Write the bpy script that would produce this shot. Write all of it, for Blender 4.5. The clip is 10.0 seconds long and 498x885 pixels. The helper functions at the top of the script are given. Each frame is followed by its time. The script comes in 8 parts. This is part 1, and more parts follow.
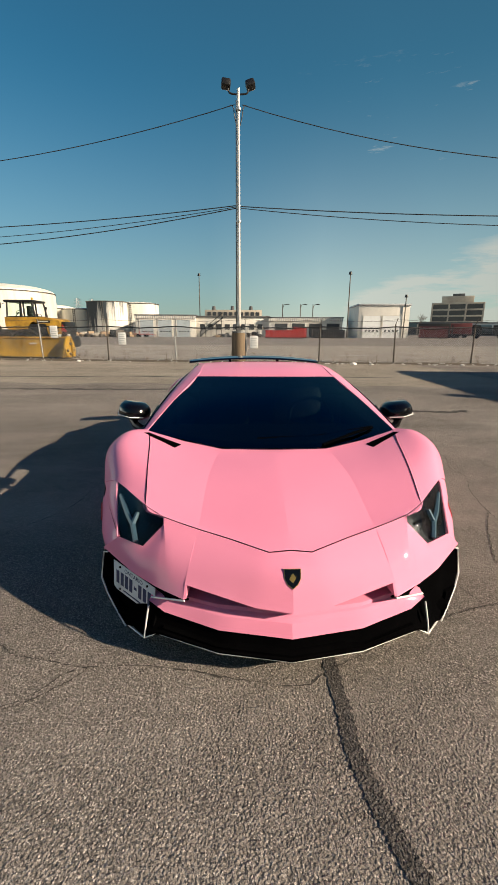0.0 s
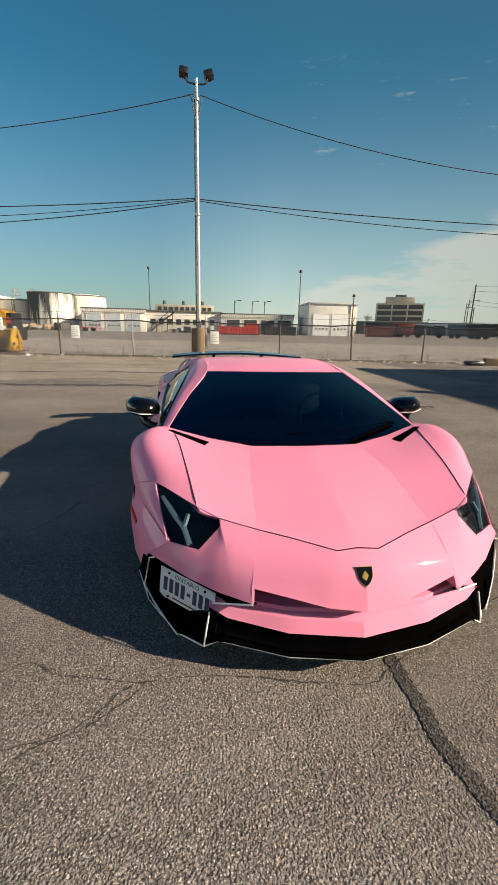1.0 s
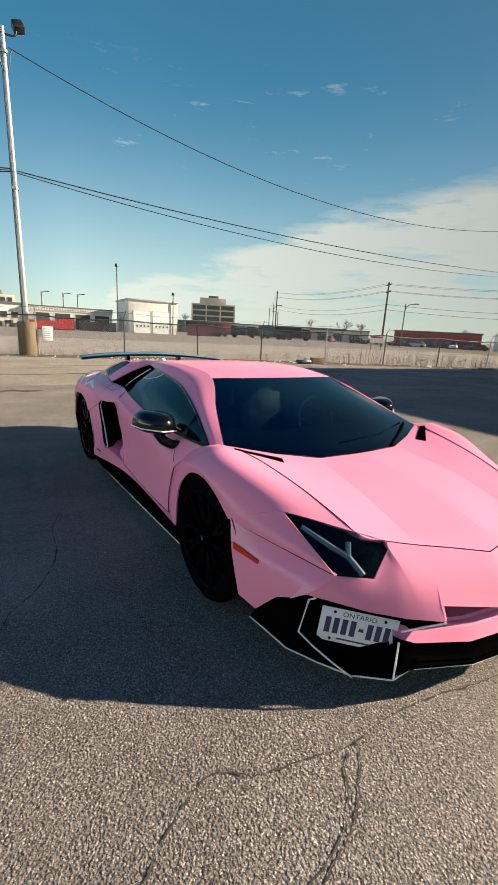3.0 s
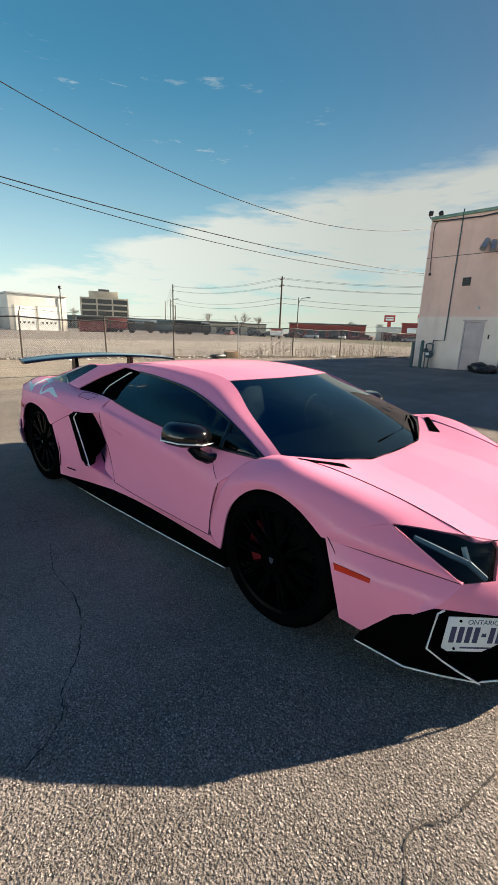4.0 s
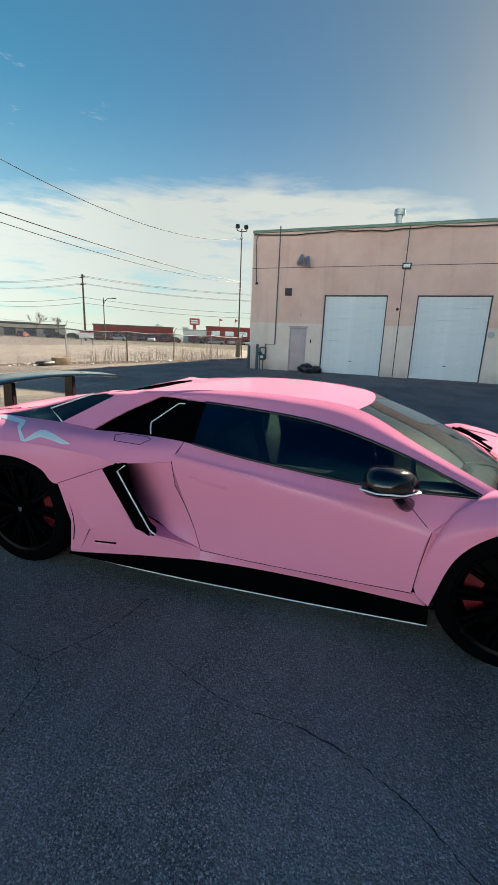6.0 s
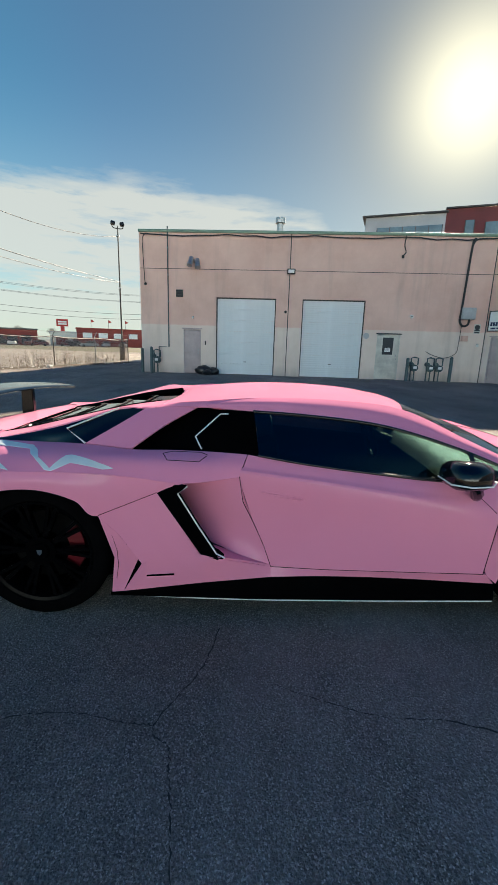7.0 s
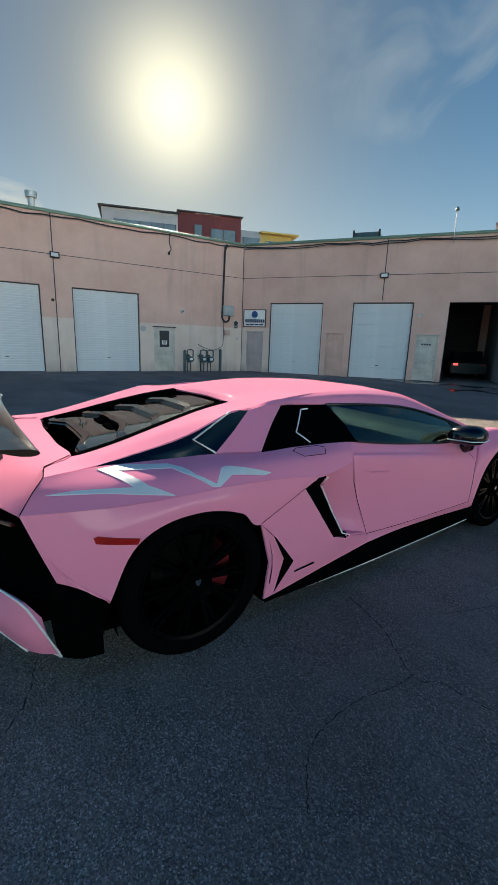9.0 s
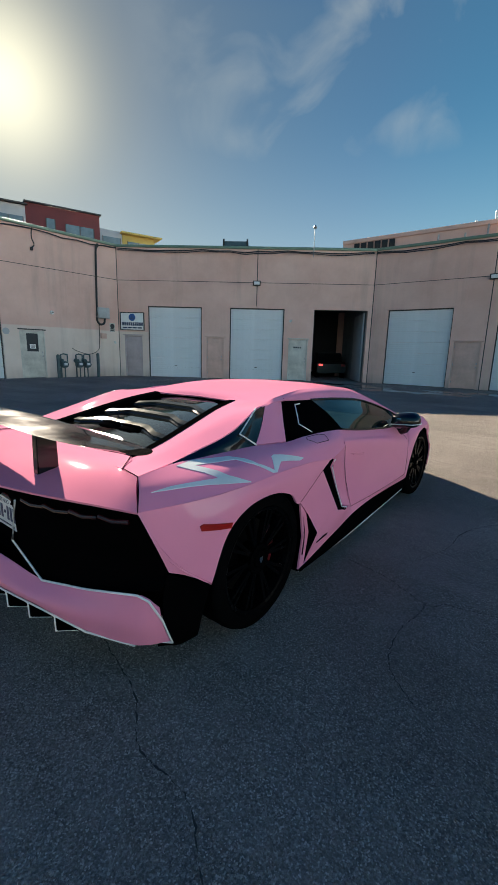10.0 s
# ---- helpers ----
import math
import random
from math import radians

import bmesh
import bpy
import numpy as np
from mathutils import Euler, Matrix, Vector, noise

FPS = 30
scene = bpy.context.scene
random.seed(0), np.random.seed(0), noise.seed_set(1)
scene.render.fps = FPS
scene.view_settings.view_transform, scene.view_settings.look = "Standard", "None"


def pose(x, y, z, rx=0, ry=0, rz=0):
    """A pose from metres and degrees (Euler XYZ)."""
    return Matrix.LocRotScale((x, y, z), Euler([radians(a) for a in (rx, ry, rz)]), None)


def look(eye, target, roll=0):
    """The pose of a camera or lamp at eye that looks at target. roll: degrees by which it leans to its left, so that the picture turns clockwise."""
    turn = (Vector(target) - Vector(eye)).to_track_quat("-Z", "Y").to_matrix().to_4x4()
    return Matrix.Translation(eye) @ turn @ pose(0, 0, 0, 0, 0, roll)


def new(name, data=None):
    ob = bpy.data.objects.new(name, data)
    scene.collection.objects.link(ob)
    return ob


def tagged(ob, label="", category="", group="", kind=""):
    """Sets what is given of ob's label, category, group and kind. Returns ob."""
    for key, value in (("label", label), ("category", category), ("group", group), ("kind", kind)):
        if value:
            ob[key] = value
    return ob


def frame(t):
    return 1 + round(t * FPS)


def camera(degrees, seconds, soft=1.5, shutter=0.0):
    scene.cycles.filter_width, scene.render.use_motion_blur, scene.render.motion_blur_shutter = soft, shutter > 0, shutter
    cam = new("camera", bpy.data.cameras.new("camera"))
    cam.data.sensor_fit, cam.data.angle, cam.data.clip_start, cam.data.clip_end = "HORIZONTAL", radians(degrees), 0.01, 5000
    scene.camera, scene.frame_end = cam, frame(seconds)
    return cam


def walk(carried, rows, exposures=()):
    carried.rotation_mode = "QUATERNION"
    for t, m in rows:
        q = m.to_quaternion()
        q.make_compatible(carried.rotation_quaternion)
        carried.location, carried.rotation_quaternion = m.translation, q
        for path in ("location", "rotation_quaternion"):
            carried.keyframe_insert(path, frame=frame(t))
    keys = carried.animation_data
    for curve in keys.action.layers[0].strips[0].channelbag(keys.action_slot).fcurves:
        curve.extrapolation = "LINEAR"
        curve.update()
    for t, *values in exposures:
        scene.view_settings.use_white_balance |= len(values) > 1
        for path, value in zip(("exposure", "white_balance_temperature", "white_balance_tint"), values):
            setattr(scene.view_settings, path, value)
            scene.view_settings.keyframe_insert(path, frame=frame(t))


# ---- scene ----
cam = camera(62.4, 10.0)
PATH = [
    (0, (-0.248, -3.904, 1.425), (-0.149, -1.977, 0.901), 0.2),
    (0.5, (-0.437, -3.872, 1.41), (-0.239, -1.954, 0.879), 0.6),
    (1, (-0.71, -3.79, 1.403), (-0.378, -1.892, 0.865), 1.3),
    (1.5, (-0.985, -3.697, 1.393), (-0.485, -1.838, 0.853), 2.2),
    (2, (-1.308, -3.558, 1.396), (-0.619, -1.759, 0.863), 2.8),
    (2.5, (-1.605, -3.343, 1.388), (-0.709, -1.634, 0.862), 2.9),
    (2.7, (-1.723, -3.244, 1.398), (-0.743, -1.58, 0.878), 3.1),
    (3.8, (-2.252, -2.565, 1.362), (-0.867, -1.221, 0.837), 2.3),
    (4, (-2.334, -2.412, 1.38), (-0.891, -1.13, 0.857), 2.1),
    (4.5, (-2.554, -2.02, 1.382), (-0.978, -0.902, 0.866), 2.1),
    (5, (-2.69, -1.582, 1.39), (-1.005, -0.632, 0.881), 2.2),
    (5.5, (-2.758, -1.1, 1.408), (-0.973, -0.344, 0.915), 2.1),
    (6.8, (-2.83, 0.153, 1.418), (-0.886, 0.225, 0.957), 2.1),
    (7, (-2.833, 0.339, 1.407), (-0.886, 0.299, 0.951), 1.7),
    (7.5, (-2.762, 0.795, 1.4), (-0.842, 0.468, 0.945), 1.8),
    (8, (-2.673, 1.253, 1.409), (-0.822, 0.648, 0.952), 1.8),
    (8.5, (-2.566, 1.728, 1.411), (-0.827, 0.856, 0.949), 1.9),
    (9, (-2.366, 2.145, 1.393), (-0.783, 1.011, 0.936), 1.9),
    (9.5, (-2.191, 2.575, 1.374), (-0.807, 1.201, 0.929), 1.8),
    (10, (-1.972, 2.93, 1.369), (-0.813, 1.356, 0.945), 1.5),
]
walk(cam, [(t, look(eye, target, roll)) for t, eye, target, roll in PATH], [(0, 0.82, 6500, 7), (1.0, 0.95, 6500, 7), (2.0, 1.18, 6500, 7), (4.0, 1.55, 6500, 7), (5.5, 1.77, 6450, 6), (7.0, 1.72, 6350, 6), (8.0, 1.65, 6300, 6), (10, 1.5, 6250, 6)])

# ---- light ----
SUN_EL, SUN_AZ = 25.7, 115.2          # degrees up; from +y towards +x
sun_way = Vector((math.sin(radians(SUN_AZ)) * math.cos(radians(SUN_EL)), math.cos(radians(SUN_AZ)) * math.cos(radians(SUN_EL)), math.sin(radians(SUN_EL))))
sun = new("sun", bpy.data.lights.new("sun", "SUN"))
sun.data.energy, sun.data.angle, sun.data.color = 5.0, radians(0.55), (1.0, 0.825, 0.64)
sun.matrix_world = look(sun_way * 50, (0, 0, 0))

world = bpy.data.worlds.new("sky")
scene.world = world
world.use_nodes = True
wt = world.node_tree
wt.nodes.clear()


def wmath(op, a, b=None, c=None, clamp=False):
    nd = wt.nodes.new("ShaderNodeMath")
    nd.operation, nd.use_clamp = op, clamp
    for i, v in enumerate((a, b, c)):
        if v is None:
            continue
        if isinstance(v, (int, float)):
            nd.inputs[i].default_value = v
        else:
            wt.links.new(v, nd.inputs[i])
    return nd.outputs[0]


sky = wt.nodes.new("ShaderNodeTexSky")
sky.sky_type, sky.sun_disc = "NISHITA", False
sky.sun_elevation, sky.sun_rotation = radians(SUN_EL), radians(SUN_AZ)
sky.air_density, sky.dust_density, sky.ozone_density = 1.0, 0.25, 2.5
coords = wt.nodes.new("ShaderNodeTexCoord")
split = wt.nodes.new("ShaderNodeSeparateXYZ")
wt.links.new(coords.outputs["Generated"], split.inputs[0])
dx, dy, dz = split.outputs
azim = wmath("MULTIPLY", wmath("ARCTAN2", dx, dy), 180 / math.pi)
elev = wmath("MULTIPLY", wmath("ARCSINE", wmath("MINIMUM", wmath("MAXIMUM", dz, -1.0), 1.0)), 180 / math.pi)
# cloud bank: its upper edge over the compass, 0 to 180 degrees
top = wt.nodes.new("ShaderNodeValToRGB")
wt.links.new(wmath("DIVIDE", azim, 180.0, clamp=True), top.inputs[0])
EDGE = ((0, 2.0), (10, 4.0), (21, 8.0), (31, 11.2), (44, 15.5), (58, 18.0), (76, 19.6), (90, 18.6), (99, 16.6), (108, 10.0), (125, 6.0), (180, 4.0))
while len(top.color_ramp.elements) < len(EDGE):
    top.color_ramp.elements.new(0.5)
for el_, (a_, h_) in zip(top.color_ramp.elements, EDGE):
    el_.position, el_.color = a_ / 180, (h_ / 30, h_ / 30, h_ / 30, 1)
# stretched noise in compass space
cxyz = wt.nodes.new("ShaderNodeCombineXYZ")
wt.links.new(wmath("MULTIPLY", azim, 0.055), cxyz.inputs[0])
wt.links.new(wmath("MULTIPLY", elev, 0.30), cxyz.inputs[1])
n1 = wt.nodes.new("ShaderNodeTexNoise")
n1.inputs["Scale"].default_value, n1.inputs["Detail"].default_value, n1.inputs["Roughness"].default_value = 1.6, 9, 0.62
wt.links.new(cxyz.outputs[0], n1.inputs["Vector"])
n2 = wt.nodes.new("ShaderNodeTexNoise")
n2.inputs["Scale"].default_value, n2.inputs["Detail"].default_value, n2.inputs["Distortion"].default_value = 5.5, 8, 0.8
wt.links.new(coords.outputs["Generated"], n2.inputs["Vector"])
under = wmath("SUBTRACT", wmath("MULTIPLY", top.outputs[0], 30.0), elev)
edge = wmath("ADD", under, wmath("MULTIPLY", wmath("SUBTRACT", n1.outputs[0], 0.5), 4.0))
bank = wmath("DIVIDE", edge, 2.6, clamp=True)
body = wmath("ADD", wmath("MULTIPLY", wmath("SUBTRACT", n1.outputs[0], 0.36), 3.4, clamp=True), 0.62, clamp=True)
front = wmath("MULTIPLY", wmath("MULTIPLY", bank, body), wmath("DIVIDE", wmath("SUBTRACT", azim, 4.0), 12.0, clamp=True))
front = wmath("MULTIPLY", front, wmath("DIVIDE", wmath("SUBTRACT", 112.0, azim), 10.0, clamp=True))
window1 = wmath("MULTIPLY", wmath("DIVIDE", wmath("SUBTRACT", azim, 4.0), 8.0, clamp=True), wmath("DIVIDE", wmath("SUBTRACT", 60.0, azim), 6.0, clamp=True))
low_band = wmath("MULTIPLY", wmath("DIVIDE", wmath("SUBTRACT", elev, 15.0), 4.0, clamp=True), wmath("DIVIDE", wmath("SUBTRACT", 28.0, elev), 3.0, clamp=True))
n3 = wt.nodes.new("ShaderNodeTexNoise")
n3.inputs["Scale"].default_value, n3.inputs["Detail"].default_value, n3.inputs["Roughness"].default_value = 2.4, 9, 0.66
wt.links.new(cxyz.outputs[0], n3.inputs["Vector"])
shreds = wmath("MULTIPLY", wmath("MULTIPLY", wmath("SUBTRACT", n3.outputs[0], 0.598), 7.0, clamp=True), wmath("MULTIPLY", window1, low_band))
window2 = wmath("DIVIDE", wmath("SUBTRACT", azim, 128.0), 20.0, clamp=True)
high = wmath("MULTIPLY", wmath("DIVIDE", wmath("SUBTRACT", elev, 21.0), 4.0, clamp=True), wmath("DIVIDE", wmath("SUBTRACT", 46.0, elev), 8.0, clamp=True))
soft_wisp = wmath("MULTIPLY", wmath("MULTIPLY", wmath("SUBTRACT", n2.outputs[0], 0.52), 3.2, clamp=True), wmath("MULTIPLY", window2, high))
wisp = wmath("MAXIMUM", shreds, soft_wisp)
haze = wmath("MULTIPLY", wmath("POWER", wmath("SUBTRACT", 1.0, wmath("DIVIDE", elev, 28.0, clamp=True)), 2.0), 0.82)
# unseen bright band added low in the west to light the car's near side
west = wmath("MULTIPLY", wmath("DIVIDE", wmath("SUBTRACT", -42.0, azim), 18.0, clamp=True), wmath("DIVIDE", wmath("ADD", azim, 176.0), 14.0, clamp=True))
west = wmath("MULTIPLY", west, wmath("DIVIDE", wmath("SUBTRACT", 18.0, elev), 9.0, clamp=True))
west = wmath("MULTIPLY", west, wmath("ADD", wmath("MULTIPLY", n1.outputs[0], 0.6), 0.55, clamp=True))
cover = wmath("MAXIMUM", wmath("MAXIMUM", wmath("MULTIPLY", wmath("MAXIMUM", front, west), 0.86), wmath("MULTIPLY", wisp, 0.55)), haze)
# light scattered round the sun
dot = wt.nodes.new("ShaderNodeVectorMath")
dot.operation = "DOT_PRODUCT"
wt.links.new(coords.outputs["Generated"], dot.inputs[0])
dot.inputs[1].default_value = sun_way
away = wmath("MULTIPLY", wmath("ARCCOSINE", wmath("MINIMUM", dot.outputs["Value"], 1.0)), 180 / math.pi)
glow = wmath("ADD", wmath("MULTIPLY", wmath("EXPONENT", wmath("MULTIPLY", wmath("POWER", wmath("DIVIDE", away, 6.1), 2.0), -1.0)), 0.30),
             wmath("MULTIPLY", wmath("EXPONENT", wmath("DIVIDE", away, -10.0)), 0.080))
# the blue is deep opposite the sun and greyed by haze towards it
veil = wt.nodes.new("ShaderNodeValToRGB")
wt.links.new(wmath("DIVIDE", away, 180.0, clamp=True), veil.inputs[0])
VEIL = ((3, (0.26, 0.23, 0.18)), (14, (0.35, 0.37, 0.34)), (38, (0.40, 0.55, 0.55)), (66, (0.42, 0.90, 0.86)), (84, (0.50, 1.10, 1.06)), (110, (0.38, 1.03, 1.08)))
while len(veil.color_ramp.elements) < len(VEIL):
    veil.color_ramp.elements.new(0.5)
for el_, (a_, c_) in zip(veil.color_ramp.elements, VEIL):
    el_.position, el_.color = a_ / 180, (*c_, 1)
tint = wt.nodes.new("ShaderNodeMix")
tint.data_type, tint.blend_type = "RGBA", "MULTIPLY"
tint.inputs[0].default_value = 1.0
wt.links.new(sky.outputs[0], tint.inputs[6])
wt.links.new(veil.outputs[0], tint.inputs[7])
back_sky, back_cloud, back_glow = [wt.nodes.new("ShaderNodeBackground") for _ in range(3)]
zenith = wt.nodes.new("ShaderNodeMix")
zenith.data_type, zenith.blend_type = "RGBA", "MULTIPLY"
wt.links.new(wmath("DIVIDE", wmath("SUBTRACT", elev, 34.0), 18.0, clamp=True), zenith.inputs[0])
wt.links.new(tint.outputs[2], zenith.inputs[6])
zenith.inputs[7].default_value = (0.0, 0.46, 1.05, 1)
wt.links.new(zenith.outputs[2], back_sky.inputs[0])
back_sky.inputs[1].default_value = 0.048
back_cloud.inputs[0].default_value, back_cloud.inputs[1].default_value = (0.91, 0.90, 0.81, 1), 0.25
back_glow.inputs[0].default_value = (1.0, 0.91, 0.64, 1)
wt.links.new(glow, back_glow.inputs[1])
mixw, addw, outw = wt.nodes.new("ShaderNodeMixShader"), wt.nodes.new("ShaderNodeAddShader"), wt.nodes.new("ShaderNodeOutputWorld")
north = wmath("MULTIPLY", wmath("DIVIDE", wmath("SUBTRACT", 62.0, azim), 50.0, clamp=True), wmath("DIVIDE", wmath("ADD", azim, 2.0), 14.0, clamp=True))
# the added western band is raised far above the strength of the cloud bank
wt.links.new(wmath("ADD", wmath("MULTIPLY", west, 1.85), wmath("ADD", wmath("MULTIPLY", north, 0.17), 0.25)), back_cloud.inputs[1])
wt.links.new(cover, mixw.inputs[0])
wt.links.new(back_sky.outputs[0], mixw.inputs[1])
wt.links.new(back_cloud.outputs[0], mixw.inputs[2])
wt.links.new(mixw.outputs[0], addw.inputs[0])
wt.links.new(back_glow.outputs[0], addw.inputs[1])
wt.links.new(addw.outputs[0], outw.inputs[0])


# ---- materials ----
class Nodes:
    """A material and short ways to wire it."""

    def __init__(self, name):
        self.m = bpy.data.materials.new(name)
        self.m.use_nodes = True
        self.t = self.m.node_tree
        self.b = self.t.nodes["Principled BSDF"]
        self.co = self.t.nodes.new("ShaderNodeTexCoord").outputs["Object"]

    def put(self, key, value):
        if hasattr(value, "is_linked"):
            self.t.links.new(value, self.b.inputs[key])
        else:
            self.b.inputs[key].default_value = value

    def noise(self, scale, detail=4, rough=0.6, stretch=None, vec=None):
        nd = self.t.nodes.new("ShaderNodeTexNoise")
        nd.inputs["Scale"].default_value, nd.inputs["Detail"].default_value, nd.inputs["Roughness"].default_value = scale, detail, rough
        v = vec or self.co
        if stretch:
            mp = self.t.nodes.new("ShaderNodeMapping")
            mp.inputs["Scale"].default_value = stretch
            self.t.links.new(v, mp.inputs[0])
            v = mp.outputs[0]
        self.t.links.new(v, nd.inputs["Vector"])
        return nd.outputs[0]

    def cells(self, scale, what="Distance", feature="F1"):
        nd = self.t.nodes.new("ShaderNodeTexVoronoi")
        nd.inputs["Scale"].default_value = scale
        nd.feature = feature
        self.t.links.new(self.co, nd.inputs["Vector"])
        return nd.outputs[what]

    def span(self, value, a, b, c=0.0, d=1.0):
        nd = self.t.nodes.new("ShaderNodeMapRange")
        self.t.links.new(value, nd.inputs[0])
        for i, v in zip((1, 2, 3, 4), (a, b, c, d)):
            nd.inputs[i].default_value = v
        return nd.outputs[0]

    def mix(self, fac, a, b, how="MIX"):
        nd = self.t.nodes.new("ShaderNodeMix")
        nd.data_type, nd.blend_type = "RGBA", how
        for i, v in ((0, fac), (6, a), (7, b)):
            if hasattr(v, "is_linked"):
                self.t.links.new(v, nd.inputs[i])
            else:
                nd.inputs[i].default_value = v if i == 0 else (*v, 1) if len(v) == 3 else v
        return nd.outputs[2]

    def bump(self, height, strength=0.3, distance=0.01):
        nd = self.t.nodes.new("ShaderNodeBump")
        nd.inputs["Strength"].default_value, nd.inputs["Distance"].default_value = strength, distance
        self.t.links.new(height, nd.inputs["Height"])
        if self.b.inputs["Normal"].is_linked:
            self.t.links.new(self.b.inputs["Normal"].links[0].from_socket, nd.inputs["Normal"])
        self.t.links.new(nd.outputs[0], self.b.inputs["Normal"])

    def along(self, axis):
        nd = self.t.nodes.new("ShaderNodeSeparateXYZ")
        self.t.links.new(self.co, nd.inputs[0])
        return nd.outputs[axis]


def paint(name, colour, rough=0.5, metal=0.0, vary=0.18, scale=3.0, grain=60.0, bump=0.08, coat=0.0, streak=False, spec=0.5):
    """A plain surface with stains at one scale and grain at another."""
    n = Nodes(name)
    dark = tuple(c * (1 - vary) for c in colour)
    light = tuple(min(1, c * (1 + vary * 0.6)) for c in colour)
    big = n.noise(scale, 5, 0.65, (1, 1, 0.15) if streak else None)
    small = n.noise(grain, 3, 0.6)
    col = n.mix(n.span(big, 0.35, 0.65), dark, light)
    col = n.mix(n.span(small, 0.3, 0.7, 0.0, vary * 0.8), col, tuple(c * 0.6 for c in colour))
    n.put("Base Color", col)
    n.put("Roughness", n.span(big, 0.3, 0.7, max(0.02, rough - 0.07), min(1, rough + 0.08)))
    n.put("Metallic", metal)
    n.put("Specular IOR Level", spec)
    if coat:
        n.put("Coat Weight", coat)
        n.put("Coat Roughness", 0.03)
    if bump:
        n.bump(small, bump, 0.004)
    return n.m


def asphalt(name, stone, binder, wear):
    """Worn surface course: rough lumpy relief, low contrast in colour, sparse pale and dark chips, broad stains."""
    n = Nodes(name)
    warp = n.t.nodes.new("ShaderNodeTexNoise")
    warp.inputs["Scale"].default_value, warp.inputs["Detail"].default_value = 70.0, 3
    n.t.links.new(n.co, warp.inputs["Vector"])
    push = n.t.nodes.new("ShaderNodeVectorMath")
    push.operation = "MULTIPLY_ADD"
    n.t.links.new(warp.outputs["Color"], push.inputs[0])
    push.inputs[1].default_value = (0.016, 0.016, 0.016)
    n.t.links.new(n.co, push.inputs[2])
    plain = n.co
    n.co = push.outputs[0]
    gap = n.cells(104.0, "Distance", "DISTANCE_TO_EDGE")
    n.co = plain
    chips = n.cells(125.0, "Color")
    grit = n.cells(210.0, "Color")
    dome = n.cells(118.0, "Distance")
    lumps = n.noise(104.0, 2, 0.5)
    pits = n.noise(240.0, 1, 0.5)
    fine = n.noise(330.0, 3, 0.7)
    mid = n.noise(6.0, 6, 0.72)
    big = n.noise(0.35, 7, 0.62)
    bands = n.noise(0.5, 6, 0.7, (0.35, 1.3, 1))
    tone, tone2 = n.t.nodes.new("ShaderNodeSeparateXYZ"), n.t.nodes.new("ShaderNodeSeparateXYZ")
    n.t.links.new(chips, tone.inputs[0])
    n.t.links.new(grit, tone2.inputs[0])
    col = n.mix(n.span(lumps, 0.40, 0.58), binder, stone)
    col = n.mix(n.span(tone.outputs[2], 0.55, 1.0, 0.0, 0.75), col, tuple(min(1, c * 1.35) for c in stone))
    # gaps and pits: the shade of the relief is painted in near-black
    col = n.mix(n.span(gap, 0.02, 0.12, 0.35, 0.0), col, tuple(c * 0.25 for c in binder))
    col = n.mix(n.span(pits, 0.34, 0.45, 0.5, 0.0), col, tuple(c * 0.3 for c in binder))
    col = n.mix(n.span(tone.outputs[0], 0.35, 1.0, 0.0, 0.75), col, tuple(c * 0.6 for c in binder))
    col = n.mix(n.span(tone2.outputs[0], 0.86, 0.93, 0.0, 0.8), col, tuple(min(1, c * 1.9) for c in stone))
    col = n.mix(n.span(tone2.outputs[1], 0.86, 0.95, 0.0, 0.6), col, tuple(c * 0.35 for c in binder))
    col = n.mix(n.span(mid, 0.35, 0.72, 0.0, 0.32), col, tuple(c * 1.12 for c in stone))
    col = n.mix(n.span(big, 0.40, 0.66, 0.0, wear), col, tuple(c * 0.6 for c in binder))
    col = n.mix(n.span(bands, 0.46, 0.68, 0.0, wear * 0.9), col, tuple(c * 1.15 for c in stone))
    n.put("Base Color", col)
    n.put("Roughness", n.span(fine, 0.3, 0.7, 0.72, 0.95))
    n.put("Specular IOR Level", 0.15)
    n.bump(lumps, 1.0, 0.0145)
    n.bump(dome, 1.0, -0.006)
    n.bump(pits, 1.0, 0.0024)
    return n.m


M = {}
M["asphalt"] = asphalt("asphalt", (0.330, 0.293, 0.258), (0.134, 0.118, 0.102), 0.5)
M["yard_asphalt"] = asphalt("yard_asphalt", (0.31, 0.275, 0.24), (0.20, 0.178, 0.155), 0.4)
M["apron"] = asphalt("worn_apron", (0.46, 0.41, 0.35), (0.33, 0.29, 0.245), 0.5)
M["pale_asphalt"] = asphalt("pale_asphalt", (0.40, 0.35, 0.285), (0.24, 0.21, 0.17), 0.5)
M["tar"] = asphalt("tar_filler", (0.14, 0.128, 0.118), (0.032, 0.030, 0.028), 0.3)
M["crack"] = paint("crack_dirt", (0.055, 0.047, 0.039), 0.9, vary=0.4, scale=12, grain=200, bump=0.5)
M["dirt"] = paint("dirt", (0.11, 0.085, 0.058), 0.95, vary=0.4, scale=4, grain=90, bump=0.8)
M["grass"] = paint("dry_grass", (0.13, 0.12, 0.06), 0.9, vary=0.4, scale=5, grain=40, bump=0.3)
M["weed"] = paint("dry_weed", (0.16, 0.11, 0.065), 0.9, vary=0.4, scale=8, grain=40, bump=0.0)
M["litter"] = paint("litter", (0.70, 0.68, 0.64), 0.7, vary=0.2, scale=9, grain=60)
M["galvanised"] = paint("galvanised_steel", (0.46, 0.46, 0.45), 0.42, 0.85, vary=0.25, scale=5, grain=80, bump=0.05)
M["pole_steel"] = paint("pole_steel", (0.55, 0.53, 0.49), 0.45, 0.5, vary=0.3, scale=1.5, grain=60, bump=0.05, streak=True)
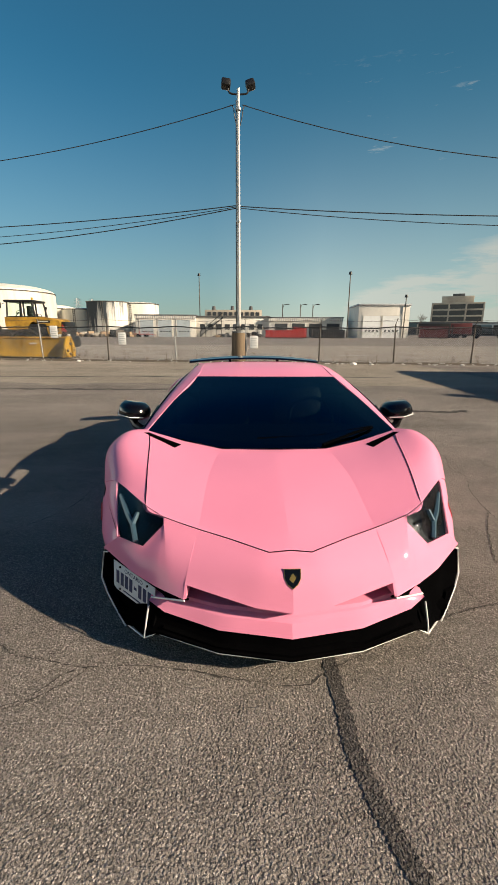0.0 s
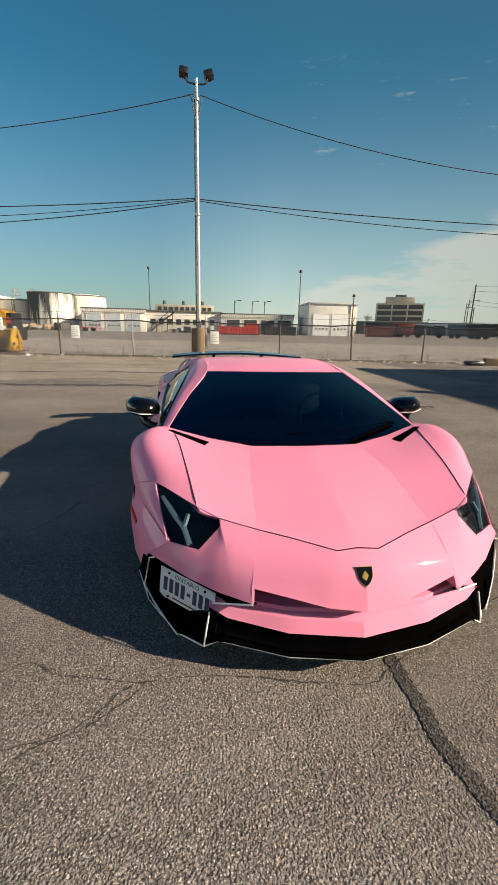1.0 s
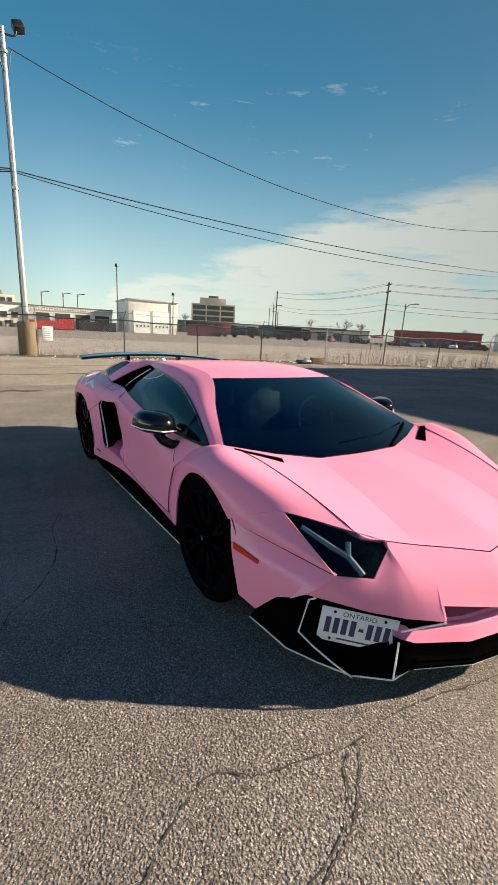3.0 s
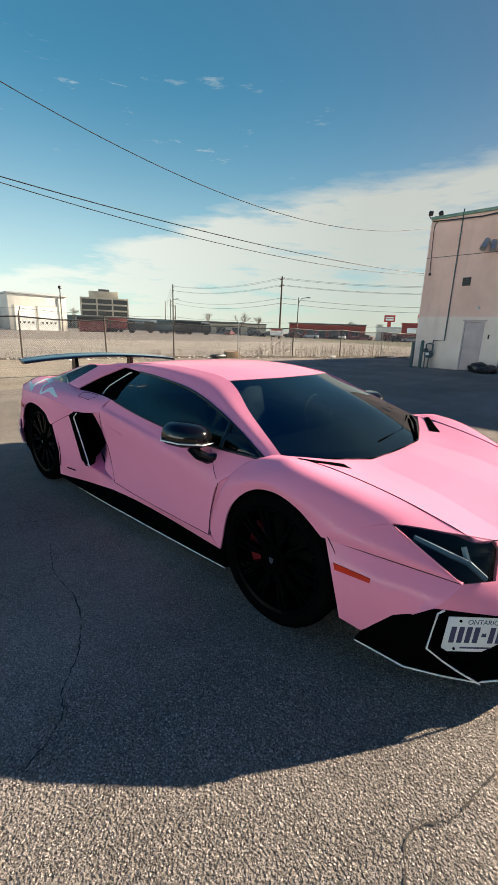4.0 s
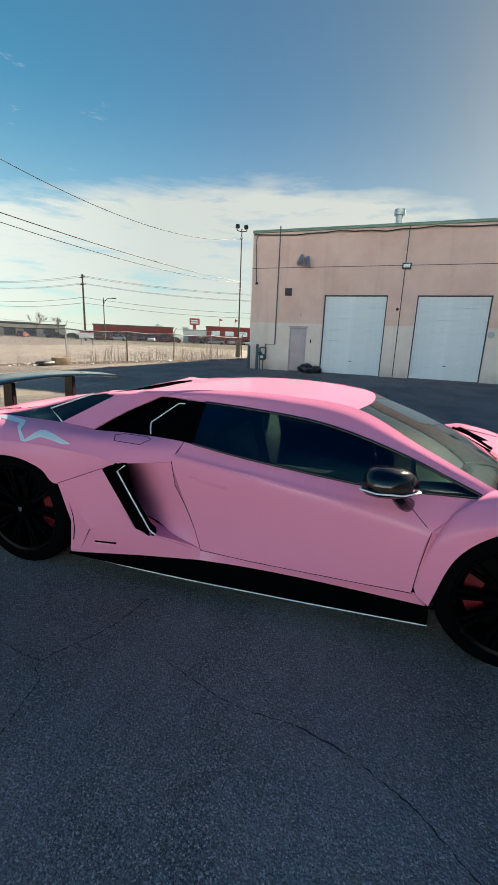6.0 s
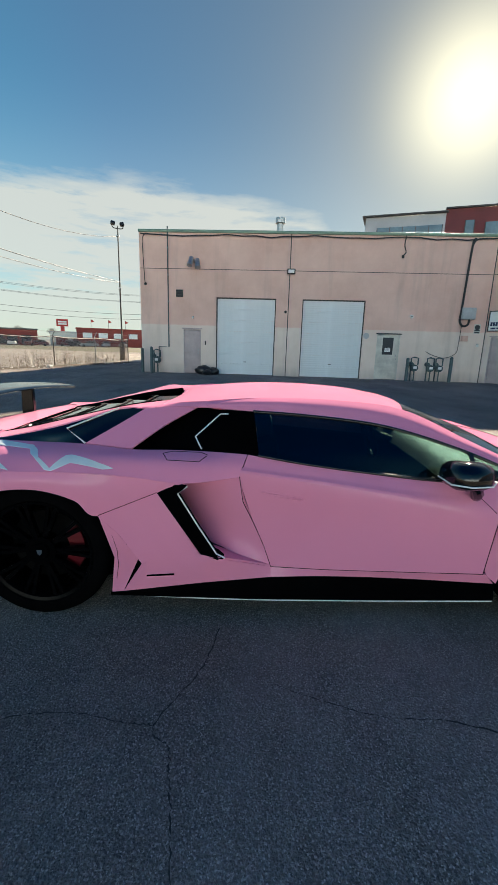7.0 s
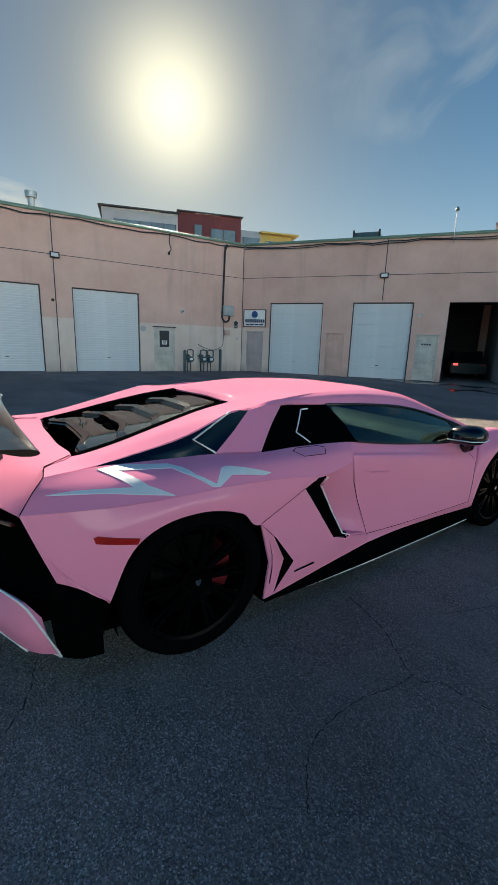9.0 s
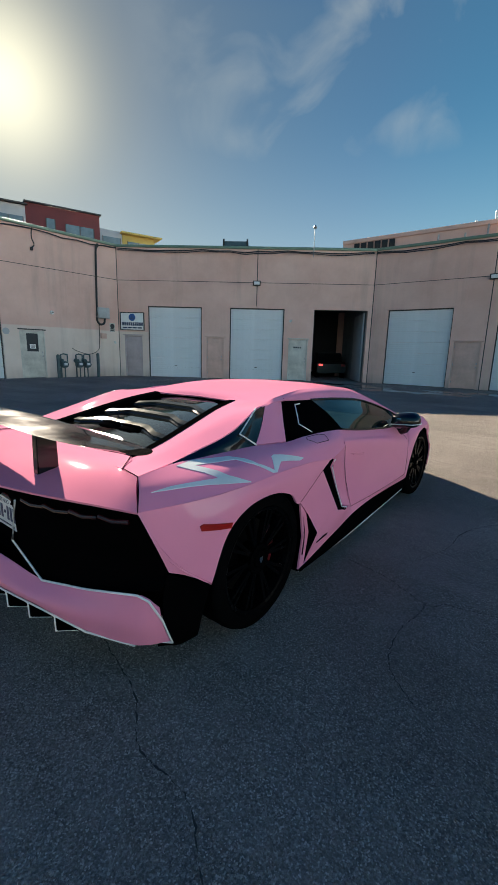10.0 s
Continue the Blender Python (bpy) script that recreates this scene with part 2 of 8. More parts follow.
M["rust_post"] = paint("weathered_post", (0.10, 0.085, 0.07), 0.7, 0.3, vary=0.4, scale=6, grain=80)
M["cable"] = paint("black_cable", (0.022, 0.024, 0.026), 0.6, vary=0.2, scale=2, grain=30, bump=0)
M["concrete"] = paint("concrete", (0.40, 0.36, 0.30), 0.9, vary=0.3, scale=2.5, grain=70, bump=0.3)
M["footing"] = paint("stained_footing", (0.17, 0.125, 0.08), 0.9, vary=0.5, scale=3.0, grain=50, bump=0.3, streak=True)
M["cardboard"] = paint("cardboard", (0.36, 0.25, 0.15), 0.85, vary=0.15, scale=8, grain=90)
M["black_bag"] = paint("black_plastic_bag", (0.012, 0.012, 0.014), 0.35, vary=0.3, scale=9, grain=40, bump=0.4)
M["white_wall"] = paint("white_painted_block", (0.64, 0.61, 0.55), 0.75, vary=0.12, scale=0.25, grain=6, bump=0.1)
M["tank_white"] = paint("tank_white", (0.68, 0.65, 0.57), 0.7, vary=0.28, scale=0.3, grain=8, bump=0.05, streak=True)
def streaked_shell():
    """Whitewashed concrete with dark runs from the rim, thickest towards -x."""
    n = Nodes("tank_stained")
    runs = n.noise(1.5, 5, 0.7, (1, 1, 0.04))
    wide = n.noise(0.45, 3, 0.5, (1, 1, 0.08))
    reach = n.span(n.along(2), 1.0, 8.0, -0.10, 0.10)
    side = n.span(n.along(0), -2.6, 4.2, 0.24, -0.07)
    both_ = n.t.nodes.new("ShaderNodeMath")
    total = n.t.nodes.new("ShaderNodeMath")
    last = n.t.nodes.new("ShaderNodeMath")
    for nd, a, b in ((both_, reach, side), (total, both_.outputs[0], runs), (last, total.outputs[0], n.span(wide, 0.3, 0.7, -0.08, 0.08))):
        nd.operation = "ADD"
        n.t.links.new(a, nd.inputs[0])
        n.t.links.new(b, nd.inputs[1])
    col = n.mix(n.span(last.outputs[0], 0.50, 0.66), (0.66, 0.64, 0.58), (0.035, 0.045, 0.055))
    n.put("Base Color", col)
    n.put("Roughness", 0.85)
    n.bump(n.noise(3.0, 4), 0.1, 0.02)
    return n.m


M["tank_stained"] = streaked_shell()
# near-black print, panes and vents, and shade painted inside bays and openings
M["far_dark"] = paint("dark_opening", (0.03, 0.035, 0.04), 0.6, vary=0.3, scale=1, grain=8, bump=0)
M["far_roof"] = paint("far_roof", (0.10, 0.10, 0.10), 0.8, vary=0.3, scale=0.6, grain=8, bump=0)
M["far_door"] = paint("far_white_door", (0.74, 0.75, 0.74), 0.6, vary=0.06, scale=0.7, grain=8, bump=0)
M["red"] = paint("red_paint", (0.42, 0.025, 0.022), 0.5, vary=0.25, scale=0.8, grain=10, bump=0)
M["brick_red"] = paint("brick_red", (0.26, 0.045, 0.035), 0.7, vary=0.2, scale=0.8, grain=10, bump=0)
M["maroon"] = paint("maroon_cladding", (0.16, 0.035, 0.035), 0.7, vary=0.2, scale=0.4, grain=10, bump=0)
M["office"] = paint("office_concrete", (0.42, 0.37, 0.30), 0.85, vary=0.2, scale=0.2, grain=4, bump=0)
# cabin glass of parked cars, and painted shade between the office floors
M["far_black"] = paint("far_black", (0.012, 0.015, 0.016), 0.35, vary=0.3, scale=0.3, grain=3, bump=0)
M["blue_glass"] = paint("blue_window_glass", (0.10, 0.17, 0.21), 0.12, vary=0.3, scale=0.5, grain=3, bump=0)
M["yellow_wall"] = paint("yellow_wall", (0.55, 0.42, 0.12), 0.8, vary=0.12, scale=0.5, grain=10, bump=0)
M["grey_clad"] = paint("grey_cladding", (0.42, 0.43, 0.44), 0.6, vary=0.1, scale=0.4, grain=10, bump=0)
M["wood_pole"] = paint("wood_pole", (0.085, 0.06, 0.04), 0.9, vary=0.35, scale=1.5, grain=30, bump=0.2, streak=True)
M["loader_yellow"] = paint("loader_yellow", (0.50, 0.28, 0.025), 0.5, vary=0.55, scale=2.2, grain=30, bump=0.1)
M["pusher_yellow"] = paint("pusher_yellow", (0.52, 0.30, 0.02), 0.55, vary=0.6, scale=1.6, grain=24, bump=0.15, streak=True)
M["far_grey_door"] = paint("far_grey_door", (0.36, 0.41, 0.44), 0.6, vary=0.12, scale=0.7, grain=8, bump=0)
cg = Nodes("cab_glass")
cg.put("Base Color", (0.72, 0.90, 0.80, 1))
cg.put("Roughness", 0.02)
cg.put("Transmission Weight", 1.0)
cg.put("IOR", 1.2)
M["cab_glass"] = cg.m
M["black_metal"] = paint("black_metal", (0.018, 0.018, 0.018), 0.45, 0.3, vary=0.3, scale=5, grain=60)
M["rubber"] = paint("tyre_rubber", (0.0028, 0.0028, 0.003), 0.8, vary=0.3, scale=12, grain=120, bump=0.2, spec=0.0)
M["lamp_glass"] = paint("lamp_glass", (0.75, 0.76, 0.74), 0.2, vary=0.1, scale=8, grain=40, bump=0)
M["white_plastic"] = paint("white_plastic", (0.78, 0.78, 0.76), 0.45, vary=0.06, scale=4, grain=60)
M["grey_box"] = paint("grey_enclosure", (0.42, 0.44, 0.44), 0.5, vary=0.15, scale=4, grain=60)
M["meter_teal"] = paint("meter_paint", (0.06, 0.10, 0.11), 0.5, 0.2, vary=0.3, scale=6, grain=70)
M["coping"] = paint("green_coping", (0.16, 0.24, 0.18), 0.45, 0.4, vary=0.2, scale=1.2, grain=40)
M["bare_twig"] = paint("bare_branches", (0.13, 0.10, 0.075), 0.9, vary=0.3, scale=2, grain=20, bump=0)
M["sign_white"] = paint("sign_white", (0.80, 0.80, 0.77), 0.5, vary=0.05, scale=3, grain=60, bump=0)
M["sign_navy"] = paint("sign_navy", (0.012, 0.03, 0.085), 0.5, vary=0.1, scale=5, grain=60, bump=0)
M["sign_blue"] = paint("sign_blue", (0.02, 0.09, 0.30), 0.5, vary=0.2, scale=9, grain=60, bump=0)
M["puddle"] = paint("wet_asphalt", (0.022, 0.022, 0.024), 0.16, vary=0.3, scale=2, grain=40, bump=0.1)


def stucco():
    """Pink-tan render, with an older pale grey coat below about 2.3 m, and streaks."""
    n = Nodes("stucco")
    geo = n.t.nodes.new("ShaderNodeNewGeometry").outputs["Position"]
    sep = n.t.nodes.new("ShaderNodeSeparateXYZ")
    n.t.links.new(geo, sep.inputs[0])
    big = n.noise(0.55, 6, 0.65, vec=geo)
    streaks = n.noise(1.3, 5, 0.6, (1.0, 1.0, 0.10), vec=geo)
    fine = n.noise(95.0, 4, vec=geo)
    upper = n.mix(n.span(big, 0.35, 0.65), (0.66, 0.425, 0.35), (0.76, 0.52, 0.435))
    lower = n.mix(n.span(big, 0.35, 0.65), (0.69, 0.56, 0.48), (0.77, 0.65, 0.57))
    wob = n.t.nodes.new("ShaderNodeMath")
    wob.operation = "MULTIPLY_ADD"
    n.t.links.new(n.noise(3.0, 2, vec=geo), wob.inputs[0])
    wob.inputs[1].default_value = 0.06
    n.t.links.new(sep.outputs[2], wob.inputs[2])
    band = n.span(wob.outputs[0], 2.34, 2.39)
    east = n.span(sep.outputs[0], 13.0, 16.5, 1.0, 0.0)
    mx = n.t.nodes.new("ShaderNodeMath")
    mx.operation = "MAXIMUM"
    n.t.links.new(band, mx.inputs[0])
    n.t.links.new(east, mx.inputs[1])
    col = n.mix(mx.outputs[0], lower, upper)
    col = n.mix(n.span(streaks, 0.55, 0.8, 0.0, 0.35), col, (0.25, 0.20, 0.17))
    # darker towards the foot of the wall, broken up by the streaks
    low_fade = n.mix(n.span(sep.outputs[2], 0.0, 0.55, 0.55, 0.0), (0, 0, 0), (1, 1, 1))
    low_streaks = n.mix(n.span(streaks, 0.3, 0.6), (0, 0, 0), low_fade)
    col = n.mix(low_streaks, col, (0.20, 0.18, 0.16))
    n.put("Base Color", col)
    n.put("Roughness", 0.9)
    n.put("Specular IOR Level", 0.25)
    n.bump(fine, 0.35, 0.004)
    return n.m


M["stucco"] = stucco()
M["door_white"] = paint("white_sectional_door", (0.70, 0.73, 0.74), 0.5, vary=0.10, scale=0.9, grain=40, bump=0.05, streak=True)
M["door_pink"] = paint("mauve_steel_door", (0.46, 0.37, 0.36), 0.55, vary=0.15, scale=1.6, grain=50, bump=0.06)
M["door_salmon"] = paint("salmon_steel_door", (0.66, 0.43, 0.35), 0.6, vary=0.15, scale=1.6, grain=50, bump=0.06)
M["door_pale"] = paint("pale_steel_door", (0.60, 0.57, 0.50), 0.6, vary=0.25, scale=1.8, grain=50, bump=0.06)
M["dark_trim"] = paint("dark_seal", (0.05, 0.05, 0.05), 0.7, vary=0.2, scale=5, grain=50)
M["interior_wall"] = paint("bay_partition", (0.30, 0.33, 0.33), 0.7, vary=0.2, scale=1, grain=30)


# ---- ways to build ----
def mesh_of(name, bm, material, angle=30.0):
    me_ = bpy.data.meshes.new(name)
    bmesh.ops.recalc_face_normals(bm, faces=bm.faces)
    bm.to_mesh(me_)
    bm.free()
    me_.materials.append(material)
    me_.shade_smooth()
    me_.set_sharp_from_angle(angle=radians(angle))
    return me_


def part(name, bm, material, parent=None, label="", angle=30.0):
    ob = new(name, mesh_of(name, bm, material, angle))
    if parent is not None:
        ob.parent = parent
    if label:
        tagged(ob, label)
    return ob


def thing(name, label, category, group="", kind="", at=None):
    ob = new(name)
    ob.empty_display_size = 0.2
    if at is not None:
        ob.matrix_world = at
    return tagged(ob, label, category, group, kind)


def whole(name, bm, material, label, category, group="", kind="", at=None, angle=30.0):
    """A thing of a single mesh."""
    ob = part(name, bm, material, None, "", angle)
    if at is not None:
        ob.matrix_world = at
    return tagged(ob, label, category, group, kind)


def box(bm, lo, hi, bevel=0.0, turn=None):
    """Adds a box between two corners, with bevelled edges."""
    mid = [(a + b) / 2 for a, b in zip(lo, hi)]
    size = [abs(b - a) for a, b in zip(lo, hi)]
    m = Matrix.Translation(mid) @ Matrix.Diagonal((*size, 1))
    if turn is not None:
        m = turn @ m
    got = bmesh.ops.create_cube(bm, size=1, matrix=m)
    if bevel > 0:
        edges = list({e for v in got["verts"] for e in v.link_edges})
        bmesh.ops.bevel(bm, geom=edges, offset=min(bevel, min(size) * 0.45), segments=2, profile=0.5, affect="EDGES")
    return bm


def boxed(lo, hi, bevel=0.0, turn=None):
    return box(bmesh.new(), lo, hi, bevel, turn)


def rod(bm, a, b, r0, r1=None, sides=10, caps=True):
    """Adds a round bar from a to b."""
    a, b = Vector(a), Vector(b)
    r1 = r0 if r1 is None else r1
    if (b - a).length < 1e-6:
        return bm
    m = Matrix.Translation((a + b) / 2) @ (b - a).to_track_quat("Z", "Y").to_matrix().to_4x4()
    bmesh.ops.create_cone(bm, cap_ends=caps, segments=sides, radius1=r0, radius2=r1, depth=(b - a).length, matrix=m)
    return bm


def pipe(bm, pts, r, sides=8):
    """Adds a tube along a line of points, mitred at the corners."""
    pts = [Vector(p) for p in pts]
    rings = []
    for i, p in enumerate(pts):
        d = (pts[min(i + 1, len(pts) - 1)] - pts[max(i - 1, 0)]).normalized()
        side = d.cross(Vector((0, 0, 1)))
        if side.length < 1e-3:
            side = d.cross(Vector((0, 1, 0)))
        side.normalize()
        up_ = side.cross(d)
        rings.append([bm.verts.new(p + r * (math.cos(k * math.tau / sides) * side + math.sin(k * math.tau / sides) * up_)) for k in range(sides)])
    for a, b in zip(rings, rings[1:]):
        for k in range(sides):
            bm.faces.new((a[k], a[(k + 1) % sides], b[(k + 1) % sides], b[k]))
    bm.faces.new(rings[0][::-1])
    bm.faces.new(rings[-1])
    return bm


def lathe(b, profile, steps=56, axis_x=0.0):
    """Turns (x out, radius) round the wheel's axle, which is the x axis."""
    rings = []
    for k in range(steps):
        a = k * math.tau / steps
        rings.append([b.verts.new((x, r * math.cos(a), r * math.sin(a))) for x, r in profile])
    for k in range(steps):
        p, q = rings[k], rings[(k + 1) % steps]
        for i in range(len(profile) - 1):
            b.faces.new((p[i], p[i + 1], q[i + 1], q[i]))
    return b


def prism(bm, outline, lo, hi, axis=2):
    """Adds an outline (pairs) pulled along an axis from lo to hi."""
    def at3(u, v, h):
        return {0: (h, u, v), 1: (u, h, v), 2: (u, v, h)}[axis]
    a = [bm.verts.new(at3(u, v, lo)) for u, v in outline]
    b = [bm.verts.new(at3(u, v, hi)) for u, v in outline]
    k = len(outline)
    bm.faces.new(a)
    bm.faces.new(b[::-1])
    for i in range(k):
        bm.faces.new((a[i], b[i], b[(i + 1) % k], a[(i + 1) % k]))
    return bm


def smooth_line(pts, count):
    """Catmull-Rom through points, count samples."""
    pts = [Vector(p) for p in pts]
    out = []
    last = len(pts) - 1
    for i in range(count):
        u = i / (count - 1) * last
        k = min(int(u), last - 1)
        f = u - k
        p1, p2 = pts[k], pts[k + 1]
        p0 = pts[k - 1] if k > 0 else p1 * 2 - p2
        p3 = pts[k + 2] if k + 2 <= last else p2 * 2 - p1
        out.append(0.5 * ((2 * p1) + (p2 - p0) * f + (2 * p0 - 5 * p1 + 4 * p2 - p3) * f * f + (3 * p1 - p0 - 3 * p2 + p3) * f ** 3))
    return out


def straight_line(pts, per):
    pts = [Vector(p) for p in pts]
    out = []
    for a, b in zip(pts, pts[1:]):
        out += [a.lerp(b, i / per) for i in range(per)]
    return out + [pts[-1]]

# ---- ground ----
bm = bmesh.new()
bmesh.ops.create_grid(bm, x_segments=1, y_segments=1, size=2600)
tagged(part("ground", bm, M["asphalt"]), "worn sun-bleached grey-brown asphalt lot with coarse stones", "ground", kind="structure")

FENCE = [Vector((-16.0, 18.3, 0)), Vector((10.6, 14.25, 0)), Vector((27.5, 8.6, 0))]


def beyond(pts, z, name, material, label):
    b = bmesh.new()
    b.faces.new([b.verts.new((x, y, z)) for x, y in pts])
    return tagged(part(name, b, material), label, "ground", kind="structure")


beyond([(-90, 29.6), (-16, 18.4), (10.6, 14.35), (27.5, 8.7), (60, -2), (150, 30), (90, 140), (-120, 140)], 0.004, "yard", M["yard_asphalt"], "pale grey paved truck yard behind the fence")
beyond([(58, 21), (62, 12), (128, 30), (95, 95), (78, 66), (66, 42)], 0.008, "verge", M["grass"], "strip of dry yellowish grass along the far road")
# worn pale concrete apron just behind the fence, with a ragged far edge
rnd = random.Random(57)
near_ = [(-40, 22.05), (-16, 18.42), (10.6, 14.37), (27.5, 8.72), (45, 3.0)]
far_ = [(62 - k * 2.0, 39 - 0.10 * (62 - k * 2.0) + 1.6 * noise.noise((k * 0.4, 8.2, 0)) + rnd.uniform(-0.4, 0.4)) for k in range(56)]
beyond(near_ + far_, 0.008, "yard_apron", M["apron"], "pale worn concrete apron behind the fence")
for x, y, w in ((-6.2, 22.6, 2.6), (6.4, 21.0, 2.2)):
    beyond([(x, y), (x + w, y - 0.25), (x + w, y - 0.05), (x, y + 0.16)], 0.012, "paint_stripe", M["litter"], "worn white painted stripe on the yard")
# older, dustier surface along the fence, with a ragged edge
bm = bmesh.new()
rnd = random.Random(31)
edge_, back_ = [], []
for k in range(61):
    x = -22 + k * 0.5
    back_.append(bm.verts.new((x, 18.3 - (x + 16.0) * 0.1523 - 0.3, 0.0035)))
    edge_.append(bm.verts.new((x, 7.3 - 0.10 * x + 0.55 * noise.noise((x * 0.5, 3.1, 0)) + rnd.uniform(-0.12, 0.12), 0.0035)))
for k in range(60):
    bm.faces.new((edge_[k], edge_[k + 1], back_[k + 1], back_[k]))
tagged(part("old_asphalt", bm, M["pale_asphalt"]), "paler, dusty old asphalt in front of the fence", "ground", kind="structure")
bm = bmesh.new()
rnd = random.Random(4)
for a, b in zip(FENCE, FENCE[1:]):
    steps = 40
    side = (b - a).normalized().cross(Vector((0, 0, 1)))
    row = []
    for i in range(steps + 1):
        p = a.lerp(b, i / steps)
        w0, w1 = 0.35 + 0.25 * rnd.random(), 0.5 + 0.3 * rnd.random()
        row.append((bm.verts.new(p + side * w0 + Vector((0, 0, 0.006))), bm.verts.new(p + Vector((0, 0, 0.05 + 0.03 * rnd.random()))), bm.verts.new(p - side * w1 + Vector((0, 0, 0.012)))))
    for r0, r1 in zip(row, row[1:]):
        bm.faces.new((r0[0], r1[0], r1[1], r0[1]))
        bm.faces.new((r0[1], r1[1], r1[2], r0[2]))
tagged(part("dirt_strip", bm, M["dirt"]), "low ridge of dirt and dead grass under the fence", "dirt", kind="structure")


def ribbon(name, pts, width, material, label, seed, z=0.004, rough=0.5, fork=0):
    """A crack or seam: a jagged flat strip."""
    r = random.Random(seed)
    line = smooth_line([(x, y, 0) for x, y in pts], max(12, len(pts) * (14 if width < 0.1 else 7)))
    b = bmesh.new()
    prev = None
    for i, p in enumerate(line):
        d = (line[min(i + 1, len(line) - 1)] - line[max(i - 1, 0)]).normalized()
        s = Vector((-d.y, d.x, 0))
        p = p + s * r.uniform(-1, 1) * width * rough * 1.2
        w = width * (0.5 + rough * r.uniform(-0.6, 0.6))
        if i in (0, len(line) - 1):
            w *= 0.2
        pair = (b.verts.new(p + s * w + Vector((0, 0, z))), b.verts.new(p - s * w + Vector((0, 0, z))))
        if prev:
            b.faces.new((prev[0], pair[0], pair[1], prev[1]))
        prev = pair
    return tagged(part(name, b, material), label, "crack", kind="structure")


ribbon("tar_seam", [(0.19, -2.30), (0.19, -2.58), (0.18, -2.80), (0.20, -2.94), (0.23, -3.07), (0.28, -3.25), (0.36, -3.6), (0.5, -4.6)], 0.060, M["tar"], "dark tar-filled seam in the asphalt", 1, rough=0.09)
CR = [
    [(-1.7, -2.66), (-1.14, -2.57), (-0.93, -2.41), (-0.69, -2.39), (-0.44, -2.43), (-0.17, -2.50), (0.06, -2.53), (0.18, -2.46), (0.55, -2.28), (0.90, -2.13), (1.2, -2.05), (2.4, -1.8)],
    [(-1.74, -2.47), (-1.61, -2.34), (-1.38, -2.22), (-1.24, -2.30), (-1.05, -2.35), (-0.87, -2.40)],
    [(-0.87, -2.40), (-0.95, -2.48), (-1.08, -2.57), (-1.24, -2.62), (-1.35, -2.75), (-1.6, -3.0)],
    [(-1.35, 0.2), (-1.50, -0.19), (-1.54, -0.56), (-1.68, -0.87), (-1.83, -1.04), (-1.89, -1.16), (-2.06, -1.26)],
    [(-1.0, 0.42), (-1.28, 0.49), (-1.56, 0.64), (-1.65, 0.57), (-1.76, 0.55), (-1.90, 0.52), (-2.3, 0.46)],
    [(-1.56, 0.64), (-1.55, 0.77), (-1.51, 0.98), (-1.55, 1.24), (-1.70, 1.40)],
    [(-0.40, 1.93), (-0.52, 1.97), (-0.78, 2.05), (-0.99, 2.19), (-1.24, 2.21), (-1.5, 2.4)],
    [(2.4, 3.0), (3.1, 1.2), (3.0, -0.5), (3.4, -2.0)],
    [(2.28, 0.83), (2.28, 0.55), (2.13, 0.19), (2.15, 0.04), (2.14, -0.13), (1.99, -0.43), (1.91, -0.71), (1.87, -0.92), (1.85, -1.06)],
    [(2.56, 0.94), (2.85, 1.06), (3.17, 1.22), (3.36, 1.24)],
    [(2.64, 0.53), (2.59, 0.26), (2.63, 0.13)],
    [(1.89, -0.88), (1.69, -1.18), (1.56, -1.43), (1.47, -1.61), (1.45, -1.67)],
    [(0.88, -2.14), (0.97, -2.11), (1.08, -2.08), (1.2, -2.06)],
    [(1.07, -1.89), (1.1, -1.97), (1.12, -2.05)],
]
for i, pts in enumerate(CR):
    ribbon("asphalt_crack", pts, 0.0042 if i < 8 else 0.0055, M["crack"], "dirt-filled crack in the asphalt", 20 + i, rough=0.85)
for i, (pts, w) in enumerate([([(-11, 9.6), (-7.4, 9.5), (-3.0, 9.4), (1.0, 9.3), (5.0, 9.0)], 0.16), ([(-8, 6.8), (-5.6, 6.72), (-3.8, 6.55), (-2.2, 6.5), (-0.6, 6.3)], 0.19), ([(-9, 12.6), (-2, 12.0), (3, 11.7)], 0.10), ([(2.6, 3.6), (3.6, 3.3), (4.2, 3.4)], 0.14)]):
    ribbon("tar_seam", pts, w, M["tar"], "old dark tar patch line across the lot", 40 + i, z=0.007, rough=0.4)
for i, pts in enumerate([[(4.0, -15.2), (6.2, -15.9), (8.8, -15.0), (10.4, -15.6)], [(0.5, -14.4), (3.5, -14.2), (6.5, -13.4)], [(-2.5, -15.2), (0.5, -15.7), (2.5, -15.3)]]):
    ribbon("wet_patch", pts, 0.8, M["puddle"], "dark wet patch of meltwater on the asphalt", 60 + i, rough=0.5)

# ---- the warehouse round the lot ----
C2 = Vector((17.11, -11.10, 0))
C3 = Vector((6.20, -18.51, 0))
ROOF = 6.5
L1, L2, L3 = 16.55, 13.19, 24.0
# each wall's place: x along it, y towards the lot
WALL = {
    1: Matrix.Translation(C2) @ Matrix.Rotation(radians(85.58), 4, "Z"),
    2: Matrix.Translation(C3) @ Matrix.Rotation(radians(34.2), 4, "Z"),
    3: Matrix.Translation(C3 + Vector((-L3, 0, 0))) @ Matrix.Rotation(0, 4, "Z"),
}


def along(wall, s):
    """Metres along a wall as counted from its corner nearest the second bay."""
    return {1: s, 2: L2 - s, 3: L3 - s}[wall]


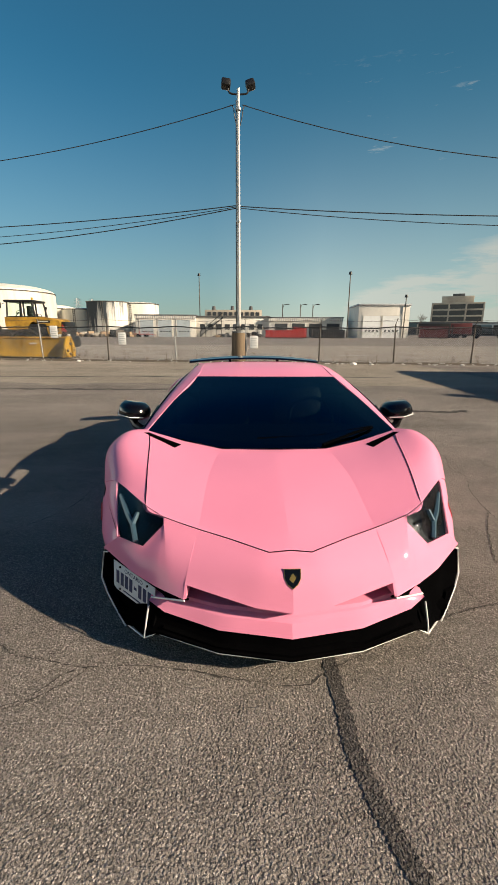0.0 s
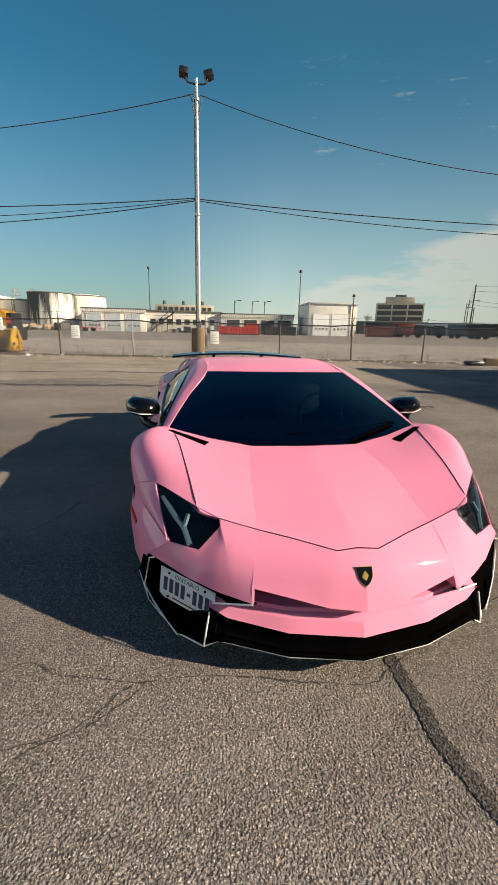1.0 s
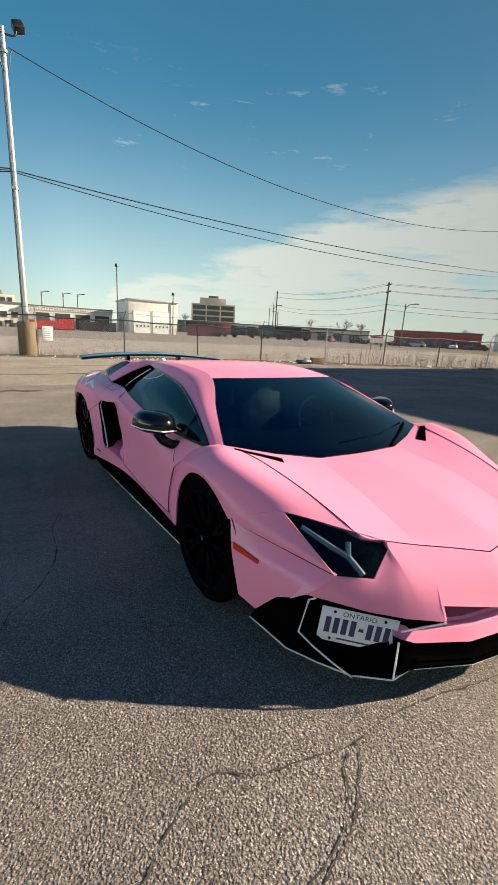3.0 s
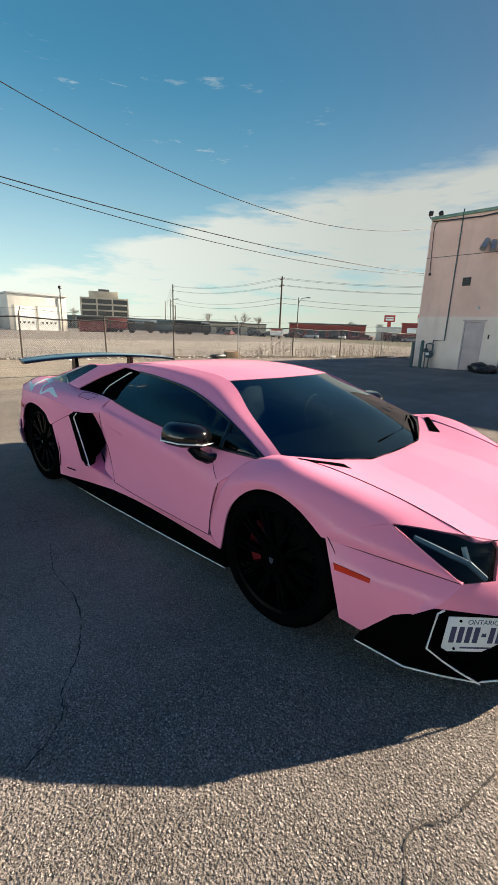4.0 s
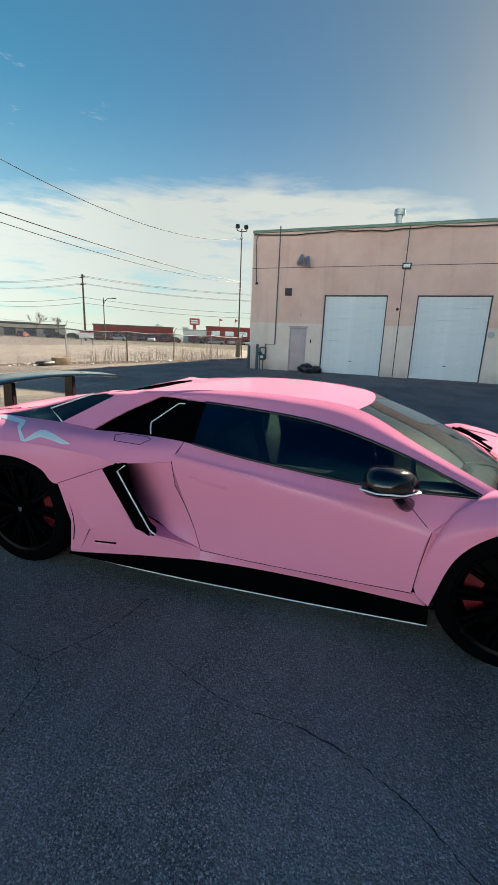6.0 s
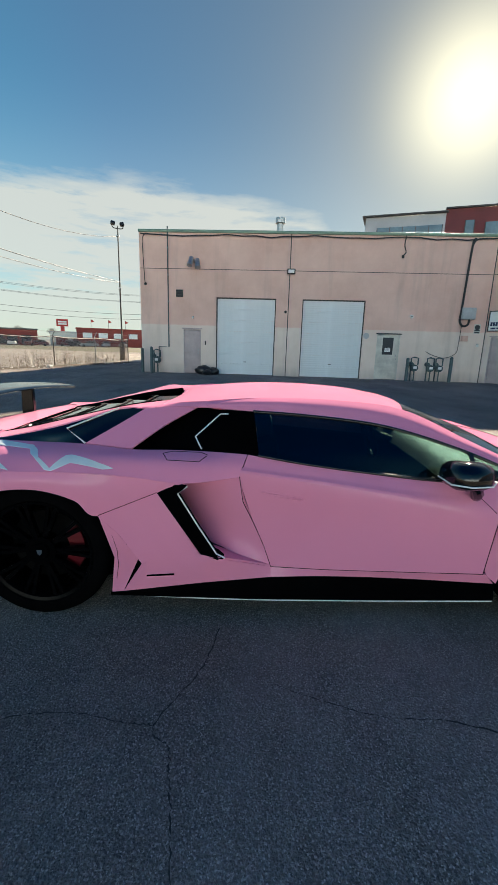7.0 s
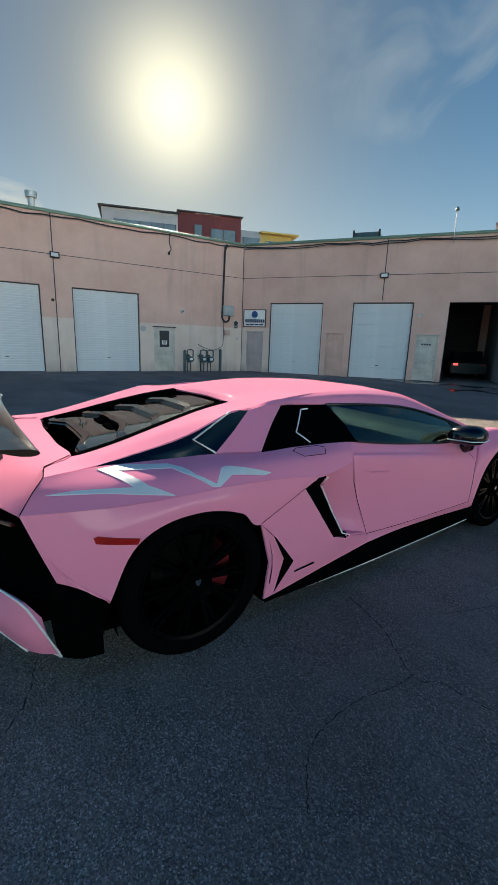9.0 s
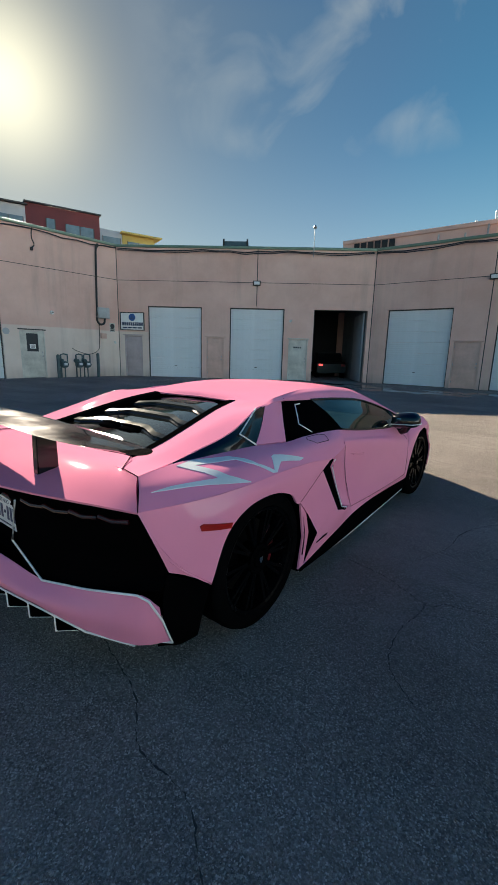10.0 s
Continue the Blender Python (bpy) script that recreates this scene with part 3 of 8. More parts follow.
def wall_panel(length, openings, thick=0.28):
    b = bmesh.new()
    xs = sorted({0.0, length, *[v for o in openings for v in o[:2]]})
    zs = sorted({0.0, ROOF, *[v for o in openings for v in o[2:]]})
    for x0, x1 in zip(xs, xs[1:]):
        z_from = None
        for z0, z1 in zip(zs, zs[1:]):
            hole = any(o[0] - 1e-6 <= x0 and x1 <= o[1] + 1e-6 and o[2] - 1e-6 <= z0 and z1 <= o[3] + 1e-6 for o in openings)
            if not hole and z_from is None:
                z_from = z0
            if hole and z_from is not None:
                box(b, (x0, -thick, z_from), (x1, 0, z0))
                z_from = None
        if z_from is not None:
            box(b, (x0, -thick, z_from), (x1, 0, ROOF))
    bmesh.ops.remove_doubles(b, verts=b.verts, dist=1e-5)
    return b


warehouse = thing("warehouse", "low pink-tan stucco industrial building with white roller doors and green roof edge", "building", kind="structure")
BAYS = {1: [(9.94, 12.83), (5.70, 8.68)], 2: [(1.55, 4.40), (5.88, 8.72), (10.26, 13.0)], 3: [(0.85, 3.88), (5.7, 8.7), (11.0, 14.0), (16.0, 19.0)]}
DOORS = {1: [(13.58, 14.44, "door_pink"), (3.93, 5.02, "door_pale")], 2: [(0.28, 1.22, "door_pink"), (4.66, 5.58, "door_salmon"), (9.0, 10.0, "door_pale")], 3: [(4.05, 5.22, "door_salmon"), (9.2, 10.2, "door_salmon")]}
DOOR_H, BAY_H = 2.14, 3.66
for w, length in ((1, L1), (2, L2), (3, L3)):
    holes = []
    for a, b_ in BAYS[w]:
        x0, x1 = sorted((along(w, a), along(w, b_)))
        holes.append((x0, x1, 0.0, BAY_H))
    for a, b_, _ in DOORS[w]:
        x0, x1 = sorted((along(w, a), along(w, b_)))
        holes.append((x0, x1, 0.0, DOOR_H))
    panel_ = part("wall", wall_panel(length, holes), M["stucco"], warehouse)
    panel_.matrix_world = WALL[w]
    # reveal joints: one level line and the uprights between the cast panels
    cop = boxed((-0.02, -0.36, ROOF), (length + 0.02, 0.07, ROOF + 0.13), 0.02)
    part("coping", cop, M["coping"], warehouse, "dull green metal roof edge").matrix_world = WALL[w]
    jb = boxed((0.0, -0.004, 4.90), (length, 0.004, 4.925))
    for s in {1: (9.35, 0.03), 2: (7.26, ), 3: (0.03, 5.33, 10.5)}[w]:
        z_low = BAY_H + 0.1 if any(a <= s <= b_ for a, b_ in BAYS[w]) else 0.0
        box(jb, (along(w, s) - 0.02, -0.004, z_low), (along(w, s) + 0.02, 0.006, ROOF))
    part("joint", jb, M["dark_trim"], warehouse).matrix_world = WALL[w]

# the rest of the shell and the flat roof
B1 = WALL[1] @ Vector((L1, 0, 0))
shell = [B1, B1 + Vector((26, -2, 0)), Vector((44, -34, 0)), Vector((C3.x - L3, -38, 0)), C3 + Vector((-L3, 0, 0))]
for a, b_ in zip(shell, shell[1:]):
    d = b_ - a
    wb = boxed((0, 0.0, 0), (d.length, 0.28, ROOF))
    ob = part("wall", wb, M["stucco"], warehouse)
    ob.matrix_world = Matrix.Translation(a) @ Matrix.Rotation(math.atan2(d.y, d.x), 4, "Z") @ Matrix.Translation((0, -0.28, 0))
rb = bmesh.new()
inset = [B1 + Vector((0.2, -0.1, 0)), shell[1] + Vector((-0.2, -0.2, 0)), shell[2] + Vector((-0.2, 0.2, 0)), shell[3] + Vector((0.2, 0.2, 0)), shell[4] + Vector((0.2, -0.2, 0)), C3 + Vector((0.06, -0.2, 0)), C2 + Vector((0.19, -0.1, 0))]
prism(rb, [tuple(p.xy) for p in inset], ROOF - 0.35, ROOF - 0.12)
part("roof", rb, M["far_roof"], warehouse, "flat dark roof")

OPEN_BAY = (2, 10.26)


def sectional_door(w, a, b_):
    x0, x1 = sorted((along(w, a), along(w, b_)))
    width = x1 - x0
    door = thing("roller_door", "closed white ribbed overhead loading door", "door", "white overhead doors")
    door.matrix_world = WALL[w] @ Matrix.Translation((x0, -0.16, 0))
    count = 7
    h = (BAY_H - 0.02) / count
    me_ = None
    for i in range(count):
        z0 = 0.015 + i * h
        if me_ is None:
            b = bmesh.new()
            ribs = 5
            prof = [(0.0, 0.0), (0.022, 0.0)]
            for k in range(ribs):
                z = 0.012 + (h - 0.03) * k / ribs
                prof += [(0.030, z), (0.030, z + (h - 0.03) / ribs * 0.62), (0.024, z + (h - 0.03) / ribs * 0.78)]
            prof += [(0.022, h - 0.003), (0.0, h - 0.003)]
            prism(b, [(p, q) for p, q in prof], 0.03, width - 0.03, 0)
            me_ = mesh_of("panel", b, M["door_white"], 20)
        ob = new("panel", me_)
        ob.parent = door
        ob.location = (0, 0, z0)
    part("seal", boxed((0.0, -0.03, 0.0), (0.05, 0.06, BAY_H)), M["dark_trim"], door)
    part("seal", boxed((width - 0.05, -0.03, 0.0), (width, 0.06, BAY_H)), M["dark_trim"], door)
    part("seal", boxed((0.05, -0.03, BAY_H - 0.05), (width - 0.05, 0.06, BAY_H)), M["dark_trim"], door)
    part("handle", boxed((width / 2 - 0.07, 0.03, 0.62), (width / 2 + 0.07, 0.05, 0.65), 0.008), M["black_metal"], door)
    return door


for w in BAYS:
    for a, b_ in BAYS[w]:
        if (w, a) != OPEN_BAY:
            sectional_door(w, a, b_)


def steel_door(w, a, b_, material, label, glazed=False):
    x0, x1 = sorted((along(w, a), along(w, b_)))
    width = x1 - x0
    door = thing("steel_door", label, "door", "steel entry doors")
    door.matrix_world = WALL[w] @ Matrix.Translation((x0, -0.05, 0))
    fr = boxed((0.0, -0.06, 0), (0.05, 0.055, DOOR_H))
    box(fr, (width - 0.05, -0.06, 0), (width, 0.055, DOOR_H))
    box(fr, (0.05, -0.06, DOOR_H - 0.05), (width - 0.05, 0.055, DOOR_H))
    part("door_frame", fr, M[material], door)
    part("drip_cap", boxed((-0.06, 0.04, DOOR_H + 0.01), (width + 0.06, 0.10, DOOR_H + 0.06), 0.01), M["dark_trim"] if glazed else M[material], door)
    part("leaf", boxed((0.055, -0.03, 0.02), (width - 0.055, 0.018, DOOR_H - 0.055), 0.004), M[material], door)
    hb = bmesh.new()
    rod(hb, (0.13, 0.018, 1.0), (0.13, 0.06, 1.0), 0.024)
    rod(hb, (0.13, 0.06, 1.0), (0.13, 0.085, 1.0), 0.034)
    part("knob", hb, M["galvanised"], door, "dull metal knob")
    part("lock", boxed((0.105, 0.018, 1.12), (0.155, 0.03, 1.20), 0.006), M["galvanised"], door)
    for z in (0.25, 1.05, 1.85):
        part("hinge", boxed((width - 0.075, 0.016, z), (width - 0.05, 0.03, z + 0.1), 0.003), M["galvanised"], door)
    if glazed:
        part("pane", boxed((width * 0.5 - 0.25, 0.016, 1.2), (width * 0.5 + 0.25, 0.024, 2.0), 0.004), M["far_dark"], door, "dark wired glass")
        part("notice", boxed((width * 0.5 - 0.13, 0.024, 1.33), (width * 0.5 + 0.13, 0.028, 1.52)), M["sign_white"], door, "white notice")
        nb = bmesh.new()
        for z in (1.37, 1.42, 1.47):
            box(nb, (width * 0.5 - 0.10, 0.028, z), (width * 0.5 + 0.09, 0.030, z + 0.02))
        part("notice_print", nb, M["far_dark"], door)
    return door


steel_door(1, 13.58, 14.44, "door_pink", "closed mauve steel door in a painted frame")
steel_door(1, 3.93, 5.02, "door_pale", "closed pale steel door with a dark core between the floor bands pane and a notice", True)
steel_door(2, 0.28, 1.22, "door_pink", "closed mauve steel door under the company sign")
steel_door(2, 4.66, 5.58, "door_salmon", "closed salmon-painted steel door flush with the wall")
steel_door(2, 9.0, 10.0, "door_pale", "closed weathered pale steel door with a dark stencil mark")
steel_door(3, 4.05, 5.22, "door_salmon", "closed salmon-painted double steel door, scuffed")
steel_door(3, 9.2, 10.2, "door_salmon", "closed salmon-painted steel door flush with the wall")

# the open bay: side partitions and a parked car
pb = boxed((along(2, 13.14), -9.0, 0), (along(2, 13.0), -0.29, 4.2))
ob = part("partition", pb, M["interior_wall"], warehouse, "grey-green bay partition")
ob.matrix_world = WALL[2]
# rest of the bay shell in near-black: its unlit inside is put into the colour
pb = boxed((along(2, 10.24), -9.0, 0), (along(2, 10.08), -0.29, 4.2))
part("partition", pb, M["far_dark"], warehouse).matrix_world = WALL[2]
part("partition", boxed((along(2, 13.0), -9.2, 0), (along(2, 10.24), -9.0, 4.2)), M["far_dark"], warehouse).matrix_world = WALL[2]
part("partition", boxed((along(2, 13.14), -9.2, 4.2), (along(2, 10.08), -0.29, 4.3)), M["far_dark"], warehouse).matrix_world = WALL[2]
part("door_leaf", boxed((along(2, 12.93), -2.6, 0.02), (along(2, 12.86), -0.3, BAY_H - 0.1), 0.01), M["grey_clad"], warehouse, "grey folded-in door leaf").matrix_world = WALL[2]


def wall_thing(name, w, s, z, label, category, group=""):
    """A thing fixed to a wall: its x along the wall, y out from it."""
    return thing(name, label, category, group, at=WALL[w] @ Matrix.Translation((along(w, s), 0, z)))


def flood_lamp(w, s, z):
    t = wall_thing("wall_lamp", w, s, z, "black boxy floodlight with a pale lens on the wall", "wall lamp", "wall floodlights")
    part("housing", boxed((-0.19, 0.03, -0.12), (0.19, 0.17, 0.12), 0.02), M["black_metal"], t)
    part("lens", boxed((-0.14, 0.165, -0.075), (0.14, 0.178, 0.075), 0.01), M["lamp_glass"], t, "pale glass lens")
    part("bracket", boxed((-0.05, 0.0, -0.05), (0.05, 0.035, 0.05)), M["black_metal"], t)
    return t


for w, s in ((1, 9.29), (2, 7.25), (3, 5.36), (3, 10.5)):
    flood_lamp(w, s, 4.87)

# rain pipe / gas riser with a foot to the meters
t = wall_thing("conduit", 1, 15.17, 0, "dark thin gas pipe running up the wall", "pipe")
part("tube", pipe(bmesh.new(), [(0.50, 0.05, 0.5), (0.50, 0.05, 1.27), (0.0, 0.05, 1.27), (0.0, 0.05, 6.75)], 0.028), M["meter_teal"], t)
for z in (2.2, 3.4, 4.6, 5.8):
    part("clip", boxed((-0.05, 0.0, z), (0.05, 0.085, z + 0.03), 0.005), M["galvanised"], t)
t = wall_thing("security_camera", 1, 16.3, 4.2, "small dark security camera on a drooping wire", "camera")
part("body", rod(bmesh.new(), (0, 0.05, 0), (-0.10, 0.24, -0.02), 0.06), M["black_metal"], t)
part("mount", boxed((-0.05, 0, -0.05), (0.05, 0.06, 0.05), 0.01), M["black_metal"], t)
part("wire", pipe(bmesh.new(), [tuple(p) for p in smooth_line([(0.0, 0.03, 0.04), (0.05, 0.03, 1.0), (0.08, 0.03, 1.9), (0.02, 0.03, 2.15), (-0.1, 0.03, 2.25)], 16)], 0.018), M["cable"], t)
t = wall_thing("twin_spotlight", 1, 13.9, 5.2, "pair of pale cylindrical spotlights", "spotlight")
for x, z in ((0.12, 0.03), (-0.16, -0.06)):
    part("can", rod(bmesh.new(), (x, 0.10, z + 0.18), (x * 1.4, 0.36, z - 0.22), 0.10, 0.13, 14), M["galvanised"], t)
part("arm", pipe(bmesh.new(), [(0, 0, 0), (0, 0.10, 0.10), (0.12, 0.10, 0.14), (-0.16, 0.10, 0.06)], 0.025), M["galvanised"], t)
t = wall_thing("wall_vent", 1, 14.62, 3.8, "small square black louvred vent", "vent")
part("surround", boxed((-0.17, 0, -0.17), (0.17, 0.04, 0.17), 0.008), M["black_metal"], t)
for k in range(4):
    part("slat", boxed((-0.14, 0.03, -0.13 + k * 0.07), (0.14, 0.06, -0.11 + k * 0.07)), M["far_dark"], t)
t = wall_thing("door_lamp", 1, 13.96, 2.71, "small round pale door lamp", "wall lamp")
part("globe", rod(bmesh.new(), (0, 0.0, 0), (0, 0.14, -0.03), 0.06, 0.045, 12), M["lamp_glass"], t)
t = wall_thing("sensor", 1, 9.47, 3.06, "small round black sensor", "sensor")
part("dome", rod(bmesh.new(), (0, 0.0, 0), (0, 0.10, 0), 0.07, 0.05, 14), M["black_metal"], t)
t = wall_thing("security_camera", 1, 3.52, 2.99, "small white dome camera with a dark lens", "camera")
part("dome", rod(bmesh.new(), (0, 0.0, 0), (0, 0.10, 0), 0.09, 0.07, 16), M["white_plastic"], t)
part("lens", rod(bmesh.new(), (0, 0.10, 0), (0, 0.13, -0.01), 0.04, 0.03, 12), M["black_metal"], t)
for w, s, z in ((1, 0.30, 1.78), (2, 9.09, 3.09)):
    t = wall_thing("door_lamp", w, s, z, "small pale swivel lamp on the wall", "wall lamp")
    part("globe", rod(bmesh.new(), (0, 0.0, 0), (0.06, 0.14, -0.05), 0.05, 0.06, 12), M["lamp_glass"], t)
t = wall_thing("door_keypad", 1, 13.35, 1.5, "small dark keypad by the door", "keypad")
part("body", boxed((-0.03, 0, -0.09), (0.03, 0.03, 0.09), 0.006), M["black_metal"], t)
t = wall_thing("wall_stain_plate", 1, 5.55, 2.05, "round pale faded sticker on the wall", "sticker")
part("disc", rod(bmesh.new(), (0, 0.0, 0), (0, 0.006, 0), 0.14, 0.14, 20), M["grey_clad"], t)

# electric service: box, loop of cable, small box, cable along the eaves
t = wall_thing("meter_box", 1, 0.97, 3.18, "grey steel electric box on the wall", "electric box")
part("body", boxed((-0.31, 0, -0.26), (0.31, 0.22, 0.26), 0.015), M["grey_box"], t)
part("lid", boxed((-0.28, 0.22, -0.23), (0.28, 0.235, 0.23), 0.008), M["grey_box"], t)
t = wall_thing("service_cable", 1, 1.18, 0, "thick black service cable looping into the box", "cable")
part("main", pipe(bmesh.new(), [tuple(p) for p in smooth_line([(-0.10, 0.08, 6.42), (0.0, 0.08, 6.2), (0.05, 0.08, 5.0), (0.10, 0.08, 3.4), (0.12, 0.08, 2.85), (-0.03, 0.10, 2.62), (-0.25, 0.10, 2.68), (-0.3, 0.10, 2.95)], 40)], 0.05), M["cable"], t)
part("branch", pipe(bmesh.new(), [tuple(p) for p in smooth_line([(0.0, 0.07, 6.1), (-0.2, 0.07, 6.38), (-0.9, 0.07, 6.42), (-1.1, 0.07, 6.44)], 14)], 0.03), M["cable"], t)
part("thin_wire", pipe(bmesh.new(), [tuple(p) for p in smooth_line([(0.0, 0.05, 2.65), (0.02, 0.05, 1.8), (0.1, 0.05, 1.35), (0.6, 0.05, 1.12), (1.2, 0.05, 1.25), (1.5, 0.05, 1.4)], 24)], 0.014), M["cable"], t)
t = wall_thing("junction_box", 1, 0.97, 2.05, "small grey junction box", "electric box")
part("body", boxed((-0.15, 0, -0.13), (0.15, 0.12, 0.13), 0.01), M["door_salmon"], t)
t = wall_thing("no_parking_sign", 1, 0.42, 2.5, "small white round prohibition sign, faded", "sign")
part("plate", boxed((-0.15, 0.0, -0.22), (0.15, 0.01, 0.22)), M["door_pale"], t)
ring = bmesh.new()
bmesh.ops.create_circle(ring, cap_ends=True, segments=24, radius=0.12, matrix=pose(0, 0.0135, 0.07, 90, 0, 0))
part("disc", ring, M["far_dark"], t, "dark printed disc")
for k in (0.0, 0.09):
    part("print", boxed((-0.12, 0.010, -0.19 + k), (0.12, 0.014, -0.13 + k)), M["far_dark"], t)
for w, length in ((1, L1), (2, L2), (3, L3)):
    t = thing("eaves_cable", "sagging black cable strung under the roof edge", "cable", at=WALL[w])
    pts = []
    bays_ = max(2, int(length / 4))
    for k in range(bays_ * 6 + 1):
        f = k / (bays_ * 6)
        pts.append((0.1 + f * (length - 0.2), 0.09, ROOF - 0.07 - 0.12 * abs(math.sin(f * bays_ * math.pi)) * (0.4 + 0.6 * math.sin(k * 1.7 + w) ** 2)))
    part("strand", pipe(bmesh.new(), pts, 0.025, 6), M["cable"], t)
    if w != 1:
        part("strand", pipe(bmesh.new(), [(x, y + 0.03, z - 0.05 - 0.05 * math.sin(x * 0.8) ** 2) for x, y, z in pts], 0.02, 6), M["cable"], t)
t = wall_thing("hanging_wire", 1, 4.15, 5.6, "loose dark wire hanging from the eaves", "wire")
part("strand", pipe(bmesh.new(), [tuple(p) for p in smooth_line([(0.0, 0.06, 0.9), (0.05, 0.08, 0.5), (-0.04, 0.08, 0.2), (0.08, 0.08, 0.05)], 14)], 0.025), M["cable"], t)
part("plug", boxed((0.02, 0.04, -0.06), (0.13, 0.12, 0.07), 0.02), M["black_metal"], t)

# company sign: plain shapes in its colours
t = wall_thing("company_sign", 2, 0.72, 2.86, "white rectangular company sign with navy shapes in a black frame", "sign")
part("board", boxed((-0.60, 0.02, -0.42), (0.60, 0.06, 0.42), 0.005), M["sign_white"], t)
fb = boxed((-0.64, 0.0, -0.46), (-0.60, 0.075, 0.46))
box(fb, (0.60, 0.0, -0.46), (0.64, 0.075, 0.46))
box(fb, (-0.60, 0.0, 0.42), (0.60, 0.075, 0.46))
box(fb, (-0.60, 0.0, -0.46), (0.60, 0.075, -0.42))
part("border", fb, M["black_metal"], t, "black frame")
part("roundel", rod(bmesh.new(), (0, 0.06, 0.20), (0, 0.066, 0.20), 0.18, 0.18, 28), M["sign_blue"], t, "blue disc")
for k, z in enumerate((0.14, 0.20, 0.26)):
    part("stripe", boxed((-0.15 + 0.02 * k, 0.066, z), (0.15 - 0.02 * k, 0.069, z + 0.018)), M["sign_navy"], t)
for k in range(10):
    x = 0.53 - k * 0.112
    part("bar", boxed((x - 0.09, 0.06, -0.22), (x, 0.066, -0.05), 0.003), M["sign_navy"], t)
for k in range(4):
    x = 0.50 - k * 0.26
    part("bar", boxed((x - 0.22, 0.06, -0.36), (x, 0.066, -0.29), 0.003), M["sign_navy"], t)
t = wall_thing("door_mark", 2, 9.45, 1.72, "dark stencilled mark on the pale door", "marking")
for k in range(4):
    part("bar", boxed((-0.22 + k * 0.11, -0.03, -0.03), (-0.14 + k * 0.11, -0.026, 0.05)), M["far_dark"], t)


def gas_meter(w, s):
    t = wall_thing("gas_meter", w, s, 0, "dark teal gas meter on an upright pipe", "gas meter", "gas meters")
    part("riser", pipe(bmesh.new(), [(0.16, 0.25, 0.0), (0.16, 0.25, 1.08), (0.02, 0.25, 1.12), (-0.16, 0.25, 1.08), (-0.16, 0.25, 0.75)], 0.035), M["meter_teal"], t)
    part("meter_case", rod(bmesh.new(), (0, 0.14, 0.62), (0, 0.40, 0.62), 0.17, 0.15, 18), M["meter_teal"], t)
    part("regulator", rod(bmesh.new(), (0.16, 0.20, 0.80), (0.16, 0.42, 0.80), 0.11, 0.08, 16), M["meter_teal"], t)
    part("dial", boxed((-0.08, 0.39, 0.58), (0.08, 0.42, 0.70), 0.008), M["white_plastic"], t, "pale dial")
    part("foot_pipe", pipe(bmesh.new(), [(-0.02, 0.25, 0.5), (-0.02, 0.25, 0.0)], 0.03), M["meter_teal"], t)
    return t


for s in (3.2, 2.45, 2.05):
    gas_meter(1, s)
gas_meter(1, 15.72)


def bollard(w, s, out, h):
    t = thing("bollard", "dark teal steel guard post set in the asphalt", "bollard", "guard posts", at=WALL[w] @ Matrix.Translation((along(w, s), out, 0)))
    part("post", rod(bmesh.new(), (0, 0, 0), (0, 0, h), 0.075, 0.075, 16), M["meter_teal"], t)
    part("cap", rod(bmesh.new(), (0, 0, h), (0, 0, h + 0.04), 0.075, 0.03, 16), M["meter_teal"], t)


for w, s, out, h in ((1, 16.35, 0.6, 1.15), (1, 15.85, 0.75, 1.22), (1, 1.62, 0.55, 1.15), (1, 3.62, 0.55, 1.05)):
    bollard(w, s, out, h)

# bags by the first door
b = bmesh.new()
bmesh.ops.create_icosphere(b, subdivisions=3, radius=1)
for v in b.verts:
    k = 1 + 0.22 * noise.noise(v.co * 2.3) + 0.08 * noise.noise(v.co * 7)
    v.co = Vector((v.co.x * 0.42 * k, v.co.y * 0.34 * k, max(-0.19, v.co.z * 0.25 * k)))
bag_me = mesh_of("rubbish_bag", b, M["black_bag"], 60)
for k, (s, out, sc, rz) in enumerate(((13.35, 0.55, 1.0, 20), (12.85, 0.6, 0.82, 110), (13.1, 0.95, 0.6, 60))):
    ob = tagged(new("rubbish_bag", bag_me), "full black rubbish bag slumped against the wall", "rubbish bag", "rubbish bags")
    ob.matrix_world = WALL[1] @ Matrix.Translation((s, out, 0.185 * sc)) @ Matrix.Rotation(radians(rz), 4, "Z") @ Matrix.Scale(sc, 4)

# roof things
t = thing("vent_stack", "pale metal exhaust stack with a cap on the roof", "vent stack", at=WALL[1] @ Matrix.Translation((9.9, -1.2, ROOF - 0.12)))
part("flue", rod(bmesh.new(), (0, 0, 0), (0, 0, 1.0), 0.15, 0.15, 18), M["galvanised"], t)
part("cap", rod(bmesh.new(), (0, 0, 0.88), (0, 0, 1.12), 0.24, 0.24, 18), M["galvanised"], t)
t = thing("rooftop_unit", "dark boxy air-conditioning unit on the roof", "air conditioner", at=WALL[2] @ Matrix.Translation((along(2, 5.8), -4.5, ROOF - 0.12)))
part("cabinet", boxed((-0.75, -0.6, 0.15), (0.75, 0.6, 1.45), 0.03), M["meter_teal"], t)
part("fan_panel", boxed((-0.25, 0.6, 0.45), (0.25, 0.64, 1.2), 0.02), M["black_metal"], t)
part("duct", prism(bmesh.new(), [(0.75, 0.15), (1.9, 0.15), (0.75, 1.2)], -0.4, 0.4, 1), M["grey_clad"], t)
for x in (-0.7, 0.7):
    part("corner_post", boxed((x - 0.05, 0.55, 0.1), (x + 0.05, 0.66, 1.55)), M["black_metal"], t)
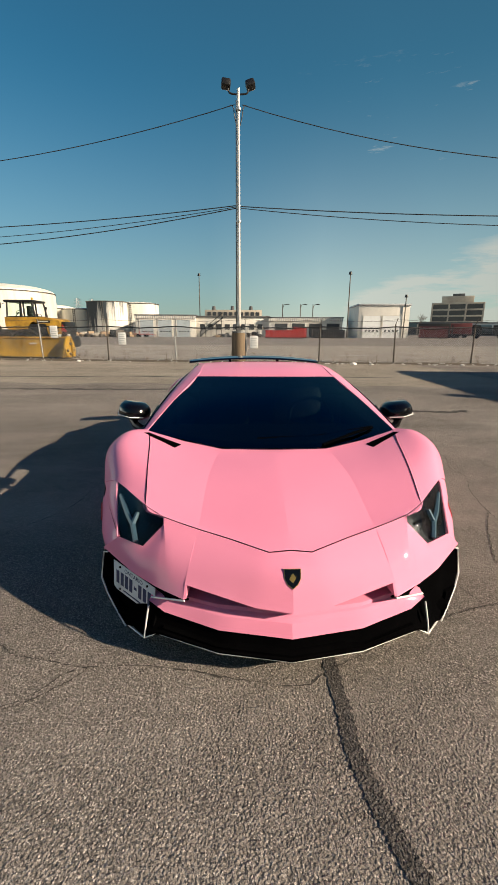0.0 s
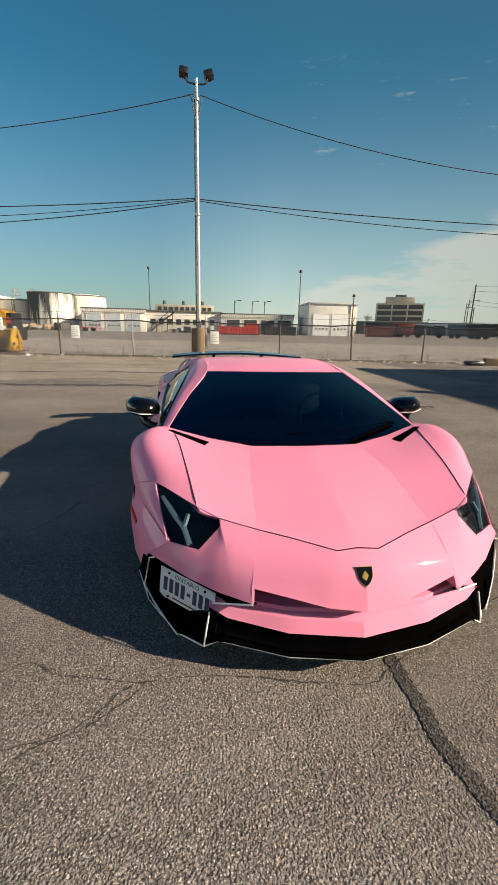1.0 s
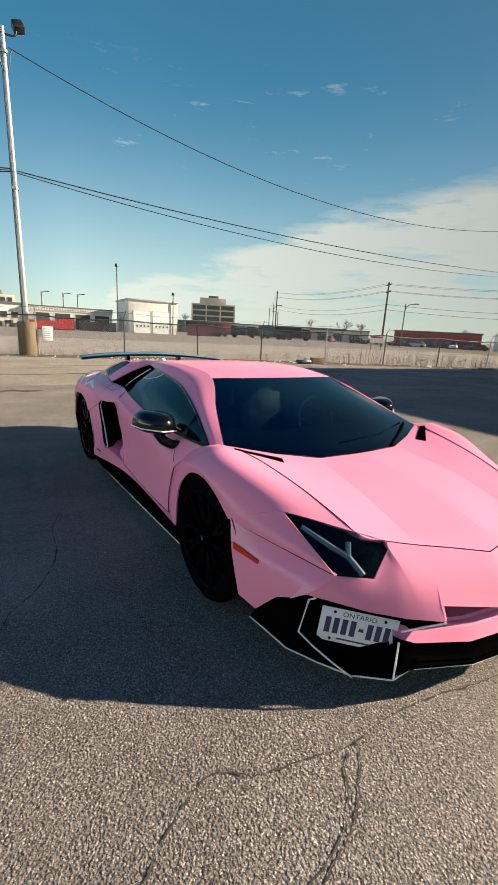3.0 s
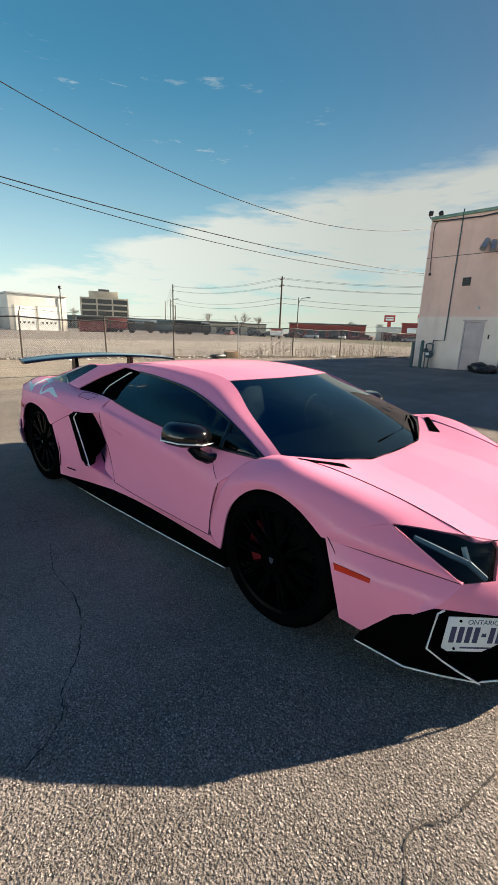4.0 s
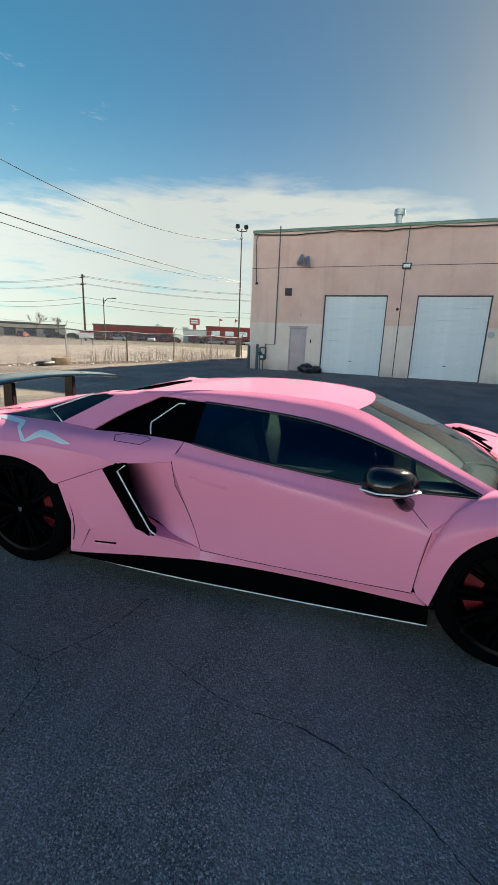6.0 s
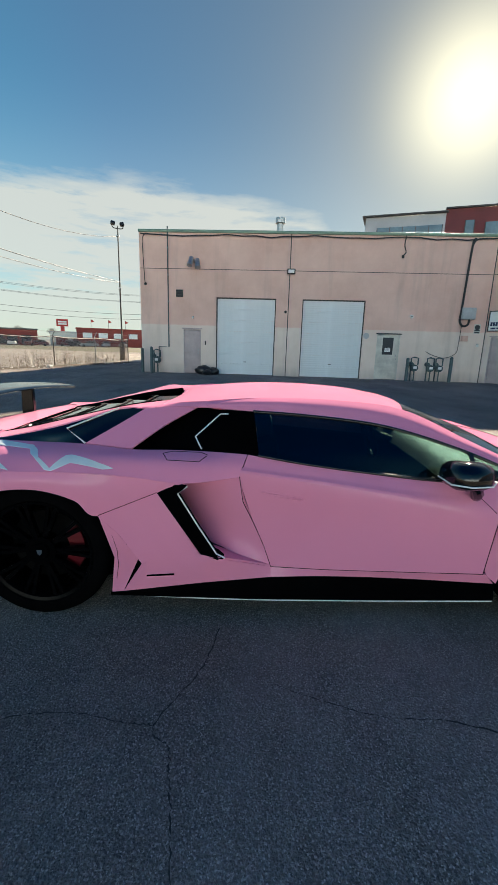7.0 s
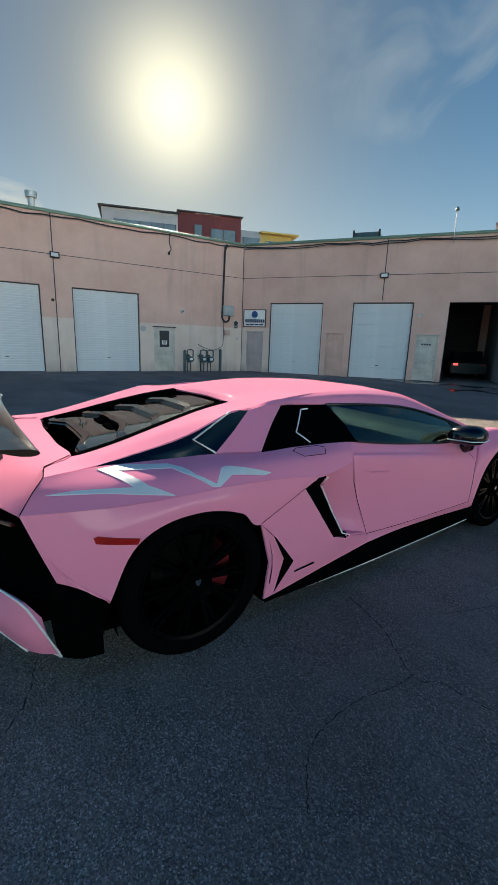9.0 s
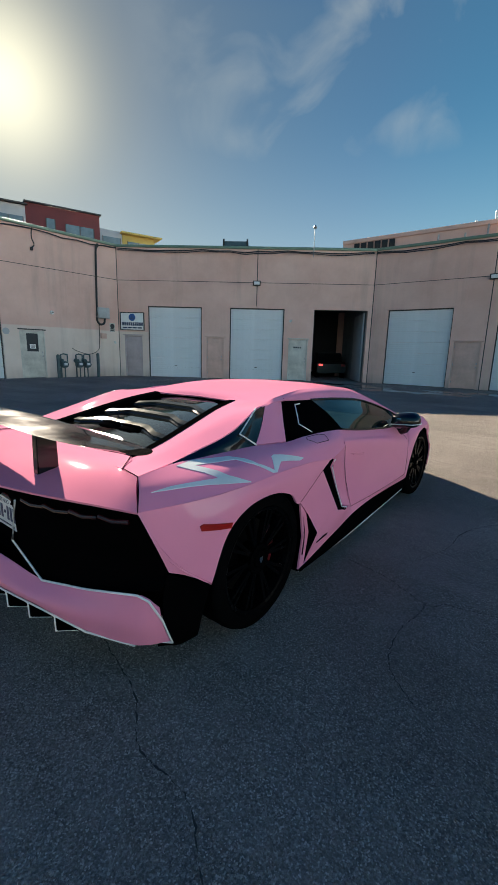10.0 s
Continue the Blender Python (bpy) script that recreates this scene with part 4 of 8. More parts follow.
t = thing("roof_antenna", "thin pale mast with a small dish at the roof edge", "antenna", at=WALL[2] @ Matrix.Translation((along(2, 10.05), 0.09, 6.15)))
part("mast", rod(bmesh.new(), (0, 0, 0), (0, 0, 1.5), 0.025, 0.018, 8), M["galvanised"], t)
part("head", rod(bmesh.new(), (0, 0, 1.38), (0, 0.12, 1.42), 0.09, 0.05, 12), M["galvanised"], t)
t = thing("rooftop_penthouse", "stepped tan parapet block on the roof with dark scrawled marks", "rooftop block", at=WALL[3] @ Matrix.Translation((0, 0, ROOF - 0.12)))
part("block", boxed((along(3, 24), -9.0, 0), (along(3, 5.3), -4.0, 2.2)), M["stucco"], t)
part("block", boxed((along(3, 5.3), -9.0, 0), (along(3, -2.6), -5.0, 1.35)), M["stucco"], t)
for k in range(6):
    part("scrawl", boxed((along(3, -1.6 + k * 0.22), -4.995, 0.75), (along(3, -1.74 + k * 0.22), -4.985, 1.05 + 0.07 * (k % 3)), 0.004), M["far_dark"], t)
for s, h in ((1.5, 0.5), (2.9, 0.4), (4.0, 0.7)):
    part("vent_pipe", rod(bmesh.new(), (along(3, s), -5.4, 1.3), (along(3, s), -5.4, 1.4 + h), 0.05), M["galvanised"], t)

# upper storeys of a building behind
t = thing("apartment_block", "modern building with grey, red and yellow upper floors behind the warehouse", "building", at=pose(51.9, -24.0, 0, 0, 0, -110))


def facade(t, x0, x1, z1, depth, material, wins):
    part("wall", boxed((x0, 0, 0), (x1, depth, z1), 0.05), M[material], t)
    for a, b_, z0, zt in wins:
        wnd = part("window", boxed((a, -0.12, z0), (b_, -0.01, zt)), M["blue_glass"], t, "blue-grey ribbon window")
        k = max(1, int((b_ - a) / 1.3))
        for i in range(k + 1):
            x = a + (b_ - a) * i / k
            part("mullion", boxed((x - 0.05, -0.16, z0), (x + 0.05, -0.12, zt)), M["dark_trim"], wnd)


facade(t, -9.5, 0.0, 17.9, 10, "grey_clad", [(-8.0, -0.3, 14.6, 16.6)])
facade(t, 0.0, 8.6, 18.3, 11, "maroon", [(2.2, 3.2, 14.9, 16.9), (4.4, 7.8, 14.9, 16.6)])
facade(t, 8.6, 11.5, 16.9, 9, "grey_clad", [(8.9, 11.2, 14.5, 16.0)])
facade(t, 11.5, 16.0, 16.6, 8, "yellow_wall", [(12.2, 15.2, 14.4, 15.8)])
part("roof_edge", boxed((-9.9, -0.5, 17.9), (0.2, 10, 18.05)), M["dark_trim"], t)
part("roof_edge", boxed((-0.1, -0.3, 18.3), (8.8, 11, 18.45)), M["dark_trim"], t)
part("roof_edge", boxed((11.2, -0.9, 16.6), (16.8, 8, 16.8)), M["yellow_wall"], t)

# a taller beige block behind the third wall
t = thing("rear_building", "taller beige stucco block rising behind the warehouse roof", "building", kind="structure")
part("wall", boxed((-40.0, -34.0, 0.0), (10.6, -24.0, 8.45)), M["stucco"], t)
part("parapet", boxed((-40.0, -34.2, 8.45), (10.6, -23.9, 8.68), 0.02), M["stucco"], t)
for k, x in enumerate((9.6, 9.15, 8.7, 8.25, 7.8, 7.35)):
    part("sign_bar", boxed((x - 0.17, -23.92, 7.95), (x + 0.17, -23.85, 8.40), 0.01), M["black_metal"], t, "dark lettering bar")
for x, h in ((4.6, 0.5), (3.2, 0.6), (2.2, 1.0)):
    part("vent_pipe", rod(bmesh.new(), (x, -26, 8.6), (x, -26, 8.7 + h), 0.06, 0.06, 10), M["galvanised"], t)

# ---- fence ----
fence = thing("chain_link_fence", "grey chain-link fence with leaning posts and a sagging top wire", "fence")
POST_H = 1.62
wire = bmesh.new()
rnd = random.Random(11)
posts = []
for a, b_ in zip(FENCE, FENCE[1:]):
    d = b_ - a
    count = round(d.length / 3.3)
    for i in range(count + (1 if b_ is FENCE[-1] else 0)):
        posts.append(a + d * (i / count))
for p in posts:
    lean = Vector((rnd.uniform(-0.05, 0.05), rnd.uniform(-0.03, 0.03), 0))
    pb = rod(bmesh.new(), (0, 0, 0), lean + Vector((0, 0, POST_H + 0.1)), 0.032, 0.032, 10)
    rod(pb, lean + Vector((0, 0, POST_H + 0.1)), lean + Vector((0.02, -0.16, POST_H + 0.36)), 0.018, 0.014, 8)
    part("post", pb, M["rust_post"] if rnd.random() < 0.6 else M["galvanised"], fence).location = p
for p, q in zip(posts, posts[1:]):
    rail = []
    for k in range(9):
        f = k / 8
        rail.append(p.lerp(q, f) + Vector((0, 0, POST_H - 0.10 * math.sin(f * math.pi) * rnd.uniform(0.5, 1))))
    part("top_wire", pipe(bmesh.new(), rail, 0.030, 6), M["cable"], fence, "thick black sagging cable")
    part("barbed_wire", pipe(bmesh.new(), [v + Vector((0, -0.12, 0.30)) for v in rail], 0.006, 4), M["rust_post"], fence)
for a, b_ in zip(FENCE, FENCE[1:]):
    d = (b_ - a).normalized()
    n_ = Vector((-d.y, d.x, 0))
    length, step, h = (b_ - a).length, 0.075, POST_H - 0.06
    for lean in (1, -1):
        s = -h
        while s < length + h:
            x0, x1, z0, z1 = s, s + h, 0.04, 0.04 + h
            if lean < 0:
                x0, x1 = x1, x0
            t0, t1 = 0.0, 1.0
            if x1 != x0:
                ta, tb = (0 - x0) / (x1 - x0), (length - x0) / (x1 - x0)
                t0, t1 = max(t0, min(ta, tb)), min(t1, max(ta, tb))
            if t1 > t0:
                pa = a + d * (x0 + (x1 - x0) * t0) + Vector((0, 0, z0 + (z1 - z0) * t0)) + n_ * 0.004 * lean
                pe = a + d * (x0 + (x1 - x0) * t1) + Vector((0, 0, z0 + (z1 - z0) * t1)) + n_ * 0.004 * lean
                across = (pe - pa).normalized().cross(n_) * 0.0046
                thick = n_ * 0.0046
                ring0 = [wire.verts.new(pa + across), wire.verts.new(pa - across * 0.5 + thick), wire.verts.new(pa - across * 0.5 - thick)]
                ring1 = [wire.verts.new(pe + across), wire.verts.new(pe - across * 0.5 + thick), wire.verts.new(pe - across * 0.5 - thick)]
                for k in range(3):
                    wire.faces.new((ring0[k], ring0[(k + 1) % 3], ring1[(k + 1) % 3], ring1[k]))
            s += step
me_ = bpy.data.meshes.new("chain_link")
wire.to_mesh(me_)
wire.free()
me_.materials.append(M["galvanised"])
ob = new("chain_link", me_)
ob.parent = fence
tagged(ob, "diamond wire mesh", kind="stuff")


def on_fence(x, out=-0.05):
    for a, b_ in zip(FENCE, FENCE[1:]):
        if a.x <= x <= b_.x:
            d = (b_ - a).normalized()
            p = a.lerp(b_, (x - a.x) / (b_.x - a.x)) + Vector((d.y, -d.x, 0)) * -out
            return Matrix.Translation(p + Vector((0, out, 0))) @ Matrix.Rotation(math.atan2(d.y, d.x), 4, "Z")


for x, z in ((-5.25, 1.05), (0.98, 0.92), (-8.6, 1.35)):
    t = thing("fence_sign", "small weathered white warning sign wired to the fence", "sign", "fence signs", at=on_fence(x) @ Matrix.Translation((0, 0, z)))
    part("plate", boxed((-0.19, -0.012, -0.28), (0.19, 0.0, 0.28), 0.004), M["sign_white"], t)
    for k in range(5):
        part("print_bar", boxed((-0.14, -0.015, 0.16 - k * 0.085), (0.14 - 0.05 * (k % 2), -0.0125, 0.19 - k * 0.085)), M["grey_box"], t)
t = thing("low_sign", "small white sign with a red heading on the far fence", "sign", at=pose(46.0, 36.0, 0, 0, 0, -50))
part("plate", boxed((-0.9, -0.05, 0.9), (0.9, 0.0, 1.9), 0.01), M["sign_white"], t)
part("heading", boxed((-0.8, -0.07, 1.55), (0.8, -0.052, 1.8)), M["red"], t)
for x in (-0.7, 0.7):
    part("leg", boxed((x - 0.04, -0.03, 0), (x + 0.04, 0.03, 0.95)), M["rust_post"], t)

# litter, box and weeds along the fence
rnd = random.Random(23)
lb = bmesh.new()
for _ in range(260):
    k = rnd.random()
    x = -12 + 38 * k
    m = on_fence(x, rnd.uniform(-0.6, 0.25))
    s = rnd.uniform(0.015, 0.055)
    got = bmesh.ops.create_icosphere(lb, subdivisions=1, radius=s, matrix=m @ Matrix.Translation((0, 0, 0.05)) @ Matrix.Rotation(rnd.random() * 6, 4, "Z") @ Matrix.Diagonal((1.4, 1.0, 0.5, 1)))
    for v in got["verts"]:
        v.co += Vector((rnd.uniform(-1, 1), rnd.uniform(-1, 1), rnd.uniform(-0.5, 1))) * s * 0.3
tagged(part("litter", lb, M["litter"]), "scraps of white paper and rubble along the fence", "litter", kind="stuff")
for x, out, s in ((5.3, -0.5, 0.11), (6.1, -0.45, 0.07), (19.6, -0.35, 0.14), (14.6, -0.4, 0.07), (-7.2, -0.4, 0.08), (9.9, -0.4, 0.07)):
    b = bmesh.new()
    bmesh.ops.create_icosphere(b, subdivisions=2, radius=s)
    for v in b.verts:
        k = 1 + 0.5 * noise.noise(v.co * 9 + Vector((x, 0, 0)))
        v.co = Vector((v.co.x * 1.3 * k, v.co.y * k, max(-0.4 * s, v.co.z * 0.6 * k)))
    whole("plastic_bag", b, M["litter"], "crumpled white plastic bag on the ground", "plastic bag", "bags by the fence", at=on_fence(x, out) @ Matrix.Translation((0, 0, 0.4 * s)))
t = thing("cardboard_box", "open brown cardboard box lying by the fence", "box", at=Matrix.Translation((13.1, 12.75, 0)) @ Matrix.Rotation(radians(-25), 4, "Z"))
part("carton", boxed((-0.32, -0.22, 0.0), (0.32, 0.22, 0.33), 0.01), M["cardboard"], t)
part("flap", boxed((0.30, -0.22, 0.33), (0.44, 0.22, 0.342), 0.003, Matrix.Rotation(radians(-8), 4, "Y")), M["cardboard"], t)
whole("rubbish_bag", boxed((-0.45, -0.25, 0.0), (0.3, 0.25, 0.2), 0.12), M["black_bag"], "flat black rubbish bag beside the box", "rubbish bag", at=Matrix.Translation((12.4, 12.9, 0)))
wb = bmesh.new()
rnd = random.Random(5)
for _ in range(420):
    k = rnd.random()
    x = rnd.uniform(-10, 14) if k < 0.35 else rnd.uniform(14, 26)
    p = on_fence(x, rnd.uniform(-0.55, 0.4)).translation
    h = rnd.uniform(0.1, 0.55) if k < 0.35 else rnd.uniform(0.25, 0.95)
    tip = p + Vector((rnd.uniform(-0.15, 0.15), rnd.uniform(-0.15, 0.15), h))
    rod(wb, p, tip, 0.006, 0.002, 4, False)
    for _ in range(3):
        f = rnd.uniform(0.4, 0.95)
        q = p.lerp(tip, f)
        rod(wb, q, q + Vector((rnd.uniform(-0.1, 0.1), rnd.uniform(-0.1, 0.1), rnd.uniform(0.03, 0.12))), 0.003, 0.006, 4, False)
tagged(part("dead_weeds", wb, M["weed"]), "dry brown weeds along the fence", "weeds", kind="stuff")


# ---- poles and wires ----
def flood_head(t, x, tilt, side, k=1.0):
    hb = boxed((-0.22 * k, -0.16 * k, -0.14 * k), (0.22 * k, 0.20 * k, 0.22 * k), 0.07 * k)
    bmesh.ops.transform(hb, matrix=Matrix.Translation((x, 0, 0.16)) @ Matrix.Rotation(radians(tilt), 4, "Y") @ Matrix.Rotation(radians(side), 4, "X"), verts=hb.verts)
    h = part("lamp_head", hb, M["black_metal"], t, "dark floodlight head")
    lb_ = boxed((-0.17 * k, 0.205 * k, -0.09 * k), (0.17 * k, 0.222 * k, 0.17 * k), 0.01)
    bmesh.ops.transform(lb_, matrix=Matrix.Translation((x, 0, 0.16)) @ Matrix.Rotation(radians(tilt), 4, "Y") @ Matrix.Rotation(radians(side), 4, "X"), verts=lb_.verts)
    part("lens", lb_, M["lamp_glass"], h)


def light_pole(at, height, label, spin, base=True, r=0.10):
    t = thing("light_pole", label, "light pole", "tall lot lights", at=Matrix.Translation(at) @ Matrix.Rotation(radians(spin), 4, "Z"))
    part("shaft", rod(bmesh.new(), (0, 0, 0), (0, 0, height), r, r * 0.62, 16), M["pole_steel"] if r > 0.08 else M["rust_post"], t)
    part("cross_arm", pipe(bmesh.new(), [tuple(p) for p in smooth_line([(-0.42, 0, height + 0.16), (-0.40, 0, height - 0.08), (-0.25, 0, height - 0.18), (0.25, 0, height - 0.18), (0.40, 0, height - 0.08), (0.42, 0, height + 0.16)], 22)], 0.035), M["black_metal"], t)
    for x, tilt, side in ((-0.5, 6, -20), (0.5, -18, -25)):
        flood_head(t, x * (1 if r > 0.08 else 0.7), tilt, side, 0.85 if r > 0.08 else 0.72)
    for ob in t.children:
        if ob.name.startswith("lamp_head"):
            ob.location = (0, 0, height - 0.02)
    for z in (height * 0.55, height - 0.75):
        part("clamp", rod(bmesh.new(), (0, 0, z), (0, 0, z + 0.08), 0.12, 0.12, 14), M["galvanised"], t)
    if r > 0.08:
        part("riser_cable", rod(bmesh.new(), (-r - 0.02, -0.03, 1.3), (-r * 0.7 - 0.02, -0.02, height - 0.4), 0.022, 0.02, 8), M["cable"], t, "black cable up the shaft")
    if base:
        part("base", rod(bmesh.new(), (0, 0, 0), (0, 0, 1.33), 0.36 if r > 0.08 else 0.22, 0.34 if r > 0.08 else 0.2, 20), M["footing"], t, "round stained concrete footing")
    return t


P0 = Vector((0.285, 15.95, 0))
P1 = Vector((31.6, 10.15, 0))
PL = Vector((-31.0, 23.0, 0))
light_pole(P0, 10.9, "tall pale steel light pole with two floodlights, concrete footing", 0)
light_pole(P1, 10.05, "slim dark light pole with two floodlights beside the warehouse corner", -60, True, 0.07)
light_pole(PL, 10.9, "tall pale steel light pole at the end of the fence", 10)


def span_wire(a, b_, sag, r=0.016, name="overhead_wire", label="black overhead wire sagging between poles"):
    a, b_ = Vector(a), Vector(b_)
    pts = []
    for k in range(29):
        f = k / 28
        pts.append(a.lerp(b_, f) - Vector((0, 0, sag * 4 * f * (1 - f))))
    return whole(name, pipe(bmesh.new(), pts, r, 6), M["cable"], label, "wire", "overhead wires")


span_wire(P0 + Vector((0.15, 0, 10.35)), P1 + Vector((0, 0, 9.3)), 2.3)
span_wire(P0 + Vector((0.1, 0, 6.62)), P1 + Vector((0, 0, 6.05)), 0.55, 0.02)
span_wire(P0 + Vector((0.1, 0, 6.55)), P1 + Vector((0, 0, 5.95)), 0.85, 0.016)
span_wire(P0 + Vector((-0.15, 0, 10.35)), PL + Vector((0, 0, 10.2)), 1.47)
span_wire(P0 + Vector((-0.1, 0, 6.65)), PL + Vector((0, 0, 6.9)), 0.58, 0.02)
span_wire(P0 + Vector((-0.1, 0, 6.60)), PL + Vector((0, 0, 6.5)), 0.85, 0.014)
span_wire(P0 + Vector((-0.1, 0, 6.55)), PL + Vector((0, 0, 6.1)), 1.0, 0.02)
for s in (-1, 1):
    whole("wire_loop", pipe(bmesh.new(), [tuple(P0 + Vector((s * x, -0.02, z))) for x, z in ((0.07, 9.6), (0.16, 9.95), (0.19, 10.2), (0.26, 10.32), (0.36, 10.30))], 0.022, 6), M["cable"], "slack loop of black wire at the pole top", "wire", "overhead wires")


# ---- the far side of the yard ----
def far_building(at, size, label, wall, roof="far_roof", openings=(), lip=0.35, ribbed=0.0):
    """A box of size (x, y, z) with its front face on y = 0; openings: x0, x1, z0, z1, material, name."""
    t = thing("building", label, "building", "far buildings", at=at)
    w, d, h = size
    part("wall", boxed((0, 0, 0), (w, d, h), 0.03), M[wall], t)
    part("roof", boxed((-0.2, -0.25, h), (w + 0.2, d + 0.2, h + lip), 0.04), M[roof], t)
    if ribbed:
        fascia = part("fascia", boxed((-0.1, -0.16, h - ribbed), (w + 0.1, -0.02, h - 0.03)), M["grey_clad"], t, "ribbed metal fascia")
        for i in range(int(w / 0.5)):
            part("fascia_rib", boxed((i * 0.5, -0.24, h - ribbed), (i * 0.5 + 0.27, -0.16, h - 0.04)), M[wall], fascia)
    # far_dark bays are flat sheets with their inside shade put into the colour
    for x0, x1, z0, z1, material, nm in openings:
        o = part(nm, boxed((x0, -0.10, z0), (x1, -0.02, z1)), M[material], t)
        fr = boxed((x0 - 0.12, -0.14, z0), (x0, -0.02, z1 + 0.12))
        box(fr, (x1, -0.14, z0), (x1 + 0.12, -0.02, z1 + 0.12))
        box(fr, (x0, -0.14, z1), (x1, -0.02, z1 + 0.12))
        part("surround", fr, M[wall], o)
        if material in ("far_door", "far_grey_door"):
            k = 4
            for i in range(1, k):
                part("seam", boxed((x0, -0.115, z0 + (z1 - z0) * i / k - 0.03), (x1, -0.10, z0 + (z1 - z0) * i / k + 0.03)), M["grey_clad"], o)
            for i in range(4):
                xx = x0 + (x1 - x0) * (0.12 + 0.22 * i)
                part("pane", boxed((xx, -0.125, z0 + (z1 - z0) * 0.28), (xx + 0.4, -0.10, z0 + (z1 - z0) * 0.36)), M["far_dark"], o)
    return t


far_building(pose(27.8, 86.9, 0, 0, 0, -7.0), (10.7, 14, 6.7), "white block garage with two white overhead doors", "white_wall", "grey_clad",
             [(1.1, 4.7, 0.05, 4.6, "far_door", "garage_door"), (5.2, 8.9, 0.05, 4.6, "far_door", "garage_door")])
far_building(pose(-21.0, 94.0, 0, 0, 0, -1), (13.5, 12, 4.7), "low white garage row with pale overhead doors", "white_wall", "far_roof",
             [(x, x + 3.0, 0.05, 3.75, "far_grey_door", "garage_door") for x in (1.0, 5.1, 9.3)], 0.22, 0.65)
t = far_building(pose(-7.6, 95.5, 0, 0, 0, -1), (17.0, 14, 4.4), "long white depot with an outside stair and an upper storey", "white_wall", "far_roof",
                 [(1.0 + 1.9 * i, 2.2 + 1.9 * i, 1.7, 2.9, "far_dark", "window") for i in range(8)])
part("upper_storey", boxed((2.0, 3.0, 4.4), (15.5, 12, 6.2), 0.05), M["office"], t)
for i in range(10):
    part("upper_window", boxed((2.6 + i * 1.28, 2.9, 4.9), (3.4 + i * 1.28, 2.99, 5.7)), M["far_dark"], t)
sb = bmesh.new()
for i in range(12):
    box(sb, (1.2 + i * 0.42, -1.6, 0.3 + i * 0.34), (1.7 + i * 0.42, -0.6, 0.38 + i * 0.34))
pipe(sb, [(1.2, -1.6, 1.3), (6.4, -1.6, 5.4)], 0.07)
pipe(sb, [(1.2, -1.6, 0.3), (6.4, -1.6, 4.4)], 0.10)
for i in range(5):
    rod(sb, (1.2 + i * 1.2, -1.6, 0), (1.2 + i * 1.2, -1.6, 1.3 + i * 0.95), 0.07)
part("stair", sb, M["black_metal"], t, "dark outside steel stair")
for x in (4.0, 8.5, 13.0):
    part("roof_fan", rod(bmesh.new(), (x, 6, 6.2), (x, 6, 7.2), 0.5, 0.35, 12), M["far_roof"], t)
far_building(pose(9.3, 94.5, 0, 0, 0, -3), (17.0, 12, 4.3), "white depot row with dark open bays under a ribbed roof edge", "white_wall", "far_roof",
             [(1.3 + i * 4.0, 4.3 + i * 4.0, 0.05, 3.1, "far_dark", "open_bay") for i in range(4)], 0.22, 0.75)


def tank(at, r, h, material, label, dome=0.0):
    t = thing("storage_tank", label, "tank", "storage tanks", at=Matrix.Translation(at))
    part("shell", rod(bmesh.new(), (0, 0, 0), (0, 0, h), r, r, 48), M[material], t)
    if dome:
        b = bmesh.new()
        bmesh.ops.create_uvsphere(b, u_segments=40, v_segments=14, radius=1, matrix=Matrix.Translation((0, 0, h)) @ Matrix.Diagonal((r, r, dome, 1)))
        bmesh.ops.delete(b, geom=[v for v in b.verts if v.co.z < h - 0.01], context="VERTS")
        part("dome", b, M[material], t)
    part("rim", rod(bmesh.new(), (0, 0, h - 0.12), (0, 0, h + 0.06), r + 0.12, r + 0.12, 48), M["rust_post"], t)
    lb_ = bmesh.new()
    for s in (-0.25, 0.25):
        rod(lb_, (s, -r - 0.15, 0), (s, -r - 0.15, h), 0.05, 0.05, 6)
    for i in range(int(h / 0.5)):
        rod(lb_, (-0.25, -r - 0.15, 0.4 + i * 0.5), (0.25, -r - 0.15, 0.4 + i * 0.5), 0.035, 0.035, 6)
    part("ladder", lb_, M["rust_post"], t)


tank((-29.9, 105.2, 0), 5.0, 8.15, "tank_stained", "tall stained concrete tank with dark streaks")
tank((-24.3, 110.5, 0), 6.0, 8.0, "tank_white", "white steel storage tank", 0.5)
tank((-38.0, 108.5, 0), 4.2, 6.5, "tank_white", "cream steel storage tank", 0.4)
tank((-55.0, 103.0, 0), 12.6, 9.9, "tank_white", "huge cream round salt dome building", 2.0)
tank((-45.5, 112.0, 0), 5.0, 6.8, "tank_white", "cream steel storage tank behind", 1.0)
t = thing("debris_pile", "heap of timber and scrap at the yard's back", "debris")
rnd = random.Random(9)
for _ in range(120):
    x, y = rnd.uniform(-40, -21.5), rnd.uniform(90, 96)
    s = rnd.uniform(0.25, 1.1)
    part("scrap", boxed((-s, -s * 0.4, 0), (s, s * 0.3, s * rnd.uniform(0.5, 1.7)), 0.05, Matrix.Translation((x, y, 0)) @ Matrix.Rotation(rnd.random() * 3, 4, "Z")), M[rnd.choice(("cardboard", "rust_post", "concrete", "black_metal", "dirt", "cardboard", "black_metal"))], t)


